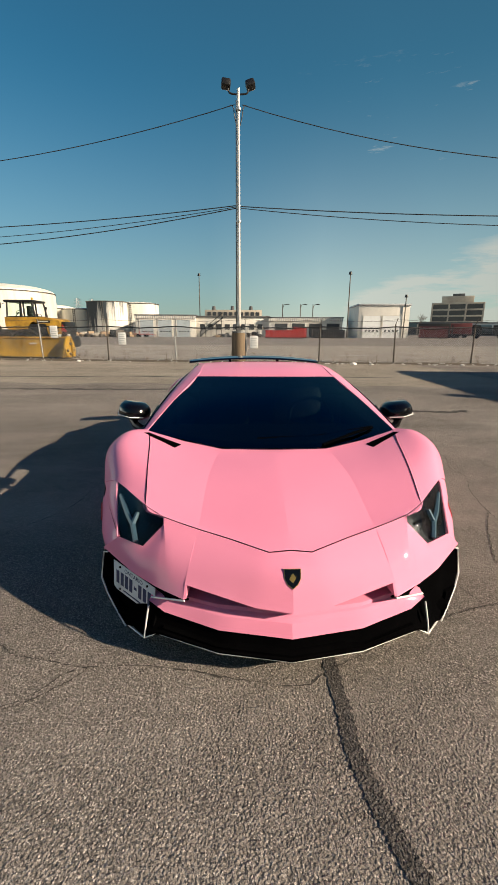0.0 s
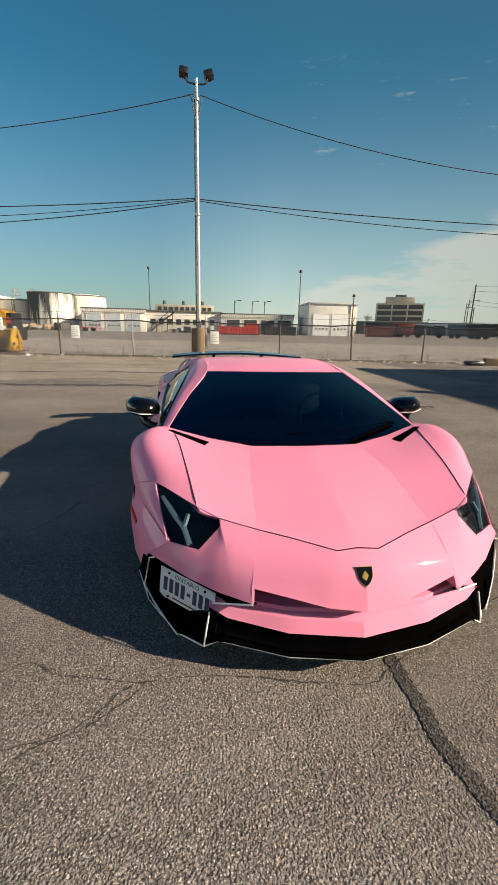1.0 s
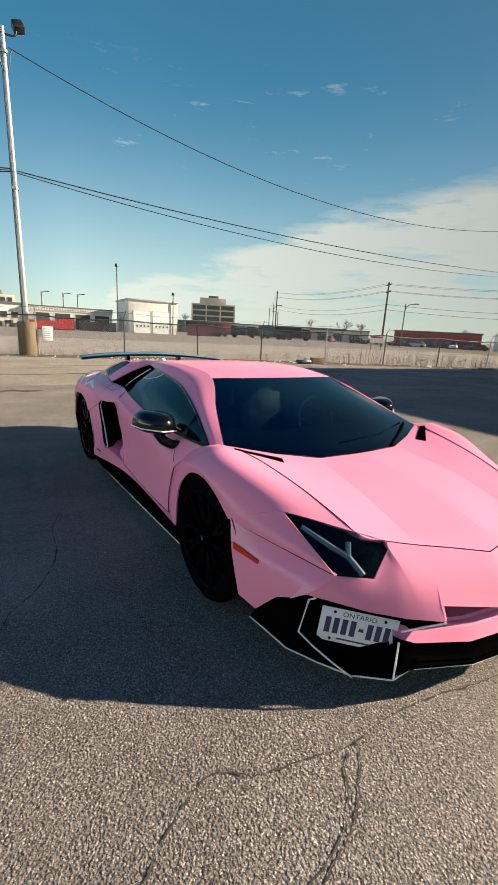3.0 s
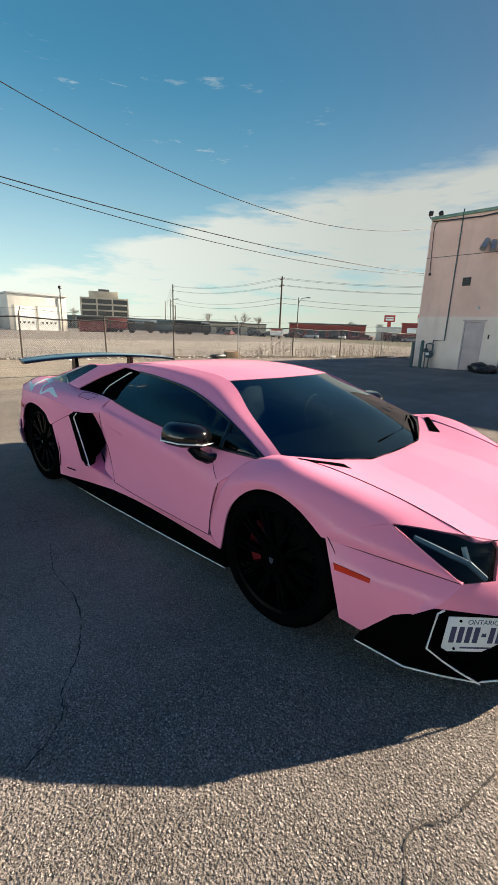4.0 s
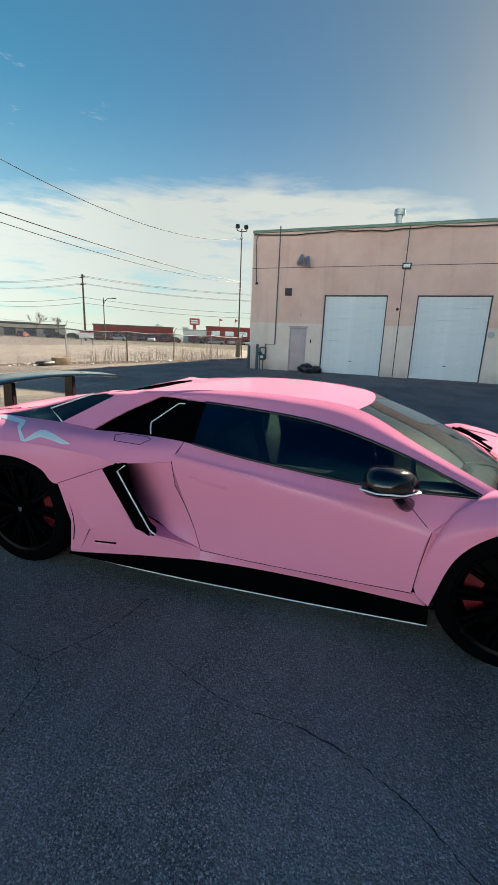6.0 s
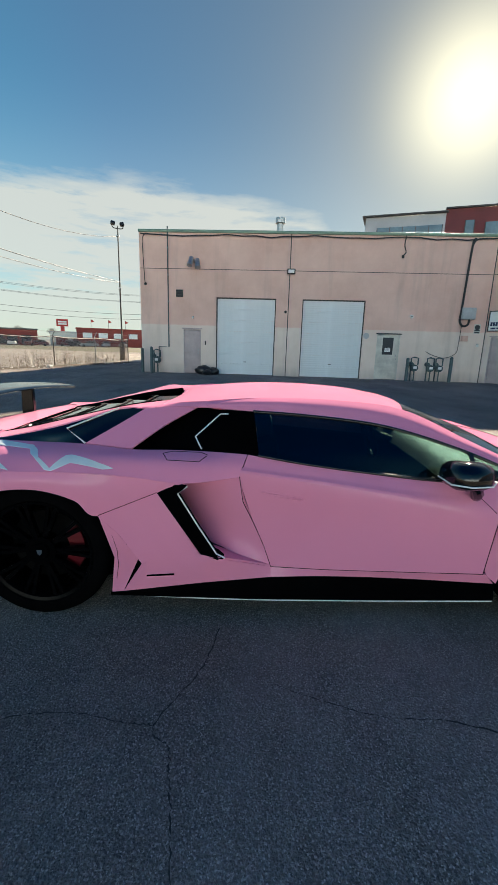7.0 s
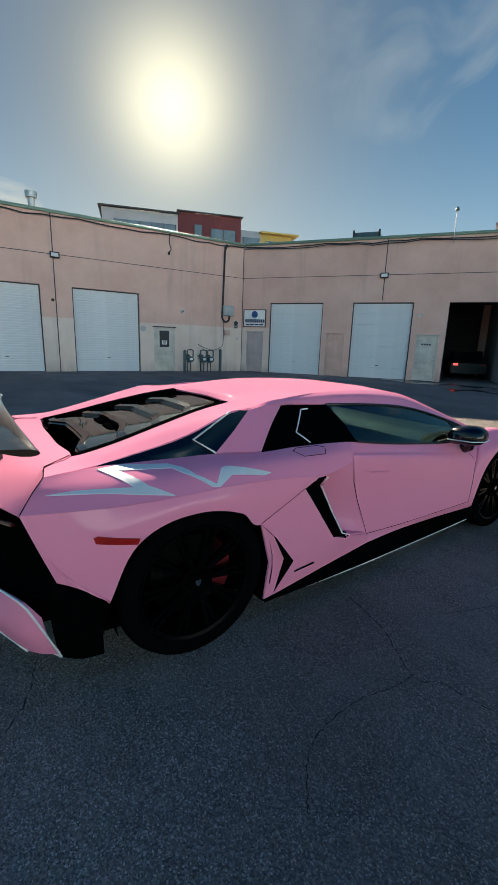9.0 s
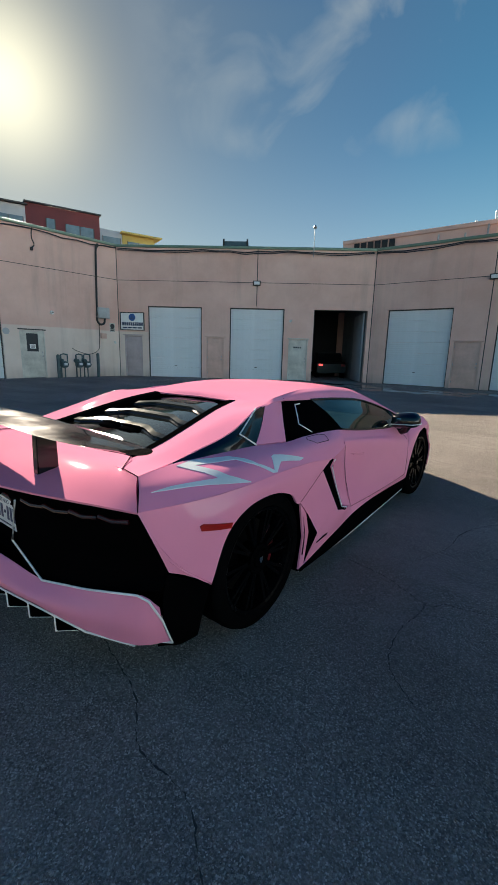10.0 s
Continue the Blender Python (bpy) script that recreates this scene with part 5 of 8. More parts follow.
t = thing("machinery_row", "dark parts and pallets stacked along the depot front", "debris")
for _ in range(46):
    x, y = rnd.uniform(-3.5, 7.5), rnd.uniform(91.5, 93.5)
    s = rnd.uniform(0.2, 0.8)
    part("scrap", boxed((-s, -s * 0.4, 0), (s, s * 0.4, s * rnd.uniform(0.6, 1.8)), 0.04, Matrix.Translation((x, y, 0)) @ Matrix.Rotation(rnd.random() * 3, 4, "Z")), M[rnd.choice(("black_metal", "rust_post", "far_roof", "black_metal", "cardboard"))], t)
t = thing("flat_trailer", "low red flat trailer parked before the garages", "trailer", at=pose(-20.4, 89.0, 0, 0, 0, -2))
part("bed", boxed((0, 0, 0.55), (3.4, 1.6, 0.75), 0.03), M["red"], t)
part("drawbar", rod(bmesh.new(), (3.4, 0.8, 0.62), (4.6, 0.8, 0.45), 0.06, 0.05, 8), M["red"], t)
for x in (0.15, 1.2, 2.3, 3.2):
    part("stake", boxed((x - 0.05, 0.0, 0.75), (x + 0.05, 0.1, 1.35)), M["red"], t)
for x in (0.8, 2.4):
    part("wheel", rod(bmesh.new(), (x, -0.12, 0.36), (x, 0.12, 0.36), 0.36, 0.36, 16), M["rubber"], t)
    part("wheel", rod(bmesh.new(), (x, 1.48, 0.36), (x, 1.72, 0.36), 0.36, 0.36, 16), M["rubber"], t)


def pylon(at, h):
    """A lattice power tower with three cross-arms."""
    t = thing("power_pylon", "distant grey lattice power pylon", "pylon", "power pylons", at=Matrix.Translation(at))
    wide_ = lambda z: 3.2 * (1 - z / h) + 0.5
    for sx, sy in ((-1, -1), (1, -1), (1, 1), (-1, 1)):
        part("leg", rod(bmesh.new(), (sx * wide_(0), sy * wide_(0), 0), (sx * 0.5, sy * 0.5, h), 0.22, 0.16, 6), M["galvanised"], t)
    lb_ = bmesh.new()
    for k in range(9):
        z0, z1 = h * k / 9, h * (k + 1) / 9
        for sx in (-1, 1):
            rod(lb_, (sx * wide_(z0), -wide_(z0), z0), (-sx * wide_(z1), -wide_(z1), z1), 0.11, 0.11, 5)
    part("lattice", lb_, M["galvanised"], t)
    for z, reach in ((h * 0.80, 4.6), (h * 0.89, 3.8), (h * 0.97, 3.0)):
        arm_ = rod(bmesh.new(), (-reach, 0, z), (reach, 0, z), 0.16, 0.16, 6)
        rod(arm_, (-reach, 0, z), (0, 0, z + 1.2), 0.10, 0.10, 5)
        rod(arm_, (reach, 0, z), (0, 0, z + 1.2), 0.10, 0.10, 5)
        part("cross_arm", arm_, M["galvanised"], t)


for x, h in ((-137, 29.5), (-124, 29.0), (-78, 27.0)):
    pylon((x, 400, 0), h)


def office_block(at):
    t = thing("office_block", "six-storey tan office building with dark gaps between floors", "building", at=at)
    w, d, floors, fh = 22.0, 20.0, 5, 2.75
    # near-black core: the shade between the floor slabs is put into its colour
    part("core", boxed((0.6, 0.6, 0), (w - 0.6, d, floors * fh)), M["far_black"], t, "dark core between the floor bands")
    for f in range(floors + 1):
        part("floor_band", boxed((0, 0, f * fh - 0.25), (w, d, f * fh + 0.50), 0.05), M["office"], t)
    for i in range(4):
        x = i * (w - 0.7) / 3
        part("pier", boxed((x, -0.08, 0), (x + 0.7, 0.6, floors * fh), 0.03), M["office"], t)
    for i in range(1, 5):
        part("pier", boxed((-0.08, i * 4.6, 0), (0.6, i * 4.6 + 0.7, floors * fh), 0.03), M["office"], t)
    part("penthouse", boxed((4, 4, floors * fh + 0.50), (17.5, d - 3, floors * fh + 3.6), 0.05), M["office"], t)
    part("plant_room", boxed((8.5, 5, floors * fh + 3.6), (13.5, 10, floors * fh + 4.7), 0.05), M["far_roof"], t)


office_block(pose(95.4, 194.2, 0, 0, 0, -28.5))


def container(at, size, material, label):
    t = thing("container", label, "container", "yard containers", at=at)
    w, d, h = size
    b = bmesh.new()
    prof = []
    n_ = int(w / 0.5)
    for i in range(n_):
        x = i * w / n_
        prof += [(x, 0.0), (x + w / n_ * 0.45, 0.0), (x + w / n_ * 0.5, 0.06), (x + w / n_ * 0.95, 0.06)]
    prism(b, prof + [(w, 0.0), (w, d), (0, d)], 0.2, h)
    part("body", b, M[material], t)
    part("base_rail", boxed((-0.05, -0.05, 0.0), (w + 0.05, d, 0.22)), M["black_metal"], t)
    part("top_rail", boxed((-0.05, -0.06, h), (w + 0.05, d, h + 0.12)), M[material], t)
    return t


container(pose(7.2, 79.0, 0, 0, 0, -4), (7.4, 2.4, 1.45), "red", "long red open waste container")
container(pose(12.9, 80.5, 0, 0, 0, -4), (2.6, 2.4, 2.1), "red", "short red waste container")
container(pose(17.2, 82.5, 0, 0, 0, -4), (6.5, 2.2, 1.6), "black_metal", "low dark waste container")
container(pose(40.5, 84.5, 0, 0, 0, -20), (5.5, 2.2, 2.3), "maroon", "dark red container by the garage")


def truck(at, material, label, tanker=False, length=9.0):
    t = thing("parked_truck", label, "truck", "parked trucks", at=at)
    if tanker:
        part("cargo_tank", rod(bmesh.new(), (0, 0, 1.9), (length * 0.72, 0, 1.9), 1.0, 1.0, 20), M[material], t)
    else:
        part("cargo_box", boxed((0, -1.2, 0.9), (length * 0.72, 1.2, 3.1), 0.06), M[material], t)
    cb = bmesh.new()
    prism(cb, [(length * 0.75, 0.7), (length, 0.7), (length, 1.7), (length * 0.95, 2.7), (length * 0.75, 2.8)], -1.1, 1.1, 1)
    part("cab", cb, M["black_metal"], t)
    part("chassis", boxed((0, -0.5, 0.6), (length, 0.5, 0.9)), M["black_metal"], t)
    for x in (length * 0.12, length * 0.26, length * 0.88):
        for y in (-1.05, 1.05):
            part("wheel", rod(bmesh.new(), (x, y - 0.14, 0.5), (x, y + 0.14, 0.5), 0.5, 0.5, 18), M["rubber"], t)
    return t


truck(pose(41.5, 88.0, 0, 0, 0, -18), "black_metal", "dark parked truck with a flat body")
truck(pose(50.5, 90.5, 0, 0, 0, -30), "meter_teal", "dark green parked tank truck", True, 11)
truck(pose(47.0, 86.5, 0, 0, 0, -25), "maroon", "dark red parked truck", False, 7)
truck(pose(62.0, 80.5, 0, 0, 0, -34), "black_metal", "dark lorry parked across the yard", False, 9)
truck(pose(60.0, 84.5, 0, 0, 0, -34), "meter_teal", "dark green parked lorry", False, 9)


def mast(at, h, label, kind_="lamp", arm=0.0, spin=0):
    t = thing("yard_light" if kind_ == "lamp" else "utility_pole", label, "lamp post" if kind_ == "lamp" else "utility pole", "far poles", at=Matrix.Translation(at) @ Matrix.Rotation(radians(spin), 4, "Z"))
    part("shaft", rod(bmesh.new(), (0, 0, 0), (0, 0, h), 0.13 if kind_ == "lamp" else 0.22, 0.09 if kind_ == "lamp" else 0.15, 10), M["rust_post"] if kind_ == "lamp" else M["wood_pole"], t)
    if kind_ == "lamp" and not arm:
        part("lamp_head", rod(bmesh.new(), (0, 0, h - 0.1), (0, 0, h + 0.45), 0.38, 0.25, 14), M["black_metal"], t)
    if kind_ == "lamp" and arm:
        part("arm", pipe(bmesh.new(), [tuple(p) for p in smooth_line([(0, 0, h - 1.2), (arm * 0.3, 0, h - 0.2), (arm, 0, h)], 10)], 0.06), M["rust_post"], t)
        part("lamp_head", boxed((arm - 0.2, -0.15, h - 0.1), (arm + 0.6, 0.15, h + 0.08), 0.04), M["black_metal"], t)
    if kind_ == "pole":
        for z in (h - 0.6, h - 1.9):
            part("cross_arm", boxed((-1.2, -0.06, z - 0.06), (1.2, 0.06, z + 0.06)), M["wood_pole"], t)
            for x in (-1.1, -0.55, 0.55, 1.1):
                part("insulator", rod(bmesh.new(), (x, 0, z + 0.06), (x, 0, z + 0.28), 0.06, 0.04, 8), M["rust_post"], t)


mast((-7.0, 103.0, 0), 14.3, "tall thin yard light with a round dark head")
mast((25.4, 86.5, 0), 12.9, "tall thin yard light with a round dark head")
mast((37.3, 85.5, 0), 8.4, "short mast with a small lamp on the garage")
for x in (13.0, 17.3, 20.3):
    mast((x, 99.0, 0), 7.6, "bent lamp post behind the depot", "lamp", 1.0)
U1, U2, U3, U4 = (80.5, 104.5, 0), (68.5, 53.1, 0), (128.0, 172.0, 0), (96.0, 10.0, 0)
for u, h in ((U1, 14.2), (U2, 12.4), (U3, 14.0), (U4, 12.4)):
    mast(u, h, "tarred wooden utility pole with cross-arms", "pole", 0, 60)
mast((70.8, 50.3, 0), 8.4, "grey street lamp on a curved arm", "lamp", -2.2, 120)
mast((70.0, 92.0, 0), 9.0, "grey street lamp on a curved arm", "lamp", -2.2, 120)
mast((72.0, 92.5, 0), 7.5, "grey street lamp on a curved arm", "lamp", 1.2, 120)
for dz, off in ((0.4, -1.0), (0.4, 1.0), (1.7, -0.8), (1.7, 0.8)):
    for (a, ha), (b_, hb) in (((U1, 14.2), (U2, 12.4)), ((U2, 12.4), (U4, 12.4)), ((U3, 14.0), (U1, 14.2))):
        o = Vector((off * 0.8, off * 0.5, 0))
        span_wire(Vector(a) + o + Vector((0, 0, ha - dz)), Vector(b_) + o + Vector((0, 0, hb - dz)), 1.2, 0.022, label="thin dark power line along the far road")
for dz in (4.2, 5.2):
    span_wire(Vector(U1) + Vector((0, 0, 14.2 - dz)), Vector(U2) + Vector((0, 0, 12.4 - dz)), 1.4, 0.03, label="thin dark power line along the far road")
    span_wire(Vector(U2) + Vector((0, 0, 12.4 - dz)), Vector(U4) + Vector((0, 0, 12.4 - dz)), 1.2, 0.03, label="thin dark power line along the far road")

far_building(pose(101.8, 75.5, 0, 0, 0, -58.4), (22.5, 14, 4.0), "long dark red shop with a flat roof", "brick_red", "far_roof",
             [(2 + 3.3 * i, 4.4 + 3.3 * i, 0.3, 2.6, "far_dark", "shop_window") for i in range(6)])
far_building(pose(114.6, 53.5, 0, 0, 0, -66), (34, 14, 3.6), "pale shopfront with red awnings", "white_wall", "grey_clad",
             [(1.5 + 4.2 * i, 4.6 + 4.2 * i, 0.3, 2.3, "maroon", "awning") for i in range(7)])
far_building(pose(117.0, 47.0, 0, 0, 0, -66), (26, 3, 4.8), "red shop sign band with white arches", "brick_red", "brick_red",
             [(1.5 + 4.2 * i, 4.0 + 4.2 * i, 2.4, 3.8, "sign_white", "white_arch") for i in range(5)])
t = thing("pylon_sign", "tall red and white pylon shop sign", "sign", at=pose(116.3, 50.6, 0, 0, 0, -66))
part("leg", boxed((-0.5, -0.3, 0), (0.5, 0.3, 5.6)), M["red"], t)
part("box", boxed((-1.5, -0.4, 5.3), (1.5, 0.4, 7.2), 0.1), M["red"], t, "orange-red sign box")
for k in range(2):
    part("bar", boxed((-1.1, -0.45, 5.7 + k * 0.6), (1.1, -0.41, 6.1 + k * 0.6)), M["sign_white"], t)
for i in range(5):
    t = thing("small_flag", "small red flag on a thin mast", "flag", "shop flags", at=pose(118.6 + i * 1.9, 43.5 - i * 4.3, 5.1, 0, 0, -66))
    part("staff", rod(bmesh.new(), (0, 0, 0), (0, 0, 2.4), 0.05, 0.04, 6), M["rust_post"], t)
    part("cloth", prism(bmesh.new(), [(0.0, 1.5), (1.0, 1.9), (0.0, 2.4)], -0.02, 0.02, 1), M["red"], t)
far_building(pose(84.0, 146.0, 0, 0, 0, -42), (50, 16, 4.2), "long low grey depot far across the road", "grey_clad", "far_roof",
             [(3 + 6.2 * i, 7 + 6.2 * i, 0.4, 2.8, "far_dark", "opening") for i in range(7)])
far_building(pose(60.0, 160.0, 0, 0, 0, -25), (36, 16, 4.5), "long low dark depot far across the road", "meter_teal", "far_roof",
             [(3 + 6.2 * i, 7 + 6.2 * i, 0.4, 2.8, "far_dark", "opening") for i in range(5)])
far_building(pose(92.0, 100.0, 0, 0, 0, -50), (18, 12, 3.4), "low brown shed across the road", "office", "far_roof",
             [(2 + 5 * i, 5 + 5 * i, 0.3, 2.3, "far_dark", "opening") for i in range(3)])


def parked_car(at, material, label):
    t = thing("parked_car", label, "car", "distant parked cars", at=at)
    b = bmesh.new()
    prism(b, [(-2.2, 0.3), (2.2, 0.3), (2.25, 0.75), (1.3, 0.95), (-1.9, 0.98), (-2.2, 0.85)], -0.88, 0.88, 1)
    part("body", b, M[material], t)
    b = bmesh.new()
    prism(b, [(-1.8, 0.95), (1.0, 0.95), (0.35, 1.45), (-1.2, 1.48)], -0.72, 0.72, 1)
    part("cabin", b, M["far_black"], t)
    part("roof_panel", boxed((-1.15, -0.70, 1.46), (0.3, 0.70, 1.52), 0.02), M[material], t)
    for x in (-1.4, 1.4):
        for y in (-0.8, 0.8):
            part("wheel", rod(bmesh.new(), (x, y - 0.1, 0.33), (x, y + 0.1, 0.33), 0.33, 0.33, 14), M["rubber"], t)
    return t


rnd = random.Random(31)
tones = [("litter", "white"), ("black_metal", "black"), ("grey_clad", "grey"), ("maroon", "dark red"), ("galvanised", "silver"), ("litter", "white")]
for i in range(16):
    f = i / 15
    base_ = Vector((88, 84, 0)).lerp(Vector((112, 33, 0)), f) + Vector((rnd.uniform(-4, 4), rnd.uniform(-1, 1), 0))
    m_, word = tones[rnd.randrange(len(tones))]
    parked_car(Matrix.Translation(base_) @ Matrix.Rotation(radians(rnd.choice((25, -65, 115))), 4, "Z"), m_, word + " car parked far off across the road")
# the car inside the open bay
pc = parked_car(WALL[2] @ Matrix.Translation((along(2, 11.9), -6.0, 0)) @ Matrix.Rotation(radians(-90), 4, "Z"), "black_metal", "dark hatchback parked inside the dark open bay")
M["tail_red"] = Nodes("tail_lamp")
M["tail_red"].put("Base Color", (0.5, 0.02, 0.02, 1))
M["tail_red"].put("Emission Color", (1.0, 0.08, 0.08, 1))
M["tail_red"].put("Emission Strength", 0.7)
M["tail_red"] = M["tail_red"].m
for y in (-0.7, 0.66):
    part("tail_lamp", boxed((-2.24, y - 0.12, 0.72), (-2.18, y + 0.12, 0.84), 0.01), M["tail_red"] if y > 0 else M["red"], pc, "red tail lamp")


def bare_tree(at, h, seed):
    t = thing("bare_tree", "leafless grey-brown tree far across the road", "tree", "bare trees", at=Matrix.Translation(at))
    r = random.Random(seed)
    b = bmesh.new()
    part("trunk", rod(bmesh.new(), (0, 0, 0), (0, 0, h * 0.4), 0.13, 0.09, 8), M["bare_twig"], t)

    def grow(p, d, length, rad, level):
        q = p + d * length
        rod(b, p, q, rad, rad * 0.6, 5, False)
        if level:
            for _ in range(4):
                nd = (d + Vector((r.uniform(-0.8, 0.8), r.uniform(-0.8, 0.8), r.uniform(-0.1, 0.6)))).normalized()
                grow(p.lerp(q, r.uniform(0.5, 1.0)), nd, length * r.uniform(0.55, 0.8), rad * 0.55, level - 1)
    for _ in range(5):
        grow(Vector((0, 0, h * 0.38)), Vector((r.uniform(-0.7, 0.7), r.uniform(-0.7, 0.7), 1)).normalized(), h * 0.28, 0.05, 3)
    part("crown", b, M["bare_twig"], t)


for k, (x, y, h) in enumerate(((83, 78, 6.5), (86, 74, 5.5), (110, 120, 8), (122, 66, 6), (70, 150, 8), (126, 58, 5.5))):
    bare_tree((x, y, 0), h, 70 + k)

# ---- wheel loader and its pusher box behind the fence ----
t = thing("wheel_loader", "yellow wheel loader with a black glazed cab", "wheel loader", at=pose(-10.9, 20.05, 0, 0, 0, -3))
part("chassis", boxed((-1.7, -0.62, 0.50), (2.0, 0.62, 1.46), 0.05), M["black_metal"], t, "dark lower chassis")
part("front_frame", boxed((-2.5, -0.45, 0.70), (-1.6, 0.45, 1.35), 0.06), M["loader_yellow"], t)
part("cab_base", prism(bmesh.new(), [(-1.05, 1.62), (-0.92, 1.45), (0.02, 1.45), (0.30, 1.80), (0.62, 1.92), (0.62, 2.09), (-1.05, 2.09)], -0.74, 0.74, 1), M["loader_yellow"], t)
b = prism(bmesh.new(), [(0.45, 1.90), (0.50, 2.09), (1.30, 2.06), (1.72, 1.97), (1.86, 1.80), (1.86, 1.22), (1.12, 1.22), (1.12, 1.74), (0.50, 1.78)], -0.72, 0.72, 1)
bmesh.ops.bevel(b, geom=b.edges[:], offset=0.025, segments=2, affect="EDGES")
hood = part("hood", b, M["loader_yellow"], t)
part("name_band", boxed((0.62, -0.733, 1.80), (1.32, -0.722, 1.92)), M["black_metal"], hood, "dark maker's band")
for k in range(5):
    part("lettering_bar", boxed((0.68 + k * 0.115, -0.738, 1.84), (0.76 + k * 0.115, -0.733, 1.885)), M["litter"], hood)
part("side_panel", boxed((0.12, -0.70, 1.20), (1.10, 0.70, 1.74), 0.02), M["black_metal"], t, "black engine side panel")
for k in range(5):
    part("vent_slat", boxed((1.22, -0.735, 1.34 + k * 0.07), (1.74, -0.718, 1.375 + k * 0.07)), M["black_metal"], hood)
part("grille", boxed((1.86, -0.66, 1.05), (2.10, 0.66, 1.86), 0.05), M["black_metal"], t)
part("counterweight", boxed((1.55, -0.78, 0.52), (2.28, 0.78, 1.12), 0.10), M["black_metal"], t)
for x in (1.72, 2.20):
    part("tail_lamp", boxed((x, -0.84, 1.08), (x + 0.14, -0.76, 1.22), 0.02), M["lamp_glass"], t, "white square work lamp")
part("warning_triangle", prism(bmesh.new(), [(1.86, 1.38), (2.14, 1.34), (1.96, 1.72)], -0.72, -0.69, 1), M["red"], t, "red slow-vehicle triangle")
cab = part("cab", boxed((-1.00, -0.68, 2.09), (0.60, 0.68, 2.14), 0.02), M["black_metal"], t, "black cab with open-looking glazing")
for x, dx in ((-0.94, 0.06), (-0.16, 0.0), (-0.02, 0.0), (0.56, -0.14)):
    for y in (-0.66, 0.66):
        part("cab_post", rod(bmesh.new(), (x, y, 2.10), (x + dx, y * 0.97, 2.86), 0.045, 0.045, 8), M["black_metal"], cab)
for x0, x1 in ((-0.90, -0.20), (0.02, 0.44)):
    pane = part("pane", boxed((x0, -0.662, 2.13), (x1, -0.652, 2.83)), M["cab_glass"], cab, "green-tinted cab glass")
    pane.visible_shadow = False
part("cab_roof", boxed((-1.02, -0.76, 2.84), (0.52, 0.76, 2.96), 0.05), M["black_metal"], cab)
part("seat", boxed((-0.10, -0.25, 2.12), (0.10, 0.25, 2.68), 0.06), M["black_metal"], cab)
part("steering_wheel", pipe(bmesh.new(), [(-0.66 + 0.10 * math.cos(a), 0.18 * math.sin(a), 2.38 + 0.10 * math.cos(a)) for a in [k * math.tau / 14 for k in range(15)]], 0.018, 6), M["black_metal"], cab)
part("steering_column", rod(bmesh.new(), (-0.85, 0, 2.12), (-0.66, 0, 2.38), 0.03, 0.03, 8), M["black_metal"], cab)
part("exhaust_stack", pipe(bmesh.new(), [(0.98, -0.35, 2.04), (0.98, -0.35, 2.48), (1.04, -0.35, 2.60)], 0.055, 10), M["black_metal"], t)
part("grab_rail", pipe(bmesh.new(), [(0.66, -0.62, 2.07), (0.68, -0.62, 2.24), (0.84, -0.62, 2.24), (0.86, -0.62, 2.07)], 0.022, 6), M["black_metal"], t)
part("beacon", rod(bmesh.new(), (0.40, -0.5, 2.95), (0.40, -0.5, 3.08), 0.06, 0.05, 10), M["loader_yellow"], t)
part("mirror", boxed((-1.16, -0.92, 2.52), (-1.06, -0.86, 2.84), 0.03), M["black_metal"], t)
part("mirror_stay", pipe(bmesh.new(), [(-1.10, -0.89, 2.70), (-0.95, -0.70, 2.80)], 0.015, 6), M["black_metal"], t)
for x in (-1.95, 0.0):
    for y in (-0.86, 0.86):
        tb = lathe(bmesh.new(), [(-0.22, 0.40), (-0.24, 0.52), (-0.22, 0.64), (-0.14, 0.70), (0.14, 0.70), (0.22, 0.64), (0.24, 0.52), (0.22, 0.40)], 28)
        w_ = part("wheel", tb, M["rubber"], t, "black lugged tyre")
        w_.matrix_basis = Matrix.Translation((x, y, 0.70)) @ Matrix.Rotation(radians(90), 4, "Z")
        part("rim", lathe(bmesh.new(), [(-0.20, 0.41), (-0.12, 0.30), (-0.12, 0.0001), (0.12, 0.0001), (0.12, 0.30), (0.20, 0.41)], 24), M["loader_yellow"], w_)
part("fender", prism(bmesh.new(), [(0.86 * math.cos(a), 0.72 + 0.76 * math.sin(a)) for a in [radians(20 + 14 * k) for k in range(11)]] + [(0.80 * math.cos(a), 0.72 + 0.72 * math.sin(a)) for a in [radians(160 - 14 * k) for k in range(11)]], -1.05, -0.62, 1), M["black_metal"], t)
part("lift_arm", pipe(bmesh.new(), [(-1.5, -0.45, 1.55), (-2.4, -0.45, 1.35), (-3.1, -0.45, 0.6)], 0.12), M["loader_yellow"], t)
t = thing("snow_pusher", "long scratched yellow steel snow pusher box", "snow pusher", at=pose(-11.1, 18.55, 0, 0, 0, -5))
b = bmesh.new()
prism(b, [(-0.06, 0.05), (0.06, 0.22), (0.10, 0.55), (0.02, 1.00), (-0.04, 1.05), (0.10, 1.05), (0.20, 0.55), (0.14, 0.12)], -4.2, 2.6, 0)
part("blade", b, M["pusher_yellow"], t)
sp_ = prism(bmesh.new(), [(-0.78, 0.0), (0.70, 0.0), (0.75, 0.55), (0.35, 1.12), (-0.10, 1.12), (-0.70, 0.30)], 2.6, 2.68, 0)
plate = part("side_plate", sp_, M["pusher_yellow"], t)
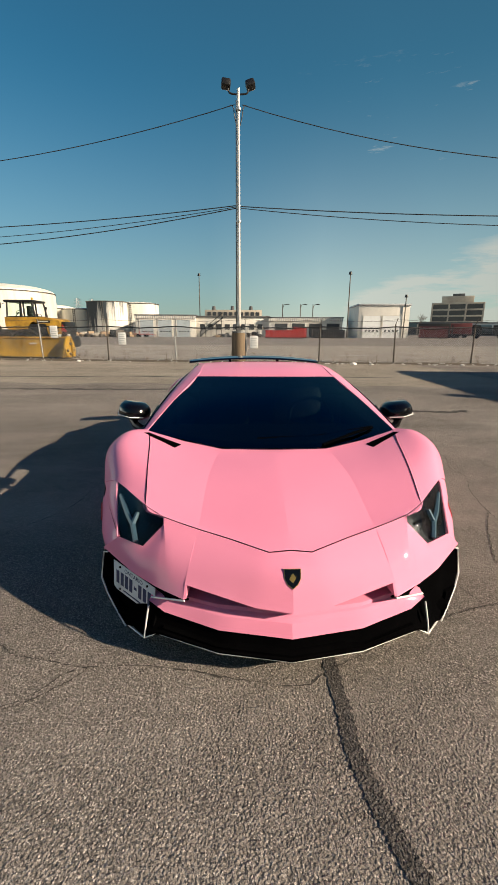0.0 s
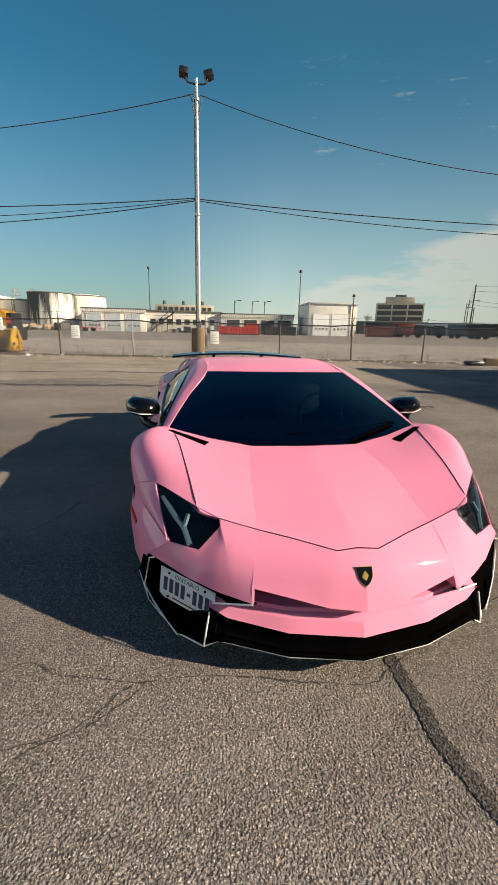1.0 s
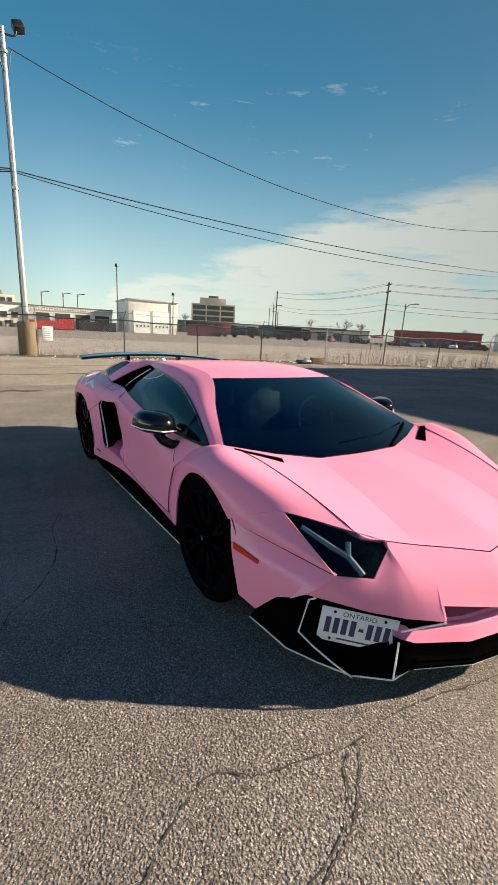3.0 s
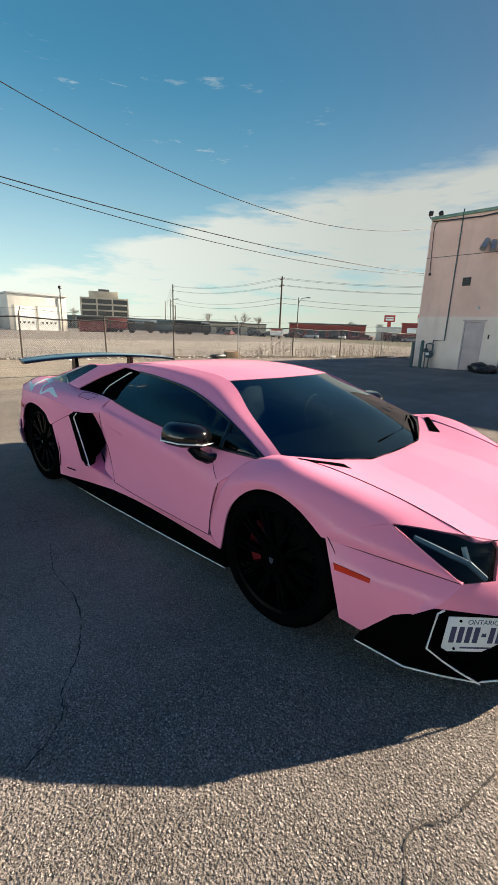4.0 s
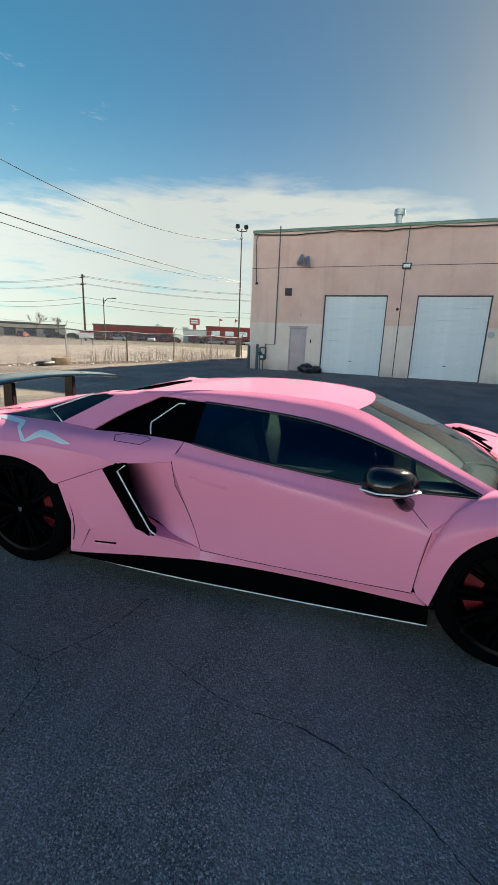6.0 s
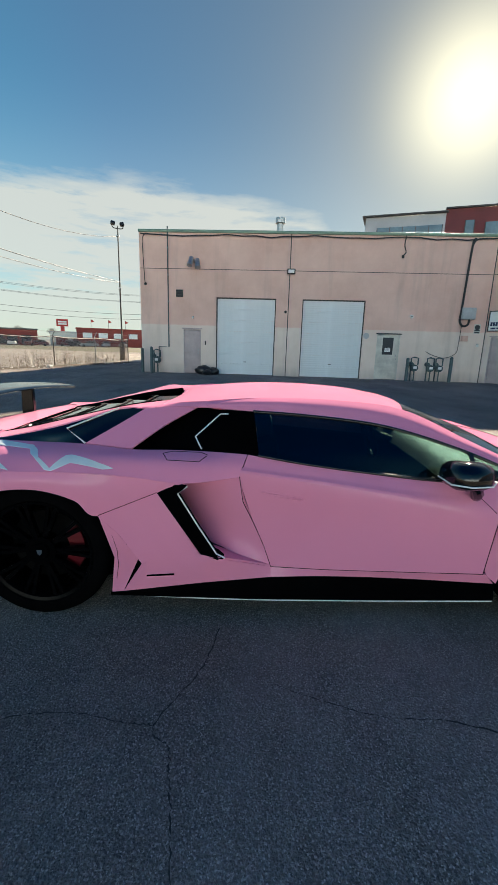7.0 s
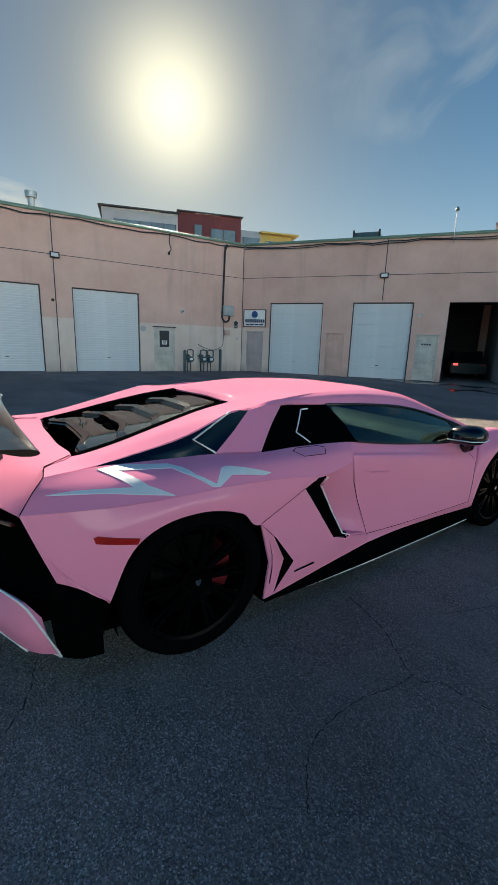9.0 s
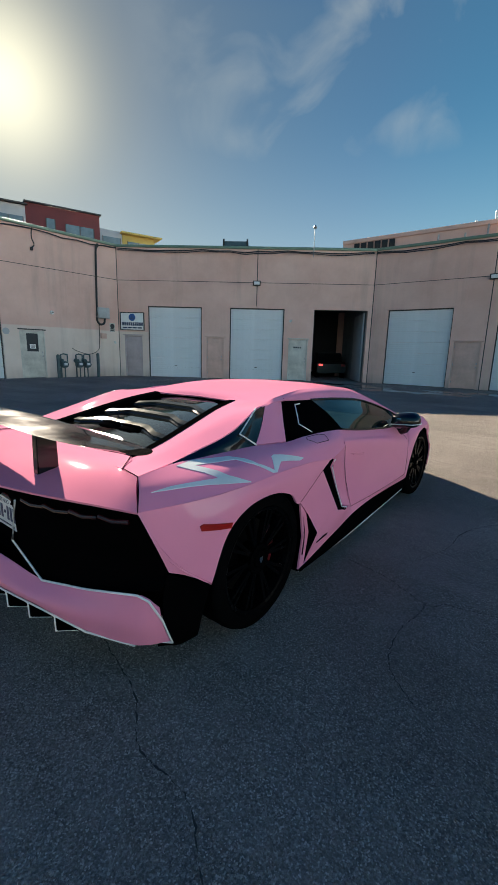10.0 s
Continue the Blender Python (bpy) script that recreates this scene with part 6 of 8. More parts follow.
for y, z, r in ((-0.25, 0.42, 0.07), (0.15, 0.75, 0.08), (0.40, 0.42, 0.09), (0.05, 0.25, 0.06)):
    part("bolt_boss", rod(bmesh.new(), (2.68, y, z), (2.77, y, z), r, r * 0.8, 10), M["rust_post"], plate)
part("skid_shoe", boxed((2.60, -0.80, 0.0), (2.80, 0.85, 0.09), 0.03), M["rust_post"], plate)
part("brace", boxed((2.68, 0.22, 0.10), (2.76, 0.32, 1.02), 0.02), M["pusher_yellow"], plate)
part("top_tube", rod(bmesh.new(), (-4.2, 0.10, 1.05), (2.6, 0.10, 1.05), 0.05, 0.05, 10), M["pusher_yellow"], t)
part("cutting_edge", boxed((-4.2, -0.12, 0.0), (2.58, 0.02, 0.10), 0.01), M["black_metal"], t, "black worn rubber edge")
for x in (-3.0, -1.2, 0.6, 2.2):
    part("rib", boxed((x - 0.04, 0.12, 0.1), (x + 0.04, 0.42, 0.95), 0.02), M["pusher_yellow"], t)
part("decal", boxed((0.62, 0.035, 0.72), (0.98, 0.06, 0.80)), M["litter"], t, "worn white marking")

# ---- the pink sports car ----
def car_paint():
    n = Nodes("pink_wrap")
    fine = n.noise(900.0, 2)
    big = n.noise(1.1, 4)
    n.put("Base Color", n.mix(n.span(big, 0.3, 0.7), (0.730, 0.250, 0.378), (0.770, 0.268, 0.398)))
    n.put("Roughness", n.span(fine, 0.3, 0.7, 0.42, 0.48))
    n.put("Specular IOR Level", 0.0)
    n.put("Coat Weight", 0.42)
    n.put("Coat Roughness", 0.035)
    return n.m


M["pink"] = car_paint()
M["gloss_black"] = paint("gloss_black", (0.003, 0.003, 0.0035), 0.10, vary=0.2, scale=4, grain=200, bump=0.0, spec=0.5)
M["satin_black"] = paint("satin_black", (0.0018, 0.0018, 0.002), 0.9, vary=0.25, scale=6, grain=160, bump=0.05, spec=0.0)
M["pin_white"] = paint("white_pinstripe", (0.80, 0.79, 0.76), 0.4, vary=0.05, scale=9, grain=100, bump=0)
M["decal"] = paint("silver_blue_decal", (0.60, 0.66, 0.66), 0.4, 0.0, vary=0.08, scale=6, grain=120, bump=0)
M["marker_red"] = paint("red_reflector", (0.30, 0.008, 0.008), 0.4, vary=0.15, scale=9, grain=150, bump=0, spec=0.1)
M["marker_orange"] = paint("orange_reflector", (0.55, 0.025, 0.008), 0.4, vary=0.15, scale=9, grain=150, bump=0, spec=0.1)
M["tail_dark"] = paint("smoked_tail_lamp", (0.03, 0.004, 0.004), 0.2, vary=0.2, scale=9, grain=90, bump=0)
M["caliper"] = paint("red_caliper", (0.12, 0.003, 0.008), 0.35, vary=0.15, scale=9, grain=90, bump=0, coat=0.4)
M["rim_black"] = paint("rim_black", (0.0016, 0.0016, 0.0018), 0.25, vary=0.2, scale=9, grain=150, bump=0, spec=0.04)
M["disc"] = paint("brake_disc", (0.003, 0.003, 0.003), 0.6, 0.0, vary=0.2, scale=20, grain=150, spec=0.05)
M["gold"] = paint("gold_badge", (0.62, 0.42, 0.12), 0.3, 0.9, vary=0.1, scale=20, grain=150, bump=0)
M["chrome"] = paint("bright_metal", (0.62, 0.63, 0.64), 0.18, 1.0, vary=0.05, scale=20, grain=150, bump=0)
M["lamp_inner"] = paint("lamp_inner", (0.0025, 0.003, 0.004), 0.35, vary=0.3, scale=20, grain=150, bump=0, spec=0.1)
M["drl"] = paint("light_guide", (0.05, 0.10, 0.135), 0.35, 0.2, vary=0.1, scale=20, grain=150, bump=0)
M["leather"] = paint("dark_leather", (0.008, 0.008, 0.009), 0.55, vary=0.2, scale=8, grain=150, bump=0.3)
M["plate_white"] = paint("plate_white", (0.66, 0.70, 0.72), 0.4, vary=0.05, scale=14, grain=120, bump=0)
M["plate_blue"] = paint("plate_blue", (0.015, 0.03, 0.10), 0.45, vary=0.1, scale=14, grain=120, bump=0)


def glass_of(name, colour, rough=0.0, ior=1.45, sheen=(1, 1, 1)):
    n = Nodes(name)
    n.put("Base Color", (*colour, 1))
    n.put("Roughness", rough)
    n.put("Transmission Weight", 1.0)
    n.put("IOR", ior)
    n.put("Specular Tint", (*sheen, 1))
    return n.m


M["glass"] = glass_of("tinted_glass", (0.06, 0.115, 0.10))
M["dark_glass"] = glass_of("dark_tinted_glass", (0.07, 0.12, 0.13), 0.0, 1.25)
M["louvre_glass"] = glass_of("smoked_louvre_glass", (0.20, 0.27, 0.25), 0.03, 1.5)
M["screen_glass"] = glass_of("reflective_screen_glass", (0.03, 0.055, 0.06), 0.0, 1.62, (0.6, 0.95, 0.9))
M["clear"] = glass_of("clear_cover", (0.32, 0.36, 0.40), 0.0, 1.28)

CAR = Matrix.Translation((0.067, 0, 0)) @ Matrix.Rotation(-0.025, 4, "Z") @ Matrix.Translation((0, -0.023, 0))
car = thing("sports_car", "low wedge-shaped pink supercar with black trim and white pinstripes", "car", at=CAR)


def spread(line, count, kind_):
    if kind_ == "smooth":
        return smooth_line(line, count)
    per = max(1, round((count - 1) / (len(line) - 1)))
    return straight_line(line, per)


def loft(rows, nu=16, nv=10, across="smooth", down="smooth"):
    """A grid of points through rows of points."""
    lines = [spread(r, nu, across) for r in rows]
    cols = [spread([ln[i] for ln in lines], nv, down) for i in range(len(lines[0]))]
    return [[cols[i][j] for i in range(len(cols))] for j in range(len(cols[0]))]


def sheet(grid, side=-1, thick=0.010, hub=None):
    """A curved plate with thickness from a grid of (half-width, y, z) points; side -1 is the car's right."""
    b = bmesh.new()
    pts = [[Vector((side * p.x, p.y, p.z)) for p in row] for row in grid]
    n_r, n_c = len(pts), len(pts[0])
    hub = hub or Vector((0, sum(p.y for r in pts for p in r) / (n_r * n_c), 0.35))
    out = [[b.verts.new(p) for p in row] for row in pts]
    nrm = [[None] * n_c for _ in range(n_r)]
    for i in range(n_r):
        for j in range(n_c):
            du = pts[i][min(j + 1, n_c - 1)] - pts[i][max(j - 1, 0)]
            dv = pts[min(i + 1, n_r - 1)][j] - pts[max(i - 1, 0)][j]
            nn = du.cross(dv)
            nn = nn.normalized() if nn.length > 1e-9 else Vector((0, 0, 1))
            if nn.dot(pts[i][j] - hub) < 0:
                nn = -nn
            nrm[i][j] = nn
    inn = [[b.verts.new(pts[i][j] - nrm[i][j] * thick) for j in range(n_c)] for i in range(n_r)]

    def quad(a, c, d, e):
        if len({a, c, d, e}) == 4:
            b.faces.new((a, c, d, e))
    for i in range(n_r - 1):
        for j in range(n_c - 1):
            quad(out[i][j], out[i][j + 1], out[i + 1][j + 1], out[i + 1][j])
            quad(inn[i][j], inn[i + 1][j], inn[i + 1][j + 1], inn[i][j + 1])
    for j in range(n_c - 1):
        quad(out[0][j], inn[0][j], inn[0][j + 1], out[0][j + 1])
        quad(out[-1][j], out[-1][j + 1], inn[-1][j + 1], inn[-1][j])
    for i in range(n_r - 1):
        quad(out[i][0], out[i + 1][0], inn[i + 1][0], inn[i][0])
        quad(out[i][-1], inn[i][-1], inn[i + 1][-1], out[i + 1][-1])
    bmesh.ops.remove_doubles(b, verts=b.verts, dist=1e-5)
    return b


def both(name, rows, material, label="", nu=16, nv=10, across="smooth", down="smooth", thick=0.010, angle=24.0, parent=None):
    """The same panel on the right and on the left of the car."""
    made = []
    for side in (-1, 1):
        made.append(part(name, sheet(loft(rows, nu, nv, across, down), side, thick), M[material], parent or car, label, angle))
    return made


def centred(name, rows, material, label="", nu=22, nv=12, across="smooth", down="smooth", thick=0.010, angle=24.0, parent=None):
    """A panel across the middle: the rows give the half from the centre outwards."""
    full = [[(-w, y, z) for w, y, z in reversed(r[1:])] + list(r) for r in rows]
    return part(name, sheet(loft(full, nu, nv, across, down), 1, thick), M[material], parent or car, label, angle)


def stripe(name, pts, r, material, parent=None, smooth=0, label=""):
    made = []
    for side in (-1, 1):
        line = [Vector((side * w, y, z)) for w, y, z in pts]
        if smooth:
            line = smooth_line(line, smooth)
        made.append(part(name, pipe(bmesh.new(), line, r, 8), M[material], parent or car, label, 60))
    return made


# points that panels share: half-width, y (forward is negative), height
HB, HK, HI, HJ = (0.849, -1.852, 0.661), (0.655, -2.085, 0.628), (0.564, -2.150, 0.602), (0.556, -2.172, 0.577)
HL, HO = (0.654, -2.200, 0.480), (0.785, -2.119, 0.487)
SEAM = (0.988, -1.62, 0.560)
WF, KINK, DLOW = (0.865, -1.169, 0.769), (0.981, -0.968, 0.612), (0.998, -0.919, 0.304)
DRT, DRK, DRM, DRB = (0.878, 0.304, 0.867), (0.954, 0.340, 0.770), (0.938, 0.262, 0.520), (0.953, 0.165, 0.284)
CB, FT, FB = (0.842, 0.909, 0.868), (0.773, 1.910, 0.867), (0.905, 2.013, 0.775)

hood = centred("hood", [
    [(0, -2.338, 0.534), (0.09, -2.345, 0.529), (0.26, -2.266, 0.552), (0.40, -2.212, 0.571), (0.48, -2.182, 0.585), HI, (0.575, -2.140, 0.590)],
    [(0, -2.180, 0.600), (0.11, -2.172, 0.596), (0.26, -2.150, 0.590), (0.395, -2.125, 0.590), (0.52, -2.107, 0.606), HK, (0.672, -2.070, 0.616)],
    [(0, -1.850, 0.684), (0.10, -1.850, 0.681), (0.25, -1.850, 0.676), (0.380, -1.850, 0.6715), (0.54, -1.840, 0.689), (0.700, -1.800, 0.716), (0.722, -1.795, 0.708)],
    [(0, -1.600, 0.722), (0.09, -1.600, 0.718), (0.22, -1.600, 0.714), (0.350, -1.595, 0.711), (0.55, -1.560, 0.734), (0.745, -1.500, 0.776), (0.770, -1.495, 0.768)],
    [(0, -1.490, 0.728), (0.09, -1.488, 0.728), (0.20, -1.484, 0.729), (0.320, -1.478, 0.730), (0.56, -1.385, 0.756), (0.800, -1.270, 0.796), (0.822, -1.262, 0.786)],
], "pink", "faceted pink front bonnet", nu=37, nv=17, across="straight", angle=5)

fenders = both("front_fender", [
    [SEAM, (1.000, -1.500, 0.648), (1.006, -1.365, 0.688), (1.006, -1.215, 0.652), (1.002, -1.075, 0.510), (0.985, -1.000, 0.245)],
    [(0.966, -1.700, 0.605), (1.008, -1.520, 0.700), (1.016, -1.365, 0.735), (1.010, -1.210, 0.712), (0.992, -1.010, 0.590), (0.992, -0.935, 0.310)],
    [HB, (0.905, -1.600, 0.765), (0.915, -1.420, 0.804), (0.902, -1.290, 0.804), (0.940, -1.060, 0.705), (0.995, -0.925, 0.420)],
    [HK, (0.700, -1.800, 0.716), (0.745, -1.500, 0.776), (0.800, -1.270, 0.796), (0.865, -1.165, 0.772), KINK],
], "pink", nu=31, nv=16)

nose = centred("front_bumper", [
    [(0, -2.341, 0.531), (0.09, -2.348, 0.526), (0.26, -2.269, 0.549), (0.402, -2.214, 0.569)],
    [(0, -2.432, 0.466), (0.13, -2.414, 0.465), (0.28, -2.366, 0.470), (0.431, -2.323, 0.465)],
    [(0, -2.490, 0.336), (0.15, -2.468, 0.348), (0.30, -2.424, 0.376), (0.446, -2.372, 0.396)],
], "pink", "pink nose panel with a centre crease", nu=25, nv=12, across="straight", angle=10)
cheeks = both("bumper_cheek", [
    [(0.400, -2.214, 0.570), HI, HJ, HL, HO, (0.898, -1.860, 0.530), (0.984, -1.634, 0.566)],
    [(0.428, -2.326, 0.464), (0.530, -2.285, 0.470), (0.575, -2.265, 0.465), (0.690, -2.212, 0.425), (0.840, -2.095, 0.440), (0.948, -1.870, 0.415), (1.003, -1.690, 0.430)],
    [(0.450, -2.402, 0.345), (0.510, -2.362, 0.347), (0.580, -2.318, 0.351), (0.700, -2.232, 0.368), (0.880, -2.062, 0.402), (0.948, -1.818, 0.200), (0.985, -1.735, 0.235)],
], "pink", nu=25, nv=10, across="straight", angle=14)
both("fang_face", [[(0.445, -2.372, 0.396), (0.449, -2.400, 0.346)], [(0.436, -2.320, 0.398), (0.440, -2.335, 0.346)]], "pink", nu=4, nv=4, across="straight", down="straight")
both("fender_lamp_edge", [[(0.984, -1.626, 0.585), (0.968, -1.680, 0.628), (0.852, -1.815, 0.668)], [SEAM, (0.962, -1.700, 0.605), HB], [(0.93, -1.79, 0.543), (0.90, -1.87, 0.572), (0.845, -1.865, 0.645)], [(0.86, -1.95, 0.514), (0.82, -2.04, 0.520), (0.815, -2.00, 0.560)], [HO, HO, HO]], "pink", nu=9, nv=9)

# lower front: blade, lip, corner pods
blade = centred("splitter_blade", [
    [(0, -2.300, 0.305), (0.30, -2.255, 0.308), (0.52, -2.200, 0.318), (0.60, -2.180, 0.318)],
    [(0, -2.440, 0.288), (0.30, -2.392, 0.292), (0.53, -2.305, 0.298), (0.605, -2.265, 0.300)],
    [(0, -2.490, 0.215), (0.30, -2.440, 0.222), (0.54, -2.350, 0.246), (0.615, -2.305, 0.272)],
], "pink", "pink lower splitter blade", nu=25, nv=10, across="straight", angle=14)
lip = centred("front_lip", [
    [(0, -2.480, 0.220), (0.30, -2.430, 0.226), (0.54, -2.340, 0.248), (0.615, -2.300, 0.272)],
    [(0, -2.490, 0.165), (0.30, -2.442, 0.170), (0.54, -2.352, 0.195), (0.618, -2.315, 0.205)],
    [(0, -2.508, 0.124), (0.30, -2.460, 0.130), (0.560, -2.372, 0.150), (0.620, -2.345, 0.125)],
    [(0, -2.250, 0.100), (0.30, -2.230, 0.105), (0.560, -2.180, 0.110), (0.620, -2.150, 0.105)],
], "satin_black", "black front lip", nu=25, nv=12, across="straight", angle=20)
pods = both("corner_pod", [
    [(0.430, -2.395, 0.335), (0.570, -2.318, 0.345), (0.700, -2.222, 0.362), (0.878, -2.055, 0.396), (0.945, -1.825, 0.205)],
    [(0.560, -2.310, 0.270), (0.620, -2.230, 0.260), (0.700, -2.130, 0.255), (0.850, -1.990, 0.245), (0.952, -1.815, 0.180)],
    [(0.600, -2.352, 0.140), (0.642, -2.335, 0.106), (0.742, -2.215, 0.080), (0.890, -2.000, 0.098), (0.955, -1.800, 0.150)],
    [(0.600, -2.150, 0.105), (0.640, -2.130, 0.100), (0.720, -2.050, 0.090), (0.800, -1.950, 0.100), (0.860, -1.800, 0.130)],
], "satin_black", "black corner intake pod", nu=21, nv=12, across="straight", angle=20)
both("pod_face", [
    [(0.600, -2.270, 0.310), (0.700, -2.185, 0.352), (0.800, -2.100, 0.376), (0.872, -2.070, 0.386)],
    [(0.612, -2.280, 0.240), (0.700, -2.190, 0.240), (0.800, -2.105, 0.240), (0.899, -2.060, 0.240)],
    [(0.625, -2.300, 0.170), (0.700, -2.220, 0.165), (0.790, -2.140, 0.170), (0.860, -2.112, 0.190)],
    [(0.638, -2.325, 0.110), (0.690, -2.260, 0.095), (0.750, -2.228, 0.088), (0.812, -2.168, 0.142)],
], "satin_black", "black grille face of the corner pod", nu=13, nv=10, across="straight", down="straight")
both("pod_side", [
    [(0.872, -2.070, 0.386), (0.920, -1.930, 0.320), (0.945, -1.825, 0.206)],
    [(0.899, -2.060, 0.240), (0.930, -1.930, 0.215), (0.952, -1.815, 0.180)],
    [(0.860, -2.112, 0.190), (0.905, -1.985, 0.150), (0.955, -1.802, 0.155)],
    [(0.812, -2.168, 0.142), (0.885, -2.000, 0.104), (0.955, -1.800, 0.150)],
], "satin_black", nu=9, nv=10, across="straight", down="straight")
stripe("pinstripe", [(0.0, -2.511, 0.124), (0.30, -2.464, 0.129), (0.577, -2.366, 0.152), (0.638, -2.342, 0.108), (0.742, -2.220, 0.078), (0.820, -2.105, 0.085), (0.895, -1.990, 0.100), (0.958, -1.800, 0.150)], 0.0034, "pin_white")
stripe("pinstripe", [(0.850, -2.092, 0.394), (0.874, -2.078, 0.385), (0.902, -2.066, 0.240), (0.862, -2.118, 0.190), (0.812, -2.172, 0.140), (0.750, -2.236, 0.086)], 0.004, "pin_white")
stripe("pinstripe", [(0.638, -2.342, 0.110), (0.628, -2.335, 0.180), (0.614, -2.325, 0.262)], 0.004, "pin_white")
stripe("pinstripe", [(0.600, -2.318, 0.300), (0.445, -2.404, 0.340)], 0.004, "pin_white")
both("intake_mesh", [[(0.0, -2.30, 0.47), (0.2, -2.28, 0.47), (0.42, -2.20, 0.47), (0.62, -2.10, 0.42)], [(0.0, -2.26, 0.29), (0.2, -2.23, 0.29), (0.42, -2.17, 0.30), (0.62, -2.06, 0.31)]], "satin_black", nu=9, nv=3)

# headlamps
for side in (-1, 1):
    lamp = part("headlamp", sheet(loft([[HB, (0.752, -1.968, 0.645), HK, HI, HJ], [(0.817, -1.985, 0.575), (0.74, -2.06, 0.57), (0.68, -2.11, 0.565), (0.63, -2.16, 0.56), (0.60, -2.185, 0.54)], [HO, (0.75, -2.14, 0.484), (0.72, -2.16, 0.482), (0.69, -2.18, 0.481), HL]], 17, 9, "straight", "straight"), side, 0.03), M["lamp_inner"], car, "dark smoked headlamp", 20)
    lamp.location = (0, 0.010, -0.008)
    cov = part("cover", sheet(loft([[HB, (0.752, -1.968, 0.645), HK, HI, HJ], [(0.817, -1.985, 0.575), (0.74, -2.06, 0.57), (0.68, -2.11, 0.565), (0.63, -2.16, 0.56), (0.60, -2.185, 0.54)], [HO, (0.75, -2.14, 0.484), (0.72, -2.16, 0.482), (0.69, -2.18, 0.481), HL]], 17, 9, "straight", "straight"), side, 0.003), M["clear"], lamp, "clear lens")
    cov.location = (0, -0.012, 0.012)
    cov.visible_shadow = False

    def guide(name, pts, r, material, flat=1.0):
        b = pipe(bmesh.new(), [Vector((side * w, y - 0.012, z + 0.006)) for w, y, z in pts], r, 6)
        return part(name, b, M[material], lamp)
    guide("light_guide", [(0.812, -1.925, 0.620), (0.752, -2.050, 0.572), (0.715, -2.108, 0.548), (0.690, -2.172, 0.496)], 0.013, "drl")
    guide("light_guide", [(0.715, -2.108, 0.548), (0.694, -2.078, 0.596)], 0.012, "drl")
    guide("rim_line", [(0.852, -1.860, 0.656), (0.790, -2.118, 0.492)], 0.003, "pink")
    for k in range(3):
        for q in range(2):
            c = Vector((side * (0.655 - 0.022 * k + 0.012 * q), -2.128 - 0.016 * k, 0.566 - 0.030 * q))
            part("projector", rod(bmesh.new(), c + Vector((0, 0.01, -0.006)), c + Vector((0, -0.012, 0.008)), 0.010, 0.008, 12), M["gloss_black"], lamp)

both("fender_joint", [
    [(0.856, -1.205, 0.764), (0.914, -1.110, 0.682), (0.972, -1.010, 0.604)],
    [(0.872, -1.120, 0.756), (0.925, -1.030, 0.688), (0.976, -0.930, 0.610)],
], "pink", nu=9, nv=4)

# doors, sills, skirts
doors = both("door", [
    [WF, (0.889, -0.720, 0.758), (0.897, -0.220, 0.803), DRT],
    [(0.925, -1.070, 0.692), (0.940, -0.660, 0.714), (0.935, -0.180, 0.765), (0.920, 0.320, 0.818)],
    [KINK, (0.982, -0.560, 0.672), (0.968, -0.100, 0.727), DRK],
    [(0.997, -0.935, 0.470), (0.980, -0.500, 0.510), (0.955, -0.100, 0.520), DRM],
    [DLOW, (0.992, -0.500, 0.300), (0.972, -0.120, 0.288), DRB],
], "pink", "pink scissor door with a sharp shoulder crease", nu=22, nv=21, angle=16)
both("sill", [
    [(0.998, -0.935, 0.302), (0.990, -0.500, 0.297), (0.970, -0.120, 0.285), (0.953, 0.165, 0.282)],
    [(0.980, -0.990, 0.242), (0.970, -0.500, 0.250), (0.965, -0.120, 0.246), (0.972, 0.165, 0.236)],
], "pink", nu=16, nv=4)
both("side_skirt", [
    [(0.975, -1.000, 0.246), (0.966, -0.500, 0.252), (0.960, -0.100, 0.248), (0.970, 0.200, 0.236), (0.994, 0.550, 0.202), (1.006, 0.970, 0.146)],
    [(0.966, -1.010, 0.190), (0.960, -0.500, 0.185), (0.966, -0.100, 0.180), (0.985, 0.200, 0.175), (1.003, 0.550, 0.160), (1.010, 0.980, 0.142)],
    [(0.957, -1.011, 0.126), (0.972, -0.500, 0.118), (0.985, -0.100, 0.116), (0.998, 0.200, 0.118), (1.008, 0.550, 0.124), (1.014, 0.990, 0.136)],
    [(0.800, -1.011, 0.115), (0.800, -0.500, 0.110), (0.800, -0.100, 0.110), (0.800, 0.200, 0.110), (0.800, 0.550, 0.115), (0.800, 0.990, 0.125)],
], "satin_black", "black side skirt", nu=21, nv=10)
stripe("pinstripe", [(0.959, -1.013, 0.126), (0.974, -0.500, 0.118), (0.987, -0.100, 0.116), (1.000, 0.200, 0.118), (1.010, 0.550, 0.124), (1.016, 0.990, 0.137)], 0.0034, "pin_white", smooth=20)

# rear quarters
quarter = both("rear_fender", [
    [(0.878, 0.304, 0.868), (0.848, 0.480, 0.869), (0.838, 0.700, 0.870), CB, (0.812, 1.160, 0.882), (0.780, 1.450, 0.882), (0.758, 1.700, 0.878), FT],
    [(0.925, 0.325, 0.825), (0.945, 0.620, 0.832), (0.950, 0.920, 0.845), (0.945, 1.160, 0.852), (0.935, 1.450, 0.848), (0.900, 1.720, 0.838), (0.845, 1.960, 0.830)],
    [DRK, (1.000, 0.610, 0.745), (1.012, 0.900, 0.775), (1.020, 1.150, 0.788), (1.022, 1.450, 0.785), (0.985, 1.760, 0.780), FB],
], "pink", nu=37, nv=12)
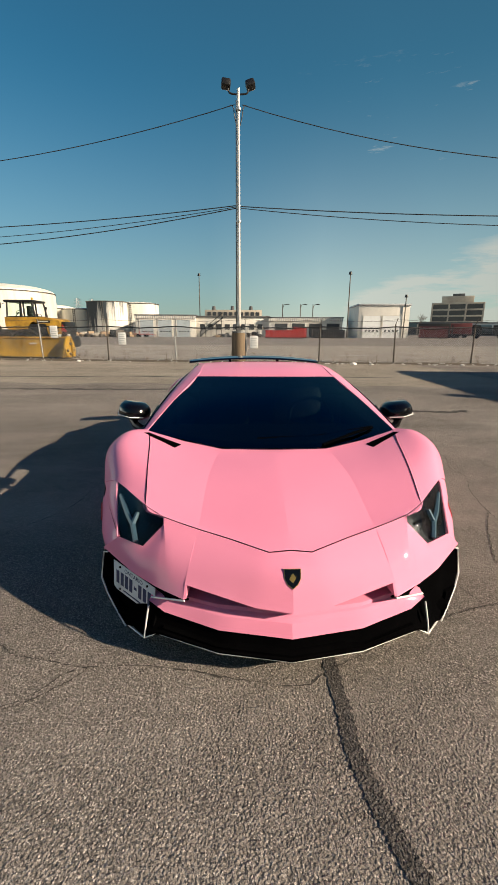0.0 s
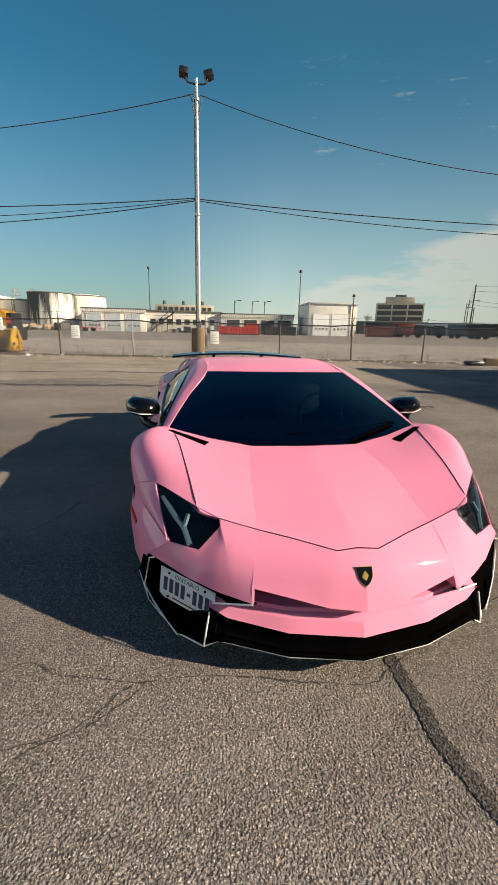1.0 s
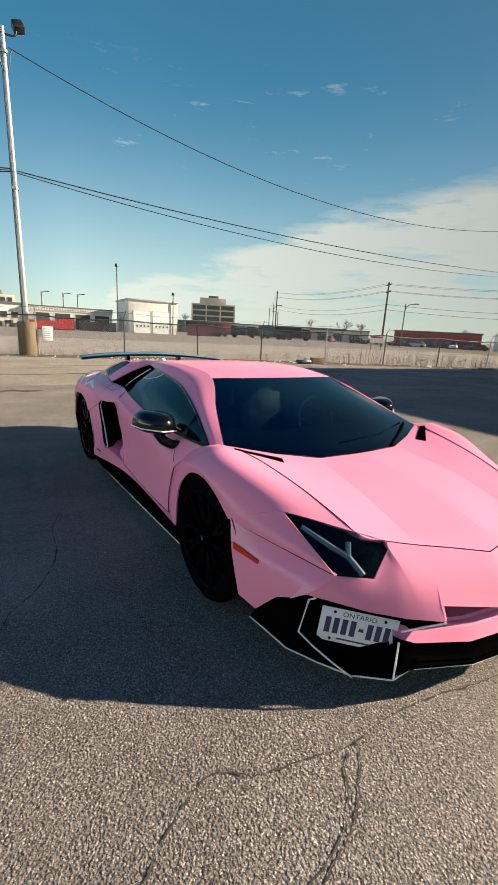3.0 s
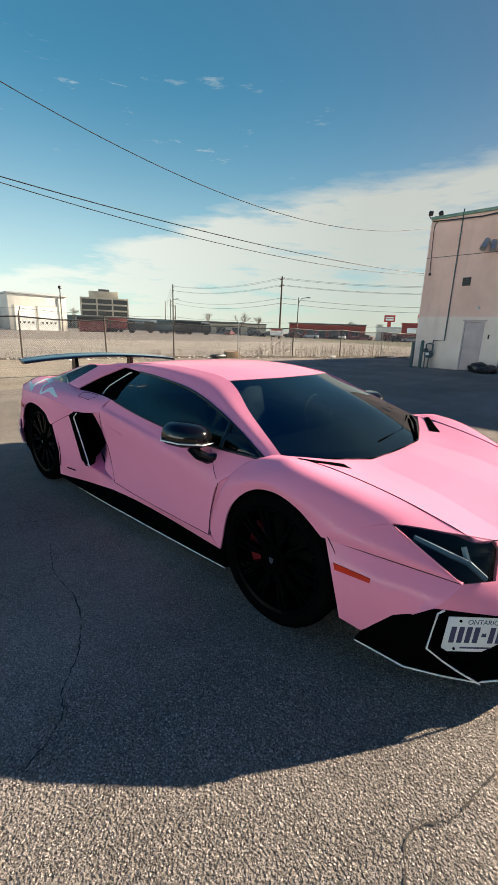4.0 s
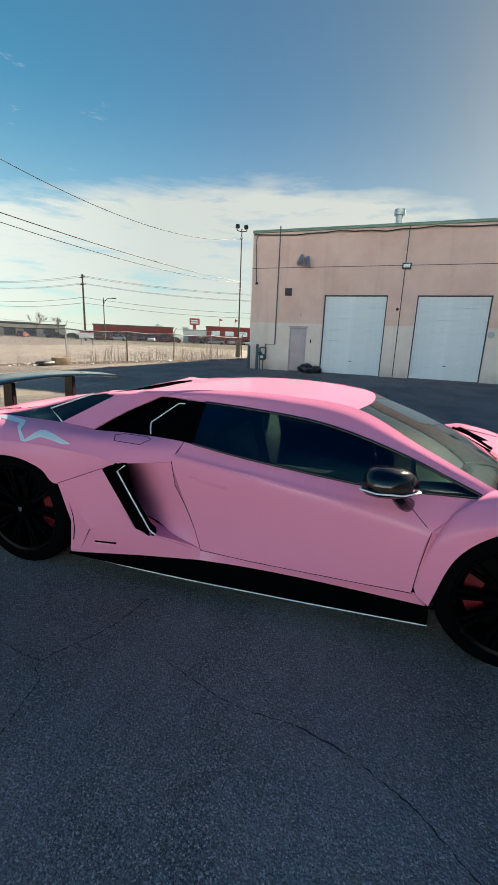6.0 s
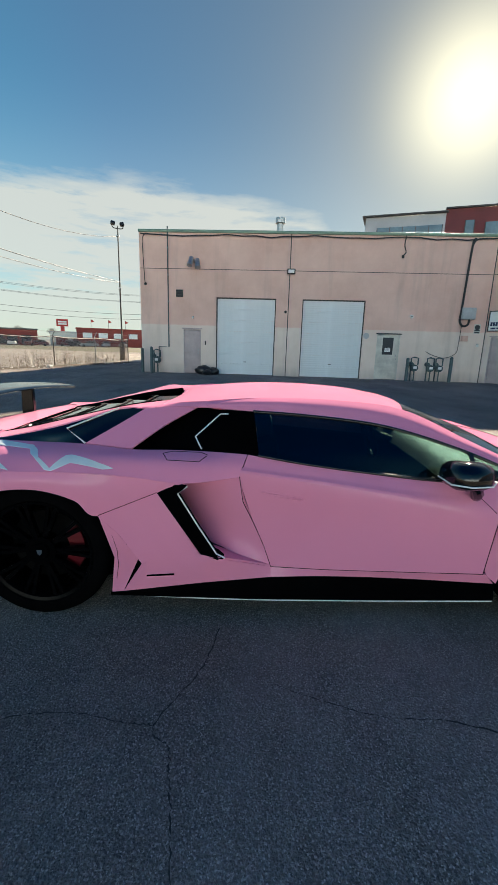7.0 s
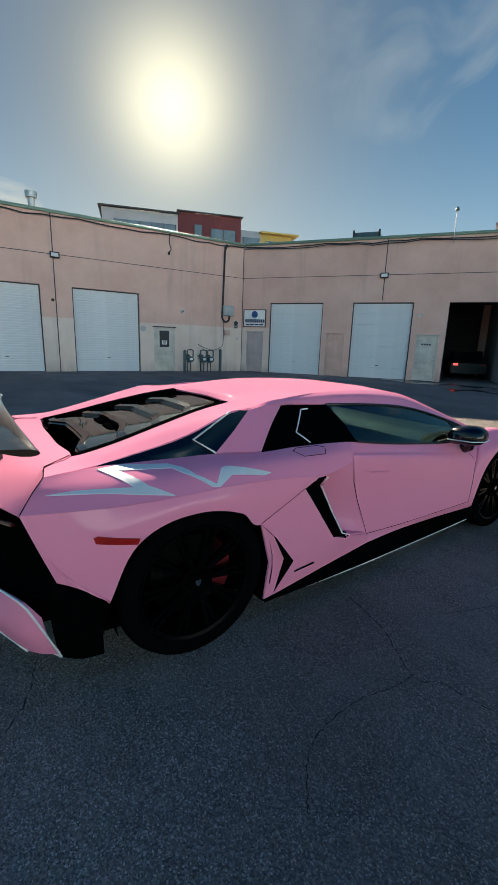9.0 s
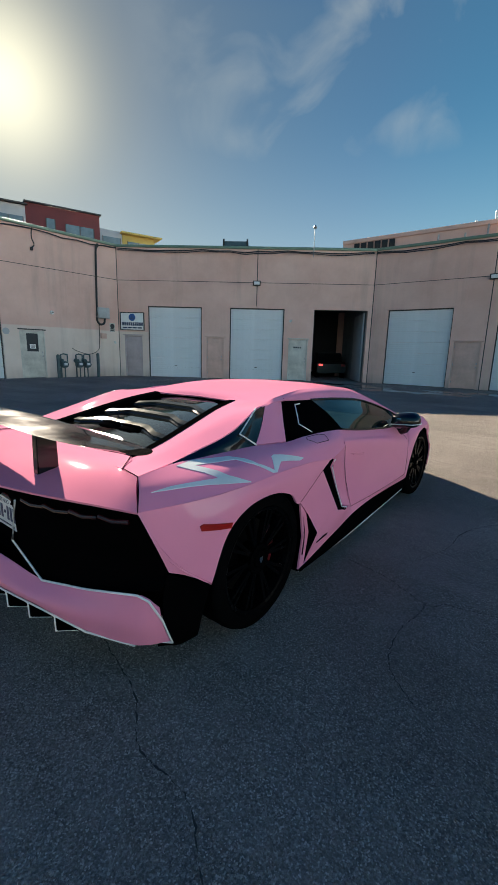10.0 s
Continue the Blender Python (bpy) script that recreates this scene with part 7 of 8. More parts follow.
both("rear_haunch", [
    [(1.000, 0.610, 0.744), (1.012, 0.900, 0.773), (1.018, 1.090, 0.784), (1.022, 1.310, 0.788), (1.020, 1.500, 0.783), (0.990, 1.740, 0.779), FB],
    [(1.005, 0.690, 0.720), (1.028, 0.980, 0.680), (1.034, 1.110, 0.722), (1.038, 1.310, 0.745), (1.037, 1.510, 0.735), (1.022, 1.720, 0.680), (0.972, 1.905, 0.560)],
    [(1.006, 0.743, 0.693), (1.030, 1.030, 0.572), (1.036, 1.140, 0.651), (1.040, 1.315, 0.700), (1.040, 1.510, 0.686), (1.038, 1.650, 0.600), (1.034, 1.742, 0.413)],
], "pink", nu=37, nv=10)
both("rear_corner", [[FB, (0.940, 1.965, 0.640), (0.967, 1.917, 0.512)], [(0.972, 1.905, 0.560), (0.985, 1.890, 0.540), (0.990, 1.850, 0.480)], [(1.034, 1.742, 0.413), (1.034, 1.742, 0.413), (1.034, 1.742, 0.413)]], "pink", nu=7, nv=7)
both("quarter_lower", [
    [DRB, (1.034, 0.438, 0.364), (1.025, 0.530, 0.380), (1.020, 0.580, 0.455), (1.015, 0.630, 0.530), (1.006, 0.743, 0.693)],
    [(0.972, 0.165, 0.236), (0.998, 0.520, 0.206), (1.012, 0.925, 0.152), (1.036, 0.820, 0.325), (1.027, 0.935, 0.480), (1.030, 1.030, 0.572)],
], "pink", nu=17, nv=8, across="straight", angle=16)
both("intake_channel", [
    [DRK, (0.950, 0.310, 0.640), DRM, (0.942, 0.200, 0.390), DRB],
    [(0.940, 0.470, 0.752), (0.900, 0.440, 0.630), (0.884, 0.400, 0.520), (0.898, 0.355, 0.420), (0.945, 0.320, 0.330)],
    [(0.880, 0.620, 0.738), (0.815, 0.610, 0.640), (0.795, 0.590, 0.530), (0.808, 0.540, 0.440), (0.860, 0.480, 0.365)],
    [(0.800, 0.800, 0.730), (0.690, 0.800, 0.640), (0.680, 0.780, 0.530), (0.700, 0.740, 0.440), (0.780, 0.700, 0.370)],
], "pink", "deep pink side-intake channel", nu=17, nv=10)
both("intake_floor", [
    [DRB, (0.985, 0.290, 0.322), (1.032, 0.436, 0.362)],
    [DRB, (0.945, 0.320, 0.328), (0.930, 0.520, 0.366)],
    [DRB, (0.900, 0.400, 0.338), (0.800, 0.660, 0.370)],
], "pink", nu=9, nv=6)
both("intake_blade", [
    [(1.003, 0.655, 0.738), (1.006, 0.743, 0.693), (1.015, 0.630, 0.530), (1.025, 0.520, 0.374), (1.036, 0.440, 0.364)],
    [(1.000, 0.595, 0.732), (1.002, 0.640, 0.694), (1.004, 0.545, 0.535), (1.006, 0.447, 0.380), (1.020, 0.405, 0.366)],
    [(0.960, 0.640, 0.730), (0.940, 0.690, 0.690), (0.930, 0.600, 0.530), (0.930, 0.500, 0.380), (0.960, 0.440, 0.366)],
], "satin_black", "black intake blade", nu=17, nv=7, across="straight")
stripe("pinstripe", [(1.010, 0.592, 0.733), (1.013, 0.639, 0.695), (1.009, 0.545, 0.535), (1.011, 0.446, 0.379), (1.026, 0.402, 0.366)], 0.0042, "pin_white")
both("intake_back", [[(0.99, 0.76, 0.74), (0.66, 0.82, 0.74)], [(0.99, 0.66, 0.36), (0.68, 0.76, 0.36)]], "satin_black", nu=4, nv=4)
both("arch_ramp", [
    [(1.010, 0.925, 0.152), (0.992, 0.850, 0.325), (1.020, 0.940, 0.478)],
    [(1.012, 0.985, 0.144), (1.018, 0.962, 0.345), (1.028, 1.028, 0.568)],
], "pink", "pink ramp of the notch at the wheel arch", nu=9, nv=4, across="straight")
both("arch_vent", [
    [(1.012, 0.924, 0.152), (1.036, 0.820, 0.325), (1.027, 0.934, 0.480)],
    [(1.006, 0.926, 0.152), (0.990, 0.846, 0.325), (1.018, 0.940, 0.480)],
], "satin_black", "black end wall of the notch", nu=9, nv=3, across="straight")

# glasshouse
RAIL_LOW = [(0.862, -1.172, 0.774), (0.775, -0.800, 0.912), (0.705, -0.420, 1.008), (0.668, -0.020, 1.046), (0.630, 0.280, 1.054), (0.583, 0.540, 1.060)]
rails = both("roof_rail", [
    RAIL_LOW,
    [(0.848, -1.212, 0.783), (0.742, -0.850, 0.934), (0.640, -0.500, 1.055), (0.620, -0.100, 1.094), (0.605, 0.240, 1.098), (0.572, 0.550, 1.078)],
    [(0.820, -1.258, 0.788), (0.690, -0.915, 0.934), (0.545, -0.580, 1.076), (0.535, -0.200, 1.117), (0.535, 0.200, 1.119), (0.545, 0.520, 1.094)],
], "pink", nu=31, nv=9)
roof = centred("roof", [
    [(0, -0.662, 1.084), (0.28, -0.645, 1.082), (0.545, -0.580, 1.076)],
    [(0, -0.400, 1.122), (0.28, -0.400, 1.119), (0.538, -0.330, 1.106)],
    [(0, -0.050, 1.138), (0.28, -0.050, 1.135), (0.535, -0.020, 1.121)],
    [(0, 0.350, 1.124), (0.28, 0.350, 1.122), (0.537, 0.320, 1.114)],
    [(0, 0.680, 1.094), (0.28, 0.690, 1.089), (0.560, 0.620, 1.086)],
    [(0, 0.760, 1.076), (0.26, 0.770, 1.074), (0.600, 0.800, 1.068)],
], "pink", "smooth pink roof", nu=25, nv=21)
screen = centred("windscreen", [
    [(0, -1.486, 0.736), (0.32, -1.472, 0.739), (0.60, -1.360, 0.768), (0.815, -1.258, 0.787)],
    [(0, -1.090, 0.925), (0.28, -1.075, 0.926), (0.50, -1.010, 0.929), (0.688, -0.915, 0.932)],
    [(0, -0.662, 1.081), (0.24, -0.650, 1.080), (0.42, -0.615, 1.077), (0.543, -0.580, 1.073)],
], "screen_glass", "dark teal-tinted windscreen", nu=31, nv=13, thick=0.004)
screen.visible_shadow = False
for side, ob in zip((-1, 1), both("side_window", [
    RAIL_LOW[:5],
    [(0.868, -1.160, 0.768), (0.848, -0.760, 0.842), (0.818, -0.330, 0.915), (0.795, -0.010, 0.950), (0.773, 0.258, 0.962)],
    [(0.864, -1.150, 0.764), (0.887, -0.720, 0.760), (0.894, -0.300, 0.797), (0.889, 0.000, 0.829), (0.878, 0.250, 0.864)],
], "glass", "teal-tinted side window", nu=21, nv=11, thick=0.004)):
    ob.visible_shadow = False
scoops = both("quarter_panel", [
    [(0.632, 0.275, 1.053), (0.595, 0.430, 1.050), (0.500, 0.640, 1.045)],
    [(0.772, 0.262, 0.963), (0.712, 0.500, 0.958), (0.590, 0.780, 0.945)],
    [(0.880, 0.246, 0.866), (0.838, 0.480, 0.858), (0.790, 0.700, 0.850), (0.690, 0.930, 0.820)],
], "satin_black", "black quarter window and recessed scoop", nu=11, nv=9)
stripe("window_frame", [(0.872, -1.150, 0.768), (0.890, -0.720, 0.762), (0.898, -0.300, 0.799), (0.893, 0.000, 0.831), (0.882, 0.250, 0.866)], 0.008, "gloss_black", smooth=20)
stripe("window_frame", [(0.862, -1.168, 0.776), (0.778, -0.800, 0.911), (0.709, -0.420, 1.006), (0.672, -0.020, 1.043), (0.634, 0.280, 1.052)], 0.009, "gloss_black", smooth=24)
stripe("window_post", [(0.884, -0.880, 0.765), (0.800, -0.870, 0.890)], 0.013, "gloss_black")
both("pillar", [
    [(0.590, 0.600, 1.060), (0.715, 0.760, 0.975), (0.842, 0.912, 0.872)],
    [(0.630, 0.740, 1.066), (0.735, 0.890, 0.980), (0.828, 1.035, 0.880)],
    [(0.660, 0.880, 1.054), (0.742, 1.020, 0.968), (0.810, 1.160, 0.886)],
], "pink", nu=11, nv=9)
both("pillar_top", [[(0.545, 0.520, 1.094), (0.585, 0.680, 1.088), (0.600, 0.800, 1.070)], [(0.583, 0.540, 1.063), (0.630, 0.740, 1.067), (0.660, 0.880, 1.056)]], "pink", nu=9, nv=4)

# engine deck
both("buttress", [
    [(0.656, 0.878, 1.056), (0.690, 1.010, 1.060), (0.755, 1.300, 0.972), (0.745, 1.560, 0.908), (0.745, 1.700, 0.880), FT],
    [(0.600, 0.800, 1.070), (0.600, 1.010, 1.052), (0.620, 1.300, 0.985), (0.620, 1.560, 0.915), (0.620, 1.740, 0.882), (0.640, 1.890, 0.868)],
    [(0.395, 0.845, 1.066), (0.430, 1.060, 1.032), (0.480, 1.320, 0.972), (0.515, 1.560, 0.912), (0.530, 1.740, 0.876), (0.520, 1.870, 0.868)],
], "pink", nu=26, nv=10)
both("deck_joint", [
    [(0.500, 1.720, 0.870), (0.620, 1.840, 0.860), (0.755, 1.870, 0.860)],
    [(0.560, 1.820, 0.858), (0.660, 1.930, 0.848), (0.790, 1.950, 0.838)],
], "pink", nu=9, nv=4)
both("engine_side_glass", [
    [(0.660, 0.882, 1.050), (0.688, 1.010, 1.055), (0.752, 1.300, 0.967), (0.742, 1.560, 0.904), (0.742, 1.690, 0.880)],
    [(0.738, 1.020, 0.966), (0.745, 1.110, 0.966), (0.785, 1.290, 0.930), (0.765, 1.520, 0.895), (0.748, 1.700, 0.878)],
    [(0.808, 1.160, 0.884), (0.806, 1.200, 0.884), (0.798, 1.320, 0.883), (0.785, 1.450, 0.882), (0.757, 1.702, 0.877)],
], "gloss_black", "gloss black engine side panel", nu=17, nv=9)
stripe("pinstripe", [(0.688, 1.012, 1.058), (0.782, 1.266, 0.956), (0.812, 1.160, 0.886)], 0.005, "pin_white")
both("roof_trailing_edge", [[(0.0, 0.760, 1.077), (0.26, 0.770, 1.075), (0.600, 0.800, 1.070)], [(0.0, 0.790, 1.060), (0.26, 0.810, 1.058), (0.395, 0.845, 1.064)]], "pink", nu=11, nv=3)
well = centred("engine_well", [
    [(0, 0.780, 1.050), (0.20, 0.800, 1.048), (0.400, 0.845, 1.052)],
    [(0, 0.860, 0.930), (0.20, 0.870, 0.930), (0.420, 0.900, 0.940)],
    [(0, 1.700, 0.790), (0.25, 1.700, 0.790), (0.510, 1.700, 0.800)],
    [(0, 1.770, 0.868), (0.25, 1.770, 0.868), (0.530, 1.760, 0.876)],
], "satin_black", "dark engine bay", nu=13, nv=9)
both("engine_wall", [[(0.395, 0.845, 1.062), (0.480, 1.320, 0.968), (0.530, 1.740, 0.872)], [(0.400, 0.860, 0.940), (0.480, 1.320, 0.860), (0.520, 1.700, 0.800)]], "satin_black", nu=9, nv=3)
for k in range(4):
    y0 = 1.005 + k * 0.205
    z0 = 1.046 - (y0 - 0.85) * 0.198
    wo = 0.385 + (y0 - 0.845) * 0.15
    drop = 0.205 * 0.198
    centred("louvre_glass", [
        [(0, y0 - 0.185, z0 + drop - 0.016), (wo * 0.45, y0 - 0.180, z0 + drop - 0.016), (wo * 0.75, y0 - 0.115, z0 + drop - 0.026), (wo - 0.02, y0 - 0.115, z0 + drop - 0.032)],
        [(0, y0, z0 + 0.006), (wo * 0.45, y0 + 0.005, z0 + 0.006), (wo * 0.75, y0 + 0.07, z0 - 0.006), (wo, y0 + 0.07, z0 - 0.014)],
    ], "louvre_glass", "smoked grey-green louvre glass", nu=13, nv=3, across="straight", thick=0.004, angle=15)
    centred("louvre", [
        [(0, y0 - 0.018, z0 + 0.014), (wo * 0.45, y0 - 0.013, z0 + 0.014), (wo * 0.75, y0 + 0.052, z0 + 0.002), (wo, y0 + 0.052, z0 - 0.006)],
        [(0, y0 + 0.020, z0 + 0.004), (wo * 0.45, y0 + 0.025, z0 + 0.004), (wo * 0.78, y0 + 0.090, z0 - 0.010), (wo + 0.006, y0 + 0.090, z0 - 0.016)],
        [(0, y0 + 0.016, z0 - 0.030), (wo * 0.45, y0 + 0.021, z0 - 0.030), (wo * 0.78, y0 + 0.086, z0 - 0.042), (wo + 0.004, y0 + 0.086, z0 - 0.046)],
    ], "gloss_black", "black angular louvre edge", nu=13, nv=5, across="straight", down="straight", thick=0.010, angle=15)
both("engine_frame", [
    [(0.395, 0.850, 1.069), (0.430, 1.060, 1.036), (0.480, 1.320, 0.976), (0.515, 1.560, 0.916), (0.530, 1.735, 0.880)],
    [(0.345, 0.852, 1.067), (0.380, 1.060, 1.034), (0.430, 1.320, 0.974), (0.468, 1.560, 0.914), (0.490, 1.735, 0.880)],
    [(0.340, 0.860, 1.040), (0.374, 1.060, 1.006), (0.424, 1.320, 0.946), (0.462, 1.560, 0.886), (0.485, 1.725, 0.850)],
], "satin_black", "black frame of the engine cover", nu=17, nv=7, down="straight")
for side in (-1, 1):
    b = boxed((side * 0.10 - 0.08, 1.0, 0.86), (side * 0.10 + 0.08, 1.5, 0.93), 0.03)
    part("engine_cover", b, M["satin_black"], car, "ribbed black engine cover")
    for k in range(6):
        part("rib", boxed((side * 0.10 - 0.075, 1.05 + k * 0.075, 0.925), (side * 0.10 + 0.075, 1.08 + k * 0.075, 0.94), 0.006), M["satin_black"], car)
    part("brace", pipe(bmesh.new(), [(side * 0.05, 0.92, 0.95), (side * 0.42, 1.55, 0.86)], 0.018), M["satin_black"], car)

# tail
deck = centred("rear_deck", [
    [(0, 1.770, 0.872), (0.25, 1.770, 0.872), (0.530, 1.760, 0.880), (0.640, 1.885, 0.870), FT],
    [(0, 1.980, 0.862), (0.28, 1.975, 0.862), (0.540, 1.955, 0.858), (0.700, 1.945, 0.846), (0.815, 1.950, 0.836)],
    [(0, 2.290, 0.806), (0.30, 2.250, 0.808), (0.560, 2.175, 0.803), (0.760, 2.085, 0.790), FB],
], "pink", "pink rear deck", nu=25, nv=10)
fascia = centred("rear_fascia", [
    [(0, 2.200, 0.798), (0.25, 2.190, 0.798), (0.315, 2.236, 0.800), (0.560, 2.165, 0.796), (0.760, 2.078, 0.782), (0.902, 2.005, 0.768)],
    [(0, 2.110, 0.700), (0.25, 2.108, 0.700), (0.315, 2.212, 0.700), (0.560, 2.110, 0.690), (0.760, 2.035, 0.680), (0.925, 1.965, 0.650)],
    [(0, 2.100, 0.520), (0.25, 2.098, 0.520), (0.315, 2.202, 0.520), (0.560, 2.110, 0.500), (0.760, 2.030, 0.490), (0.955, 1.915, 0.505)],
    [(0, 2.140, 0.390), (0.25, 2.138, 0.388), (0.315, 2.188, 0.385), (0.560, 2.140, 0.395), (0.760, 2.080, 0.420), (0.960, 1.960, 0.450)],
], "satin_black", "black rear grille panel", nu=31, nv=12, across="straight")
for k in range(5):
    y0 = (0.25, 0.38, 0.51, 0.64, 0.77)[k]
    for side in (-1, 1):
        part("tail_lamp", pipe(bmesh.new(), [(side * y0, 2.235 - y0 * y0 * 0.24, 0.752), (side * (y0 + 0.05), 2.228 - (y0 + 0.05) ** 2 * 0.24, 0.735), (side * (y0 + 0.11), 2.220 - (y0 + 0.11) ** 2 * 0.24, 0.738)], 0.009), M["tail_dark"], car, "smoked dark red lamp element")
lowb = centred("rear_bumper", [
    [(0, 2.250, 0.470), (0.28, 2.230, 0.455), (0.470, 2.180, 0.408), (0.700, 2.115, 0.425), (0.930, 2.040, 0.455), (0.985, 1.985, 0.395)],
    [(0, 2.310, 0.400), (0.28, 2.285, 0.388), (0.470, 2.240, 0.360), (0.700, 2.160, 0.340), (0.915, 2.060, 0.330), (0.985, 1.965, 0.300)],
    [(0, 2.290, 0.335), (0.28, 2.265, 0.330), (0.470, 2.220, 0.312), (0.700, 2.130, 0.245), (0.880, 2.025, 0.205), (0.980, 1.930, 0.218)],
], "pink", "pink lower rear bumper wing", nu=33, nv=10)
stripe("pinstripe", [(0.350, 2.215, 0.745), (0.285, 2.215, 0.545), (0.470, 2.188, 0.410), (0.700, 2.120, 0.428), (0.928, 2.045, 0.458), (0.965, 2.020, 0.435), (0.990, 1.975, 0.340), (0.988, 1.925, 0.212), (0.915, 1.960, 0.203)], 0.0045, "pin_white")
stripe("pinstripe", [(0.0, 2.296, 0.333), (0.28, 2.271, 0.328), (0.47, 2.226, 0.310), (0.70, 2.135, 0.243), (0.880, 2.028, 0.203)], 0.004, "pin_white")
# black rear corner; lower rows are added to stand in for shade below it
both("corner_infill", [[(0.962, 1.925, 0.505), (0.995, 1.840, 0.460), (1.030, 1.745, 0.410)], [(0.965, 1.950, 0.400), (0.985, 1.850, 0.330), (1.000, 1.770, 0.250)], [(0.950, 1.930, 0.200), (0.955, 1.850, 0.150), (0.960, 1.760, 0.130)], [(0.90, 1.930, 0.150), (0.90, 1.840, 0.125), (0.90, 1.770, 0.120)]], "satin_black", nu=9, nv=9)
for w0, yt, zt in ((0.13, 2.285, 0.330), (0.30, 2.264, 0.326), (0.43, 2.232, 0.315), (0.56, 2.186, 0.284)):
    for side in (-1, 1):
        b = prism(bmesh.new(), [(1.80, zt - 0.09), (yt, zt), (yt - 0.003, zt - 0.072), (yt - 0.09, zt - 0.118), (1.80, zt - 0.13)], side * w0 - 0.008, side * w0 + 0.008, 0)
        fin = part("diffuser_fin", b, M["satin_black"], car)
        part("pinstripe", pipe(bmesh.new(), [(side * w0, yt + 0.004, zt - 0.002), (side * w0, yt + 0.002, zt - 0.073), (side * w0, yt - 0.088, zt - 0.121), (side * w0, yt - 0.20, zt - 0.126)], 0.0035), M["pin_white"], fin)
part("diffuser_floor", boxed((-0.60, 1.6, 0.19), (0.60, 2.12, 0.22), 0.01), M["satin_black"], car)

# wing
sections = []
for i in range(25):
    f = -1 + 2 * i / 24
    w0, sweep = f * 0.895, abs(f) ** 3
    zc = 1.046 - 0.050 * f * f
    chord = 0.275 * (1 - 0.42 * abs(f) ** 6)
    y0 = 1.975 - 0.05 * f * f
    ring_ = []
    for k in range(14):
        a = k / 14 * math.tau
        cx, cz = 0.5 - 0.5 * math.cos(a), math.sin(a)
        th = 0.020 * (1.2 - cx) * (1.0 if cz > 0 else 0.7)
        ring_.append(Vector((w0, y0 + cx * chord, zc + cz * th + 0.030 * cx * cx)))
    sections.append(ring_)
b = bmesh.new()
vs = [[b.verts.new(p) for p in r] for r in sections]
for r0, r1 in zip(vs, vs[1:]):
    for k in range(14):
        b.faces.new((r0[k], r0[(k + 1) % 14], r1[(k + 1) % 14], r1[k]))
b.faces.new(vs[0])
b.faces.new(vs[-1][::-1])
wing = part("rear_wing", b, M["gloss_black"], car, "gloss black rear wing", 50)
for side in (-1, 1):
    b = bmesh.new()
    lo_ = [(side * 0.335 + s * 0.022, y, 0.822) for s, y in ((-1, 2.02), (1, 2.02), (1, 2.115), (-1, 2.115))]
    hi_ = [(side * 0.335 + s * 0.018, y, 1.044) for s, y in ((-1, 2.02), (1, 2.02), (1, 2.110), (-1, 2.110))]
    va, vb = [b.verts.new(p) for p in lo_], [b.verts.new(p) for p in hi_]
    b.faces.new(va)
    b.faces.new(vb)
    for k in range(4):
        b.faces.new((va[k], va[(k + 1) % 4], vb[(k + 1) % 4], vb[k]))
    bmesh.ops.bevel(b, geom=b.edges[:], offset=0.005, segments=2, affect="EDGES")
    part("wing_strut", b, M["gloss_black"], wing)
    part("strut_cap", boxed((side * 0.335 - 0.05, 1.985, 1.036), (side * 0.335 + 0.05, 2.17, 1.046), 0.004), M["gloss_black"], wing)

# mirrors
SHIFT = Matrix.Translation((0, -0.075, 0.0))
for side in (-1, 1):
    b = bmesh.new()
    plan = [(0.885, -0.600), (1.055, -0.585), (1.095, -0.640), (1.070, -0.735), (0.985, -0.800), (0.900, -0.775), (0.868, -0.690)]
    rings_ = []
    for grow_, z_ in ((0.74, 0.770), (0.97, 0.792), (1.0, 0.806), (0.98, 0.836), (0.86, 0.862), (0.58, 0.880)):
        rings_.append([b.verts.new((side * (0.975 + (w - 0.975) * grow_), -0.685 + (y + 0.685) * grow_ + (1 - grow_) * 0.03, z_ + 0.016 * (w - 0.87) / 0.2)) for w, y in plan])
    for a_, c_ in zip(rings_, rings_[1:]):
        for k in range(7):
            b.faces.new((a_[k], a_[(k + 1) % 7], c_[(k + 1) % 7], c_[k]))
    b.faces.new(rings_[0])
    b.faces.new(rings_[-1])
    bmesh.ops.bevel(b, geom=b.edges[:], offset=0.006, segments=2, affect="EDGES")
    mir = part("mirror", b, M["gloss_black"], car, "black angular door mirror", 60)
    mir.matrix_basis = Matrix.Translation((side * 0.035, 0, 0)) @ SHIFT @ Matrix.Translation((side * 0.97, -0.69, 0.81)) @ Matrix.Scale(1.13, 4) @ Matrix.Translation((-side * 0.97, 0.69, -0.81))
    part("pinstripe", pipe(bmesh.new(), [(side * w * 1.0, y, 0.796 + 0.018 * (w - 0.87) / 0.2) for w, y in ((0.872, -0.69), (0.888, -0.600), (1.053, -0.580), (1.098, -0.640), (1.073, -0.738), (0.985, -0.805), (0.900, -0.780))], 0.0035), M["pin_white"], mir)
    part("mirror_arm", pipe(bmesh.new(), [(side * 0.985, -0.72, 0.785), (side * 0.960, -0.745, 0.745), (side * 0.920, -0.765, 0.722), (side * 0.890, -0.775, 0.720), (side * 0.845, -0.775, 0.716)], 0.026, 10), M["gloss_black"], mir)
    part("mirror_glass", boxed((side * 0.92 if side > 0 else side * 1.03, -0.606, 0.812), (side * 1.03 if side > 0 else side * 0.92, -0.596, 0.850), 0.003), M["chrome"], mir)

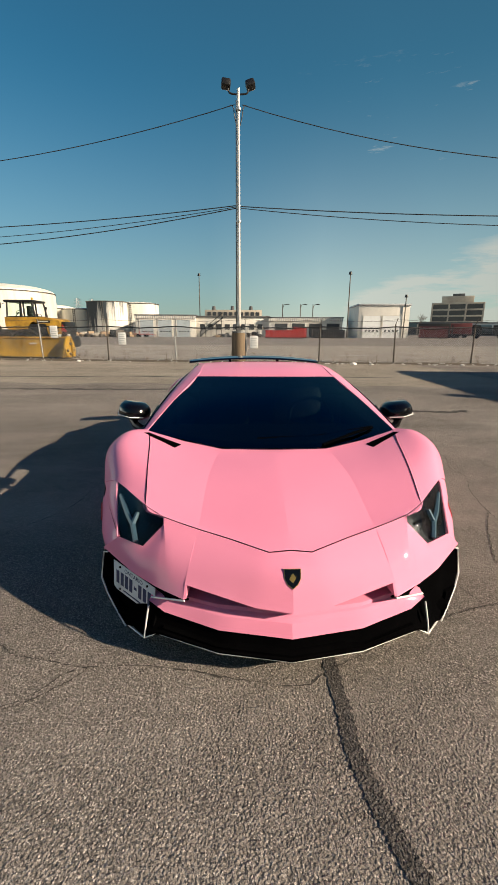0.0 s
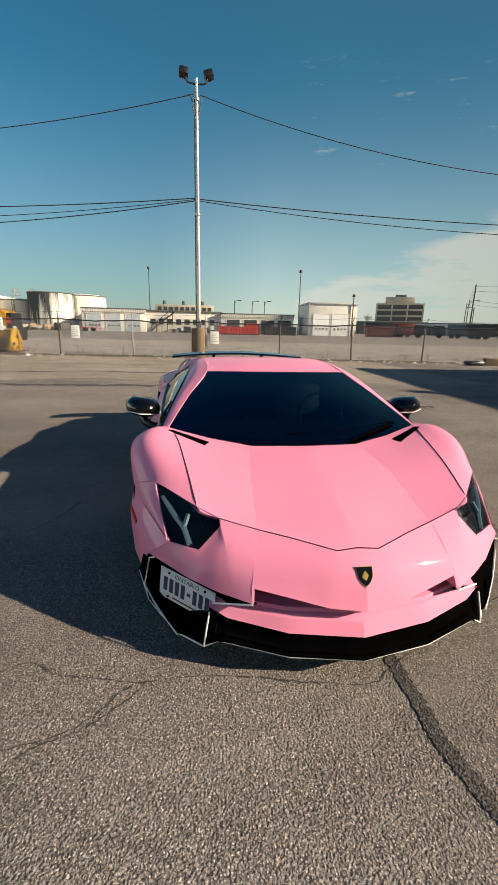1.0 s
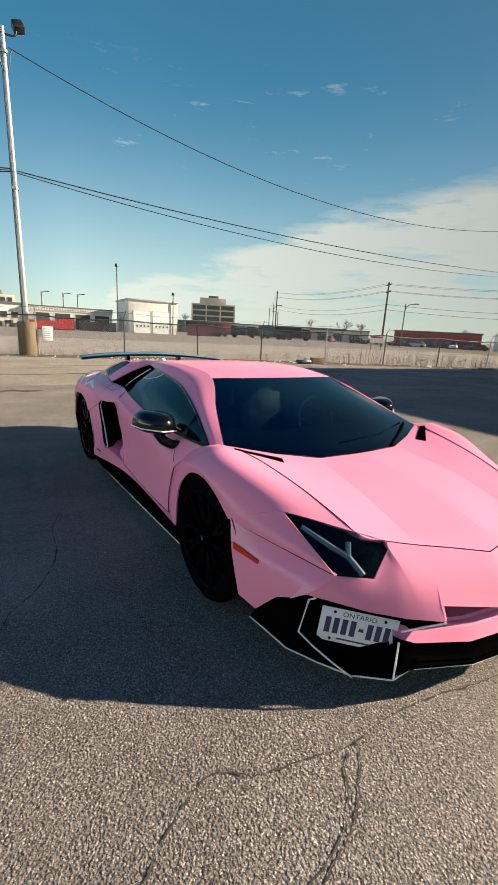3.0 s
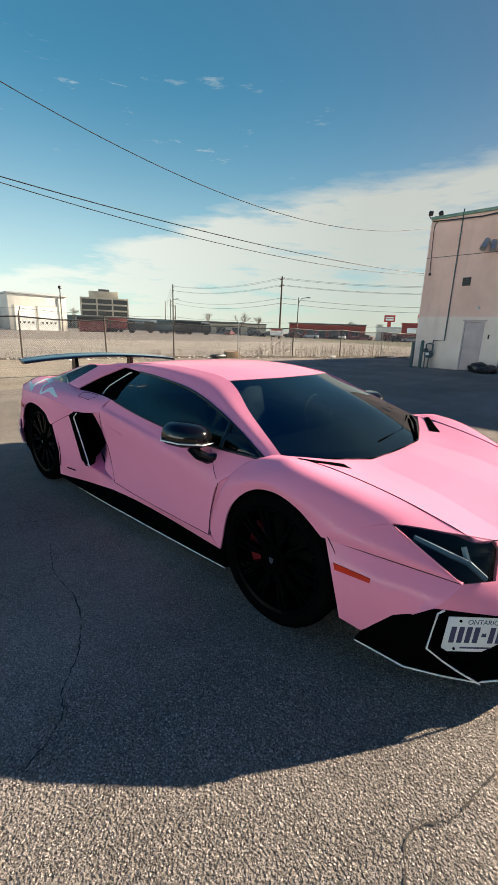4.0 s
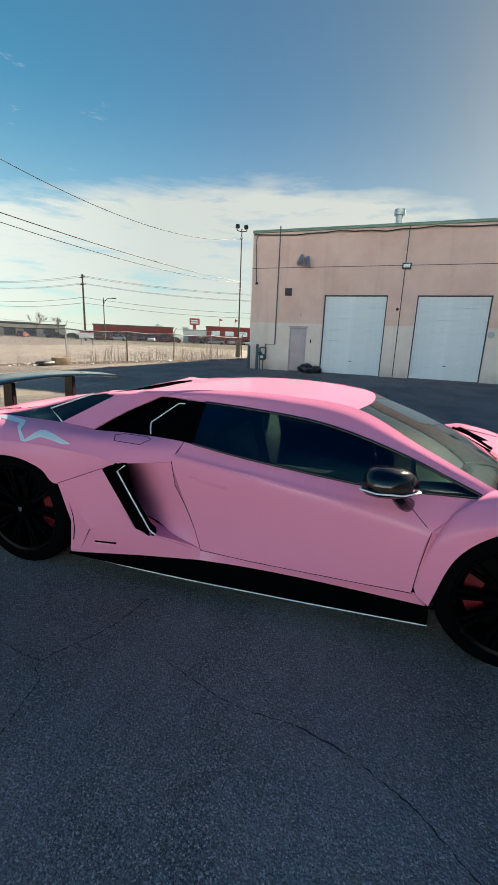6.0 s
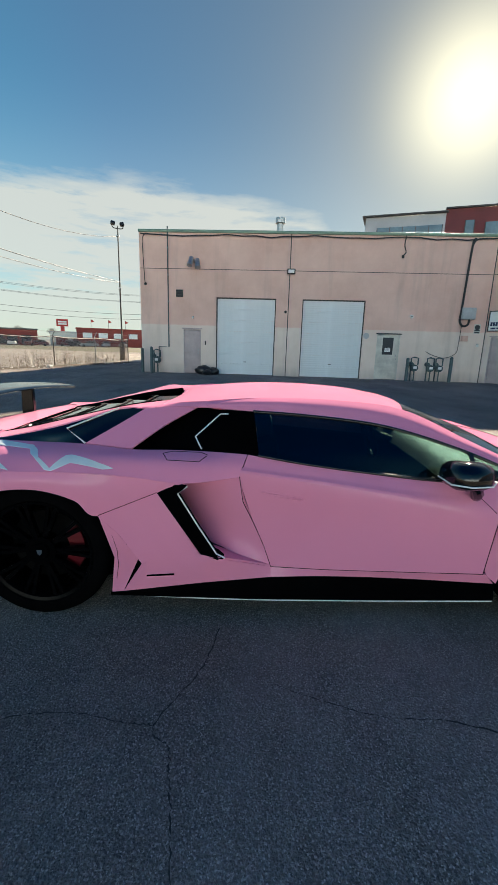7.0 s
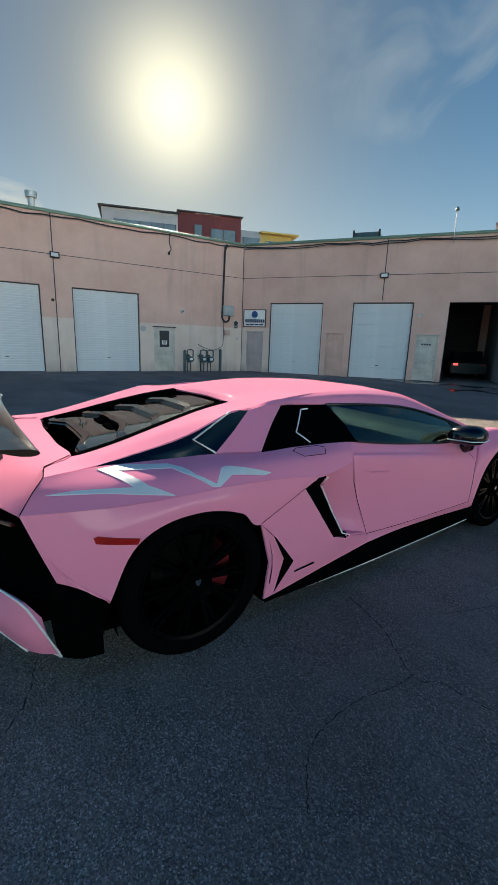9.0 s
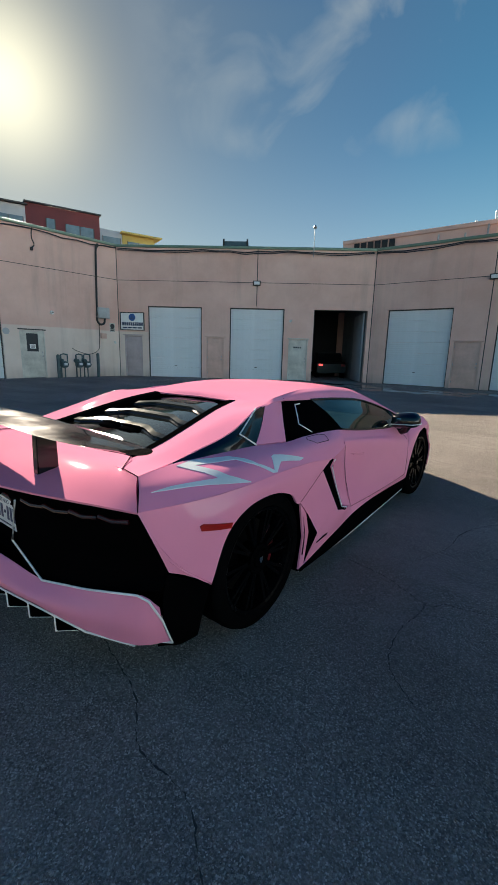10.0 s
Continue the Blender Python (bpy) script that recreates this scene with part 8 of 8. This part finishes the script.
# wipers and cowl
part("cowl", sheet(loft([[(0.0, -1.492, 0.722), (0.32, -1.48, 0.726), (0.60, -1.37, 0.757), (0.81, -1.265, 0.778)], [(0.0, -1.43, 0.748), (0.30, -1.42, 0.750), (0.56, -1.32, 0.774), (0.77, -1.22, 0.795)]], 17, 3), 1, 0.004), M["satin_black"], car)
part("cowl", sheet(loft([[(0.0, -1.492, 0.722), (0.32, -1.48, 0.726), (0.60, -1.37, 0.757), (0.81, -1.265, 0.778)], [(0.0, -1.43, 0.748), (0.30, -1.42, 0.750), (0.56, -1.32, 0.774), (0.77, -1.22, 0.795)]], 17, 3), -1, 0.004), M["satin_black"], car)
wip = part("wiper", pipe(bmesh.new(), [(0.30, -1.47, 0.752), (0.52, -1.36, 0.800), (0.66, -1.27, 0.815)], 0.010), M["satin_black"], car, "black wiper arm")
part("wiper_blade", pipe(bmesh.new(), [(-0.10, -1.40, 0.775), (0.30, -1.365, 0.785), (0.66, -1.24, 0.812)], 0.007), M["satin_black"], wip)

# under the skin
part("underbody", boxed((-0.80, -2.20, 0.105), (0.80, 1.75, 0.16), 0.02), M["satin_black"], car, "flat black underfloor")
part("front_tub", boxed((-0.66, -2.12, 0.14), (0.66, -1.05, 0.56), 0.04), M["satin_black"], car)
part("rear_tub", boxed((-0.66, 0.62, 0.14), (0.66, 2.02, 0.72), 0.04), M["satin_black"], car)
both("inner_sill", [[(0.93, -0.98, 0.62), (0.86, 0.3, 0.72)], [(0.90, -0.98, 0.14), (0.88, 0.3, 0.14)]], "satin_black", nu=4, nv=4)
for yc, r, w0, w1 in ((-1.365, 0.372, 0.64, 0.985), (1.335, 0.392, 0.62, 1.020)):
    for side in (-1, 1):
        b = bmesh.new()
        prev = None
        for k in range(19):
            a = math.pi * (-0.08 + 1.16 * k / 18)
            p = (yc + math.cos(a) * r, 0.325 + math.sin(a) * r)
            pair = (b.verts.new((side * w0, *p)), b.verts.new((side * w1, *p)))
            if prev:
                b.faces.new((prev[0], prev[1], pair[1], pair[0]))
            prev = pair
        cap = [b.verts.new((side * w0, yc + math.cos(math.pi * (-0.08 + 1.16 * k / 18)) * r, 0.325 + math.sin(math.pi * (-0.08 + 1.16 * k / 18)) * r)) for k in range(19)]
        b.faces.new(cap)
        bmesh.ops.remove_doubles(b, verts=b.verts, dist=1e-5)
        part("arch_liner", b, M["satin_black"], car)

# cabin
part("dashboard", sheet(loft([[(-0.74, -1.24, 0.770), (0, -1.40, 0.740), (0.74, -1.24, 0.770)], [(-0.72, -1.0, 0.775), (0, -1.05, 0.775), (0.72, -1.0, 0.775)], [(-0.70, -0.80, 0.70), (0, -0.82, 0.70), (0.70, -0.80, 0.70)], [(-0.70, -0.78, 0.4), (0, -0.80, 0.4), (0.70, -0.78, 0.4)]], 17, 10), 1, 0.02), M["leather"], car, "low dark dashboard")
part("cabin_floor", boxed((-0.84, -1.05, 0.16), (0.84, 0.62, 0.22)), M["leather"], car)
part("rear_bulkhead", boxed((-0.58, 0.40, 0.20), (0.58, 0.46, 1.03), 0.03), M["leather"], car)
part("tunnel", boxed((-0.12, -0.95, 0.2), (0.12, 0.40, 0.52), 0.05), M["leather"], car)
for x in (-0.36, 0.36):
    seat = part("seat", boxed((x - 0.25, -0.50, 0.22), (x + 0.25, 0.05, 0.40), 0.06), M["leather"], car, "dark leather bucket seat")
    part("backrest", boxed((x - 0.25, 0.02, 0.36), (x + 0.25, 0.16, 0.90), 0.06, Matrix.Translation((0, 0.09, 0.4)) @ Matrix.Rotation(radians(-14), 4, "X") @ Matrix.Translation((0, -0.09, -0.4))), M["leather"], seat)
    part("headrest", boxed((x - 0.13, 0.16, 0.86), (x + 0.13, 0.27, 0.99), 0.04), M["leather"], seat)
b = bmesh.new()
ringp = [(0.36 + 0.175 * math.cos(a), -0.66 + 0.05 * math.sin(a), 0.74 + 0.17 * math.sin(a)) for a in [k * math.tau / 28 for k in range(29)]]
pipe(b, ringp, 0.016)
rod(b, (0.36, -0.68, 0.74), (0.36, -0.86, 0.68), 0.05, 0.05)
box(b, (0.20, -0.672, 0.72), (0.52, -0.652, 0.76), 0.01)
part("steering_wheel", b, M["leather"], car)
part("rear_view_mirror", boxed((-0.12, -0.70, 0.985), (0.12, -0.67, 1.035), 0.015), M["gloss_black"], car)


# wheels
def wheel(side, yc, w_out, r_tyre, width, r_rim, group):
    at = Matrix.Translation((side * w_out, yc, r_tyre - 0.004)) @ Matrix.Rotation(radians(180 if side < 0 else 0), 4, "Z")
    b = bmesh.new()
    lathe(b, [(-0.02, r_rim - 0.004), (0.0, r_rim + 0.010), (0.0, r_tyre - 0.030), (-0.012, r_tyre - 0.010), (-0.035, r_tyre), (-width + 0.035, r_tyre), (-width + 0.010, r_tyre - 0.012), (-width, r_tyre - 0.03), (-width, r_rim)])
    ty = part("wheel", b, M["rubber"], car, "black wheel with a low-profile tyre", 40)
    ty.matrix_basis = at
    for k in range(4):
        b = bmesh.new()
        x = -0.05 - k * (width - 0.1) / 3
        lathe(b, [(x - 0.004, r_tyre - 0.004), (x - 0.004, r_tyre + 0.0015), (x + 0.004, r_tyre + 0.0015), (x + 0.004, r_tyre - 0.004)], 40)
        part("tread_rib", b, M["satin_black"], ty)
    b = bmesh.new()
    lathe(b, [(-0.018, r_rim + 0.006), (-0.006, r_rim + 0.002), (-0.012, r_rim - 0.014), (-0.040, r_rim - 0.022), (-width + 0.03, r_rim - 0.035), (-width, r_rim)])
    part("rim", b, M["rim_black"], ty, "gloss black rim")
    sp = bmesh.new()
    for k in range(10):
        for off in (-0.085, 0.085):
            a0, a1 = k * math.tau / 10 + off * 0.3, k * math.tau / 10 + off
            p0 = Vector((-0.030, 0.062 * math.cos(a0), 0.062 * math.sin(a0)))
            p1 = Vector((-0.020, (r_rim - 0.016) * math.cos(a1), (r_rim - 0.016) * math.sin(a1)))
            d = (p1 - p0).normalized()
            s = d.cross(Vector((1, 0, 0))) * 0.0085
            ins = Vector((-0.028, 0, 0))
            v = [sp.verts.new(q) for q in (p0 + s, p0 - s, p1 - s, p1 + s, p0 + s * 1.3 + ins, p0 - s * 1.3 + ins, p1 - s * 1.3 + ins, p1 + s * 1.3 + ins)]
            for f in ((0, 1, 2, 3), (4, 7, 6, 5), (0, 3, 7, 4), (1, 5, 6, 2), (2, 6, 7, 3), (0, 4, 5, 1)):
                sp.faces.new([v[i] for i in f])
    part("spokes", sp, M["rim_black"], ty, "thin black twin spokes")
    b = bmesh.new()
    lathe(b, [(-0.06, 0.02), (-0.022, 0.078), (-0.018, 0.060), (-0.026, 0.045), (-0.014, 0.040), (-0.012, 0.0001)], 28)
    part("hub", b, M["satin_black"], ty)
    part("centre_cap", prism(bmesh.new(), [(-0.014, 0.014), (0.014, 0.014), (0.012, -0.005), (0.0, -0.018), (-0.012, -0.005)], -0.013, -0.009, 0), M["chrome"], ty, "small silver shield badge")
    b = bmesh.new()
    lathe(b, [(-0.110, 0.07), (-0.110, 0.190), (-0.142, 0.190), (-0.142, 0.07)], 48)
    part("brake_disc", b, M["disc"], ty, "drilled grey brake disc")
    prof = []
    for k in range(10):
        a = radians(-38 + 76 * k / 9)
        prof.append((0.205 * math.cos(a), 0.205 * math.sin(a)))
    for k in range(10):
        a = radians(38 - 76 * k / 9)
        prof.append((0.125 * math.cos(a), 0.125 * math.sin(a)))
    sign = 1 if (yc < 0) else -1
    part("caliper", prism(bmesh.new(), [(sign * side * u, v) for u, v in prof], -0.150, -0.082, 0), M["caliper"], ty, "red brake caliper")
    return ty


for side in (-1, 1):
    wheel(side, -1.352, 0.992, 0.336, 0.26, 0.262, "front")
    wheel(side, 1.350, 1.016, 0.357, 0.35, 0.272, "rear")

# ---- markings laid on the panels ----
bpy.context.view_layer.update()


def lay(name, outline, onto, material, axis="x", side=-1, lift=0.0025, cuts=3, parent=None, label="", start=None):
    """A thin marking that follows the panels: outline in (y, z) from the side, or (w, y) from above."""
    b = bmesh.new()
    for u, v in outline:
        b.verts.new((u, v, 0))
    b.verts.ensure_lookup_table()
    face = b.faces.new(b.verts[:])
    bmesh.ops.triangulate(b, faces=[face])
    bmesh.ops.subdivide_edges(b, edges=b.edges[:], cuts=cuts, use_grid_fill=True)
    top_ = []
    for v in b.verts:
        u, q = v.co.x, v.co.y
        if axis == "x":
            o, d = Vector((side * 2.0, u, q)), Vector((-side, 0, 0))
        elif axis == "z":
            o, d = Vector((side * u, q, 2.0)), Vector((0, 0, -1))
        else:
            o, d = Vector((side * u, -4.0, q)), Vector((0, 1, 0))
        best = None
        for ob in onto:
            ok, place, nn, _ = ob.ray_cast(o, d)
            if ok and (best is None or (place - o).length < (best[0] - o).length):
                best = (place, nn if nn.dot(d) < 0 else -nn)
        v.co = best[0] + best[1] * lift if best else o + d * ((1.0 if axis == "x" else 1.25) )
    geo = bmesh.ops.extrude_face_region(b, geom=b.faces[:])
    back = Vector((-side * -0.004, 0, 0)) if axis == "x" else Vector((0, 0, -0.004)) if axis == "z" else Vector((0, 0.004, 0))
    for v in [g for g in geo["geom"] if isinstance(g, bmesh.types.BMVert)]:
        v.co += back * (1 if axis != "x" else -1 * -1)
    return part(name, b, M[material], parent or car, label, 40)


SIDE = {-1: [o for o in car.children if o.type == "MESH" and o.name.split(".")[0] in ("rear_fender", "rear_haunch", "bumper_cheek", "front_fender", "rear_corner", "fender_lamp_edge")], 1: None}
SIDE[1] = SIDE[-1]
TOP = [hood, *fenders]
# the zigzag in plan, as (half-width, y)
DECAL = [
    [(0.869, 1.918), (0.885, 1.829), (0.947, 1.608), (0.979, 1.597), (0.900, 1.830)],
    [(0.780, 1.708), (0.817, 1.633), (0.957, 1.550), (1.014, 1.461), (0.979, 1.597), (0.947, 1.608)],
    [(0.780, 1.708), (0.774, 1.605), (0.834, 1.420), (0.879, 1.418), (0.817, 1.633)],
    [(0.834, 1.420), (0.892, 1.371), (0.956, 1.338), (0.968, 1.345), (0.931, 1.388), (0.879, 1.418)],
    [(0.956, 1.338), (1.006, 1.262), (1.016, 1.252), (1.012, 1.285), (0.968, 1.345)],
    [(1.006, 1.262), (0.943, 1.205), (0.937, 1.177), (0.980, 1.170), (0.985, 1.182), (1.016, 1.252)],
    [(0.937, 1.177), (0.974, 1.038), (0.990, 0.959), (0.996, 1.006), (0.980, 1.170)],
]
for side in (-1, 1):
    for strip in DECAL:
        lay("decal", strip, SIDE[side], "decal", "z", side, 0.0025, 2, label="silver-blue zigzag decal")
    lay("side_marker", [(-1.690, 0.478), (-1.835, 0.452), (-1.835, 0.436), (-1.700, 0.452)], SIDE[side], "marker_orange", side=side, label="orange side marker")
    lay("side_marker", [(1.620, 0.650), (1.770, 0.682), (1.786, 0.676), (1.780, 0.655), (1.630, 0.628)], SIDE[side], "marker_red", side=side, label="red side marker")
    lay("hood_slot", [(0.812, -1.348), (0.786, -1.322), (0.570, -1.452), (0.600, -1.512)], TOP, "satin_black", "z", side, label="black bonnet slot")
    lay("side_script", [(0.66, 0.268), (0.80, 0.256), (0.80, 0.248), (0.66, 0.258)], [o for o in car.children if o.name.startswith("quarter_lower")], "satin_black", side=side, label="small black scrawl")

# shut lines
GAPS = [
    [KINK, (0.999, -0.935, 0.450), DLOW],
    [DRT, DRK, (0.952, 0.320, 0.640), DRM, (0.943, 0.205, 0.395), DRB],
    [DLOW, (0.992, -0.500, 0.299), (0.972, -0.120, 0.287), DRB],
    [SEAM, (0.900, -1.860, 0.530), HO],
    [(0.0, -2.339, 0.533), (0.09, -2.346, 0.528), (0.26, -2.267, 0.551), (0.40, -2.213, 0.571), (0.48, -2.183, 0.585), HI],
    [(1.006, 0.743, 0.695), (1.030, 1.030, 0.575)],
    [FT, (0.845, 1.960, 0.832), FB],
    [(0.530, 1.765, 0.882), (0.640, 1.888, 0.872), FT],
]
for pts in GAPS:
    stripe("shut_line", [(w + 0.0005, y, z + 0.0005) for w, y, z in pts], 0.0018, "satin_black")


def drawn_on(name, pts, onto, axis, r, material, lift=0.003):
    """A thin line that follows the panels: points in (y, z) from the side or (w, y) from above."""
    for side in (-1, 1):
        line = []
        for a, c in zip(pts, pts[1:]):
            for k in range(6):
                u, v = a[0] + (c[0] - a[0]) * k / 6, a[1] + (c[1] - a[1]) * k / 6
                o, d = (Vector((side * 2, u, v)), Vector((-side, 0, 0))) if axis == "x" else (Vector((side * u, v, 2)), Vector((0, 0, -1)))
                hits = [(place - o).length for ob in onto for ok, place, _, _ in (ob.ray_cast(o, d),) if ok]
                if hits:
                    line.append(o + d * (min(hits) - lift))
        part(name, pipe(bmesh.new(), line, r, 6), M[material], car, "", 60)


drawn_on("shut_line", [(-0.800, 0.757), (-0.885, 0.690), (-0.962, 0.618)], doors, "x", 0.0018, "satin_black", 0.0)
drawn_on("shut_line", [(HK[0] + 0.002, HK[1]), (0.702, -1.800), (0.747, -1.500), (0.790, -1.318)], TOP, "z", 0.0024, "satin_black", 0.001)
drawn_on("fuel_flap", [(0.880, 0.505), (0.855, 0.545), (0.852, 0.690), (0.880, 0.735), (0.936, 0.705), (0.932, 0.545), (0.880, 0.505)], quarter, "z", 0.0022, "satin_black", 0.0)
drawn_on("pinstripe", [(0.420, 1.034), (0.465, 1.030), (0.590, 0.922), (0.550, 0.876), (0.545, 0.874)], scoops, "x", 0.0042, "pin_white")
drawn_on("door_handle", [(0.235, 0.700), (0.02, 0.672), (0.02, 0.662), (0.225, 0.688)], doors, "x", 0.004, "pink", 0.0)

# badge
bd = bmesh.new()
shield = [(-0.044, 0.045), (0.044, 0.045), (0.042, -0.005), (0.026, -0.035), (0.0, -0.056), (-0.026, -0.035), (-0.042, -0.005)]
shield = [(x * 0.8, y * 0.8) for x, y in shield]
prism(bd, shield, 0.0, 0.006)
badge = part("badge", bd, M["gold"], car, "gold-edged black shield badge")
badge.matrix_basis = Matrix.Translation((0, -2.4275, 0.4585)) @ Matrix.Rotation(radians(55), 4, "X")
bd = bmesh.new()
prism(bd, [(x * 0.92, y * 0.92) for x, y in shield], 0.006, 0.0075)
part("field", bd, M["gloss_black"], badge)
bd = bmesh.new()
prism(bd, [(-0.014, -0.008), (0.0, -0.020), (0.008, -0.010), (0.015, 0.004), (0.006, 0.010), (0.002, 0.018), (-0.010, 0.008)], 0.0075, 0.0105)
part("relief", bd, M["gold"], badge)


def number_plate(at, name_):
    p = part("number_plate", boxed((-0.1525, -0.0015, -0.0765), (0.1525, 0.0015, 0.0765), 0.001), M["plate_white"], car, "white number plate with blue lettering")
    p.matrix_basis = at
    cu = bpy.data.curves.new("plate_text", "FONT")
    cu.body, cu.size, cu.align_x, cu.extrude = "ONTARIO", 0.030, "CENTER", 0.0003
    tmp = new("plate_text", cu)
    dg = bpy.context.evaluated_depsgraph_get()
    me_ = bpy.data.meshes.new_from_object(tmp.evaluated_get(dg))
    bpy.data.objects.remove(tmp)
    me_.materials.clear()
    me_.materials.append(M["plate_blue"])
    tx = new("lettering", me_)
    tx.parent = p
    tx.matrix_basis = Matrix.Translation((0, -0.0022, 0.046)) @ Matrix.Rotation(radians(90), 4, "X")
    for k in range(8):
        if k == 4:
            continue
        x = -0.130 + k * 0.0335
        part("bar", boxed((x, -0.0028, -0.036), (x + 0.022, -0.0016, 0.034)), M["plate_blue"], p)
    part("emblem", prism(bmesh.new(), [(0.004, -0.008), (0.026, -0.008), (0.022, 0.010), (0.015, 0.004), (0.008, 0.010)], -0.0028, -0.0016, 1), M["plate_blue"], p)
    part("bar", boxed((-0.075, -0.0024, -0.062), (0.075, -0.0016, -0.055)), M["plate_blue"], p)
    for x in (-0.10, 0.10):
        for z in (-0.062, 0.060):
            part("bolt", rod(bmesh.new(), (x, -0.001, z), (x, -0.006, z), 0.006, 0.005, 10), M["satin_black"], p)
    return p


ax = Vector((0.241, -0.200, -0.030)).normalized()
up_p = Vector((-0.10, 0.12, 1.0))
up_p = (up_p - ax * up_p.dot(ax)).normalized()
out_p = ax.cross(up_p)
mid_p = Vector((-0.815, -2.092, 0.358)) + ax * 0.1565 - up_p * 0.0765 + out_p * 0.012
number_plate(Matrix((( ax.x, -out_p.x, up_p.x, mid_p.x), (ax.y, -out_p.y, up_p.y, mid_p.y), (ax.z, -out_p.z, up_p.z, mid_p.z), (0, 0, 0, 1))), "front")
number_plate(Matrix.Translation((0, 2.132, 0.583)) @ Matrix.Rotation(radians(180), 4, "Z"), "rear")
part("plate_bracket", boxed((-0.10, 2.04, 0.53), (0.10, 2.128, 0.63)), M["satin_black"], car)
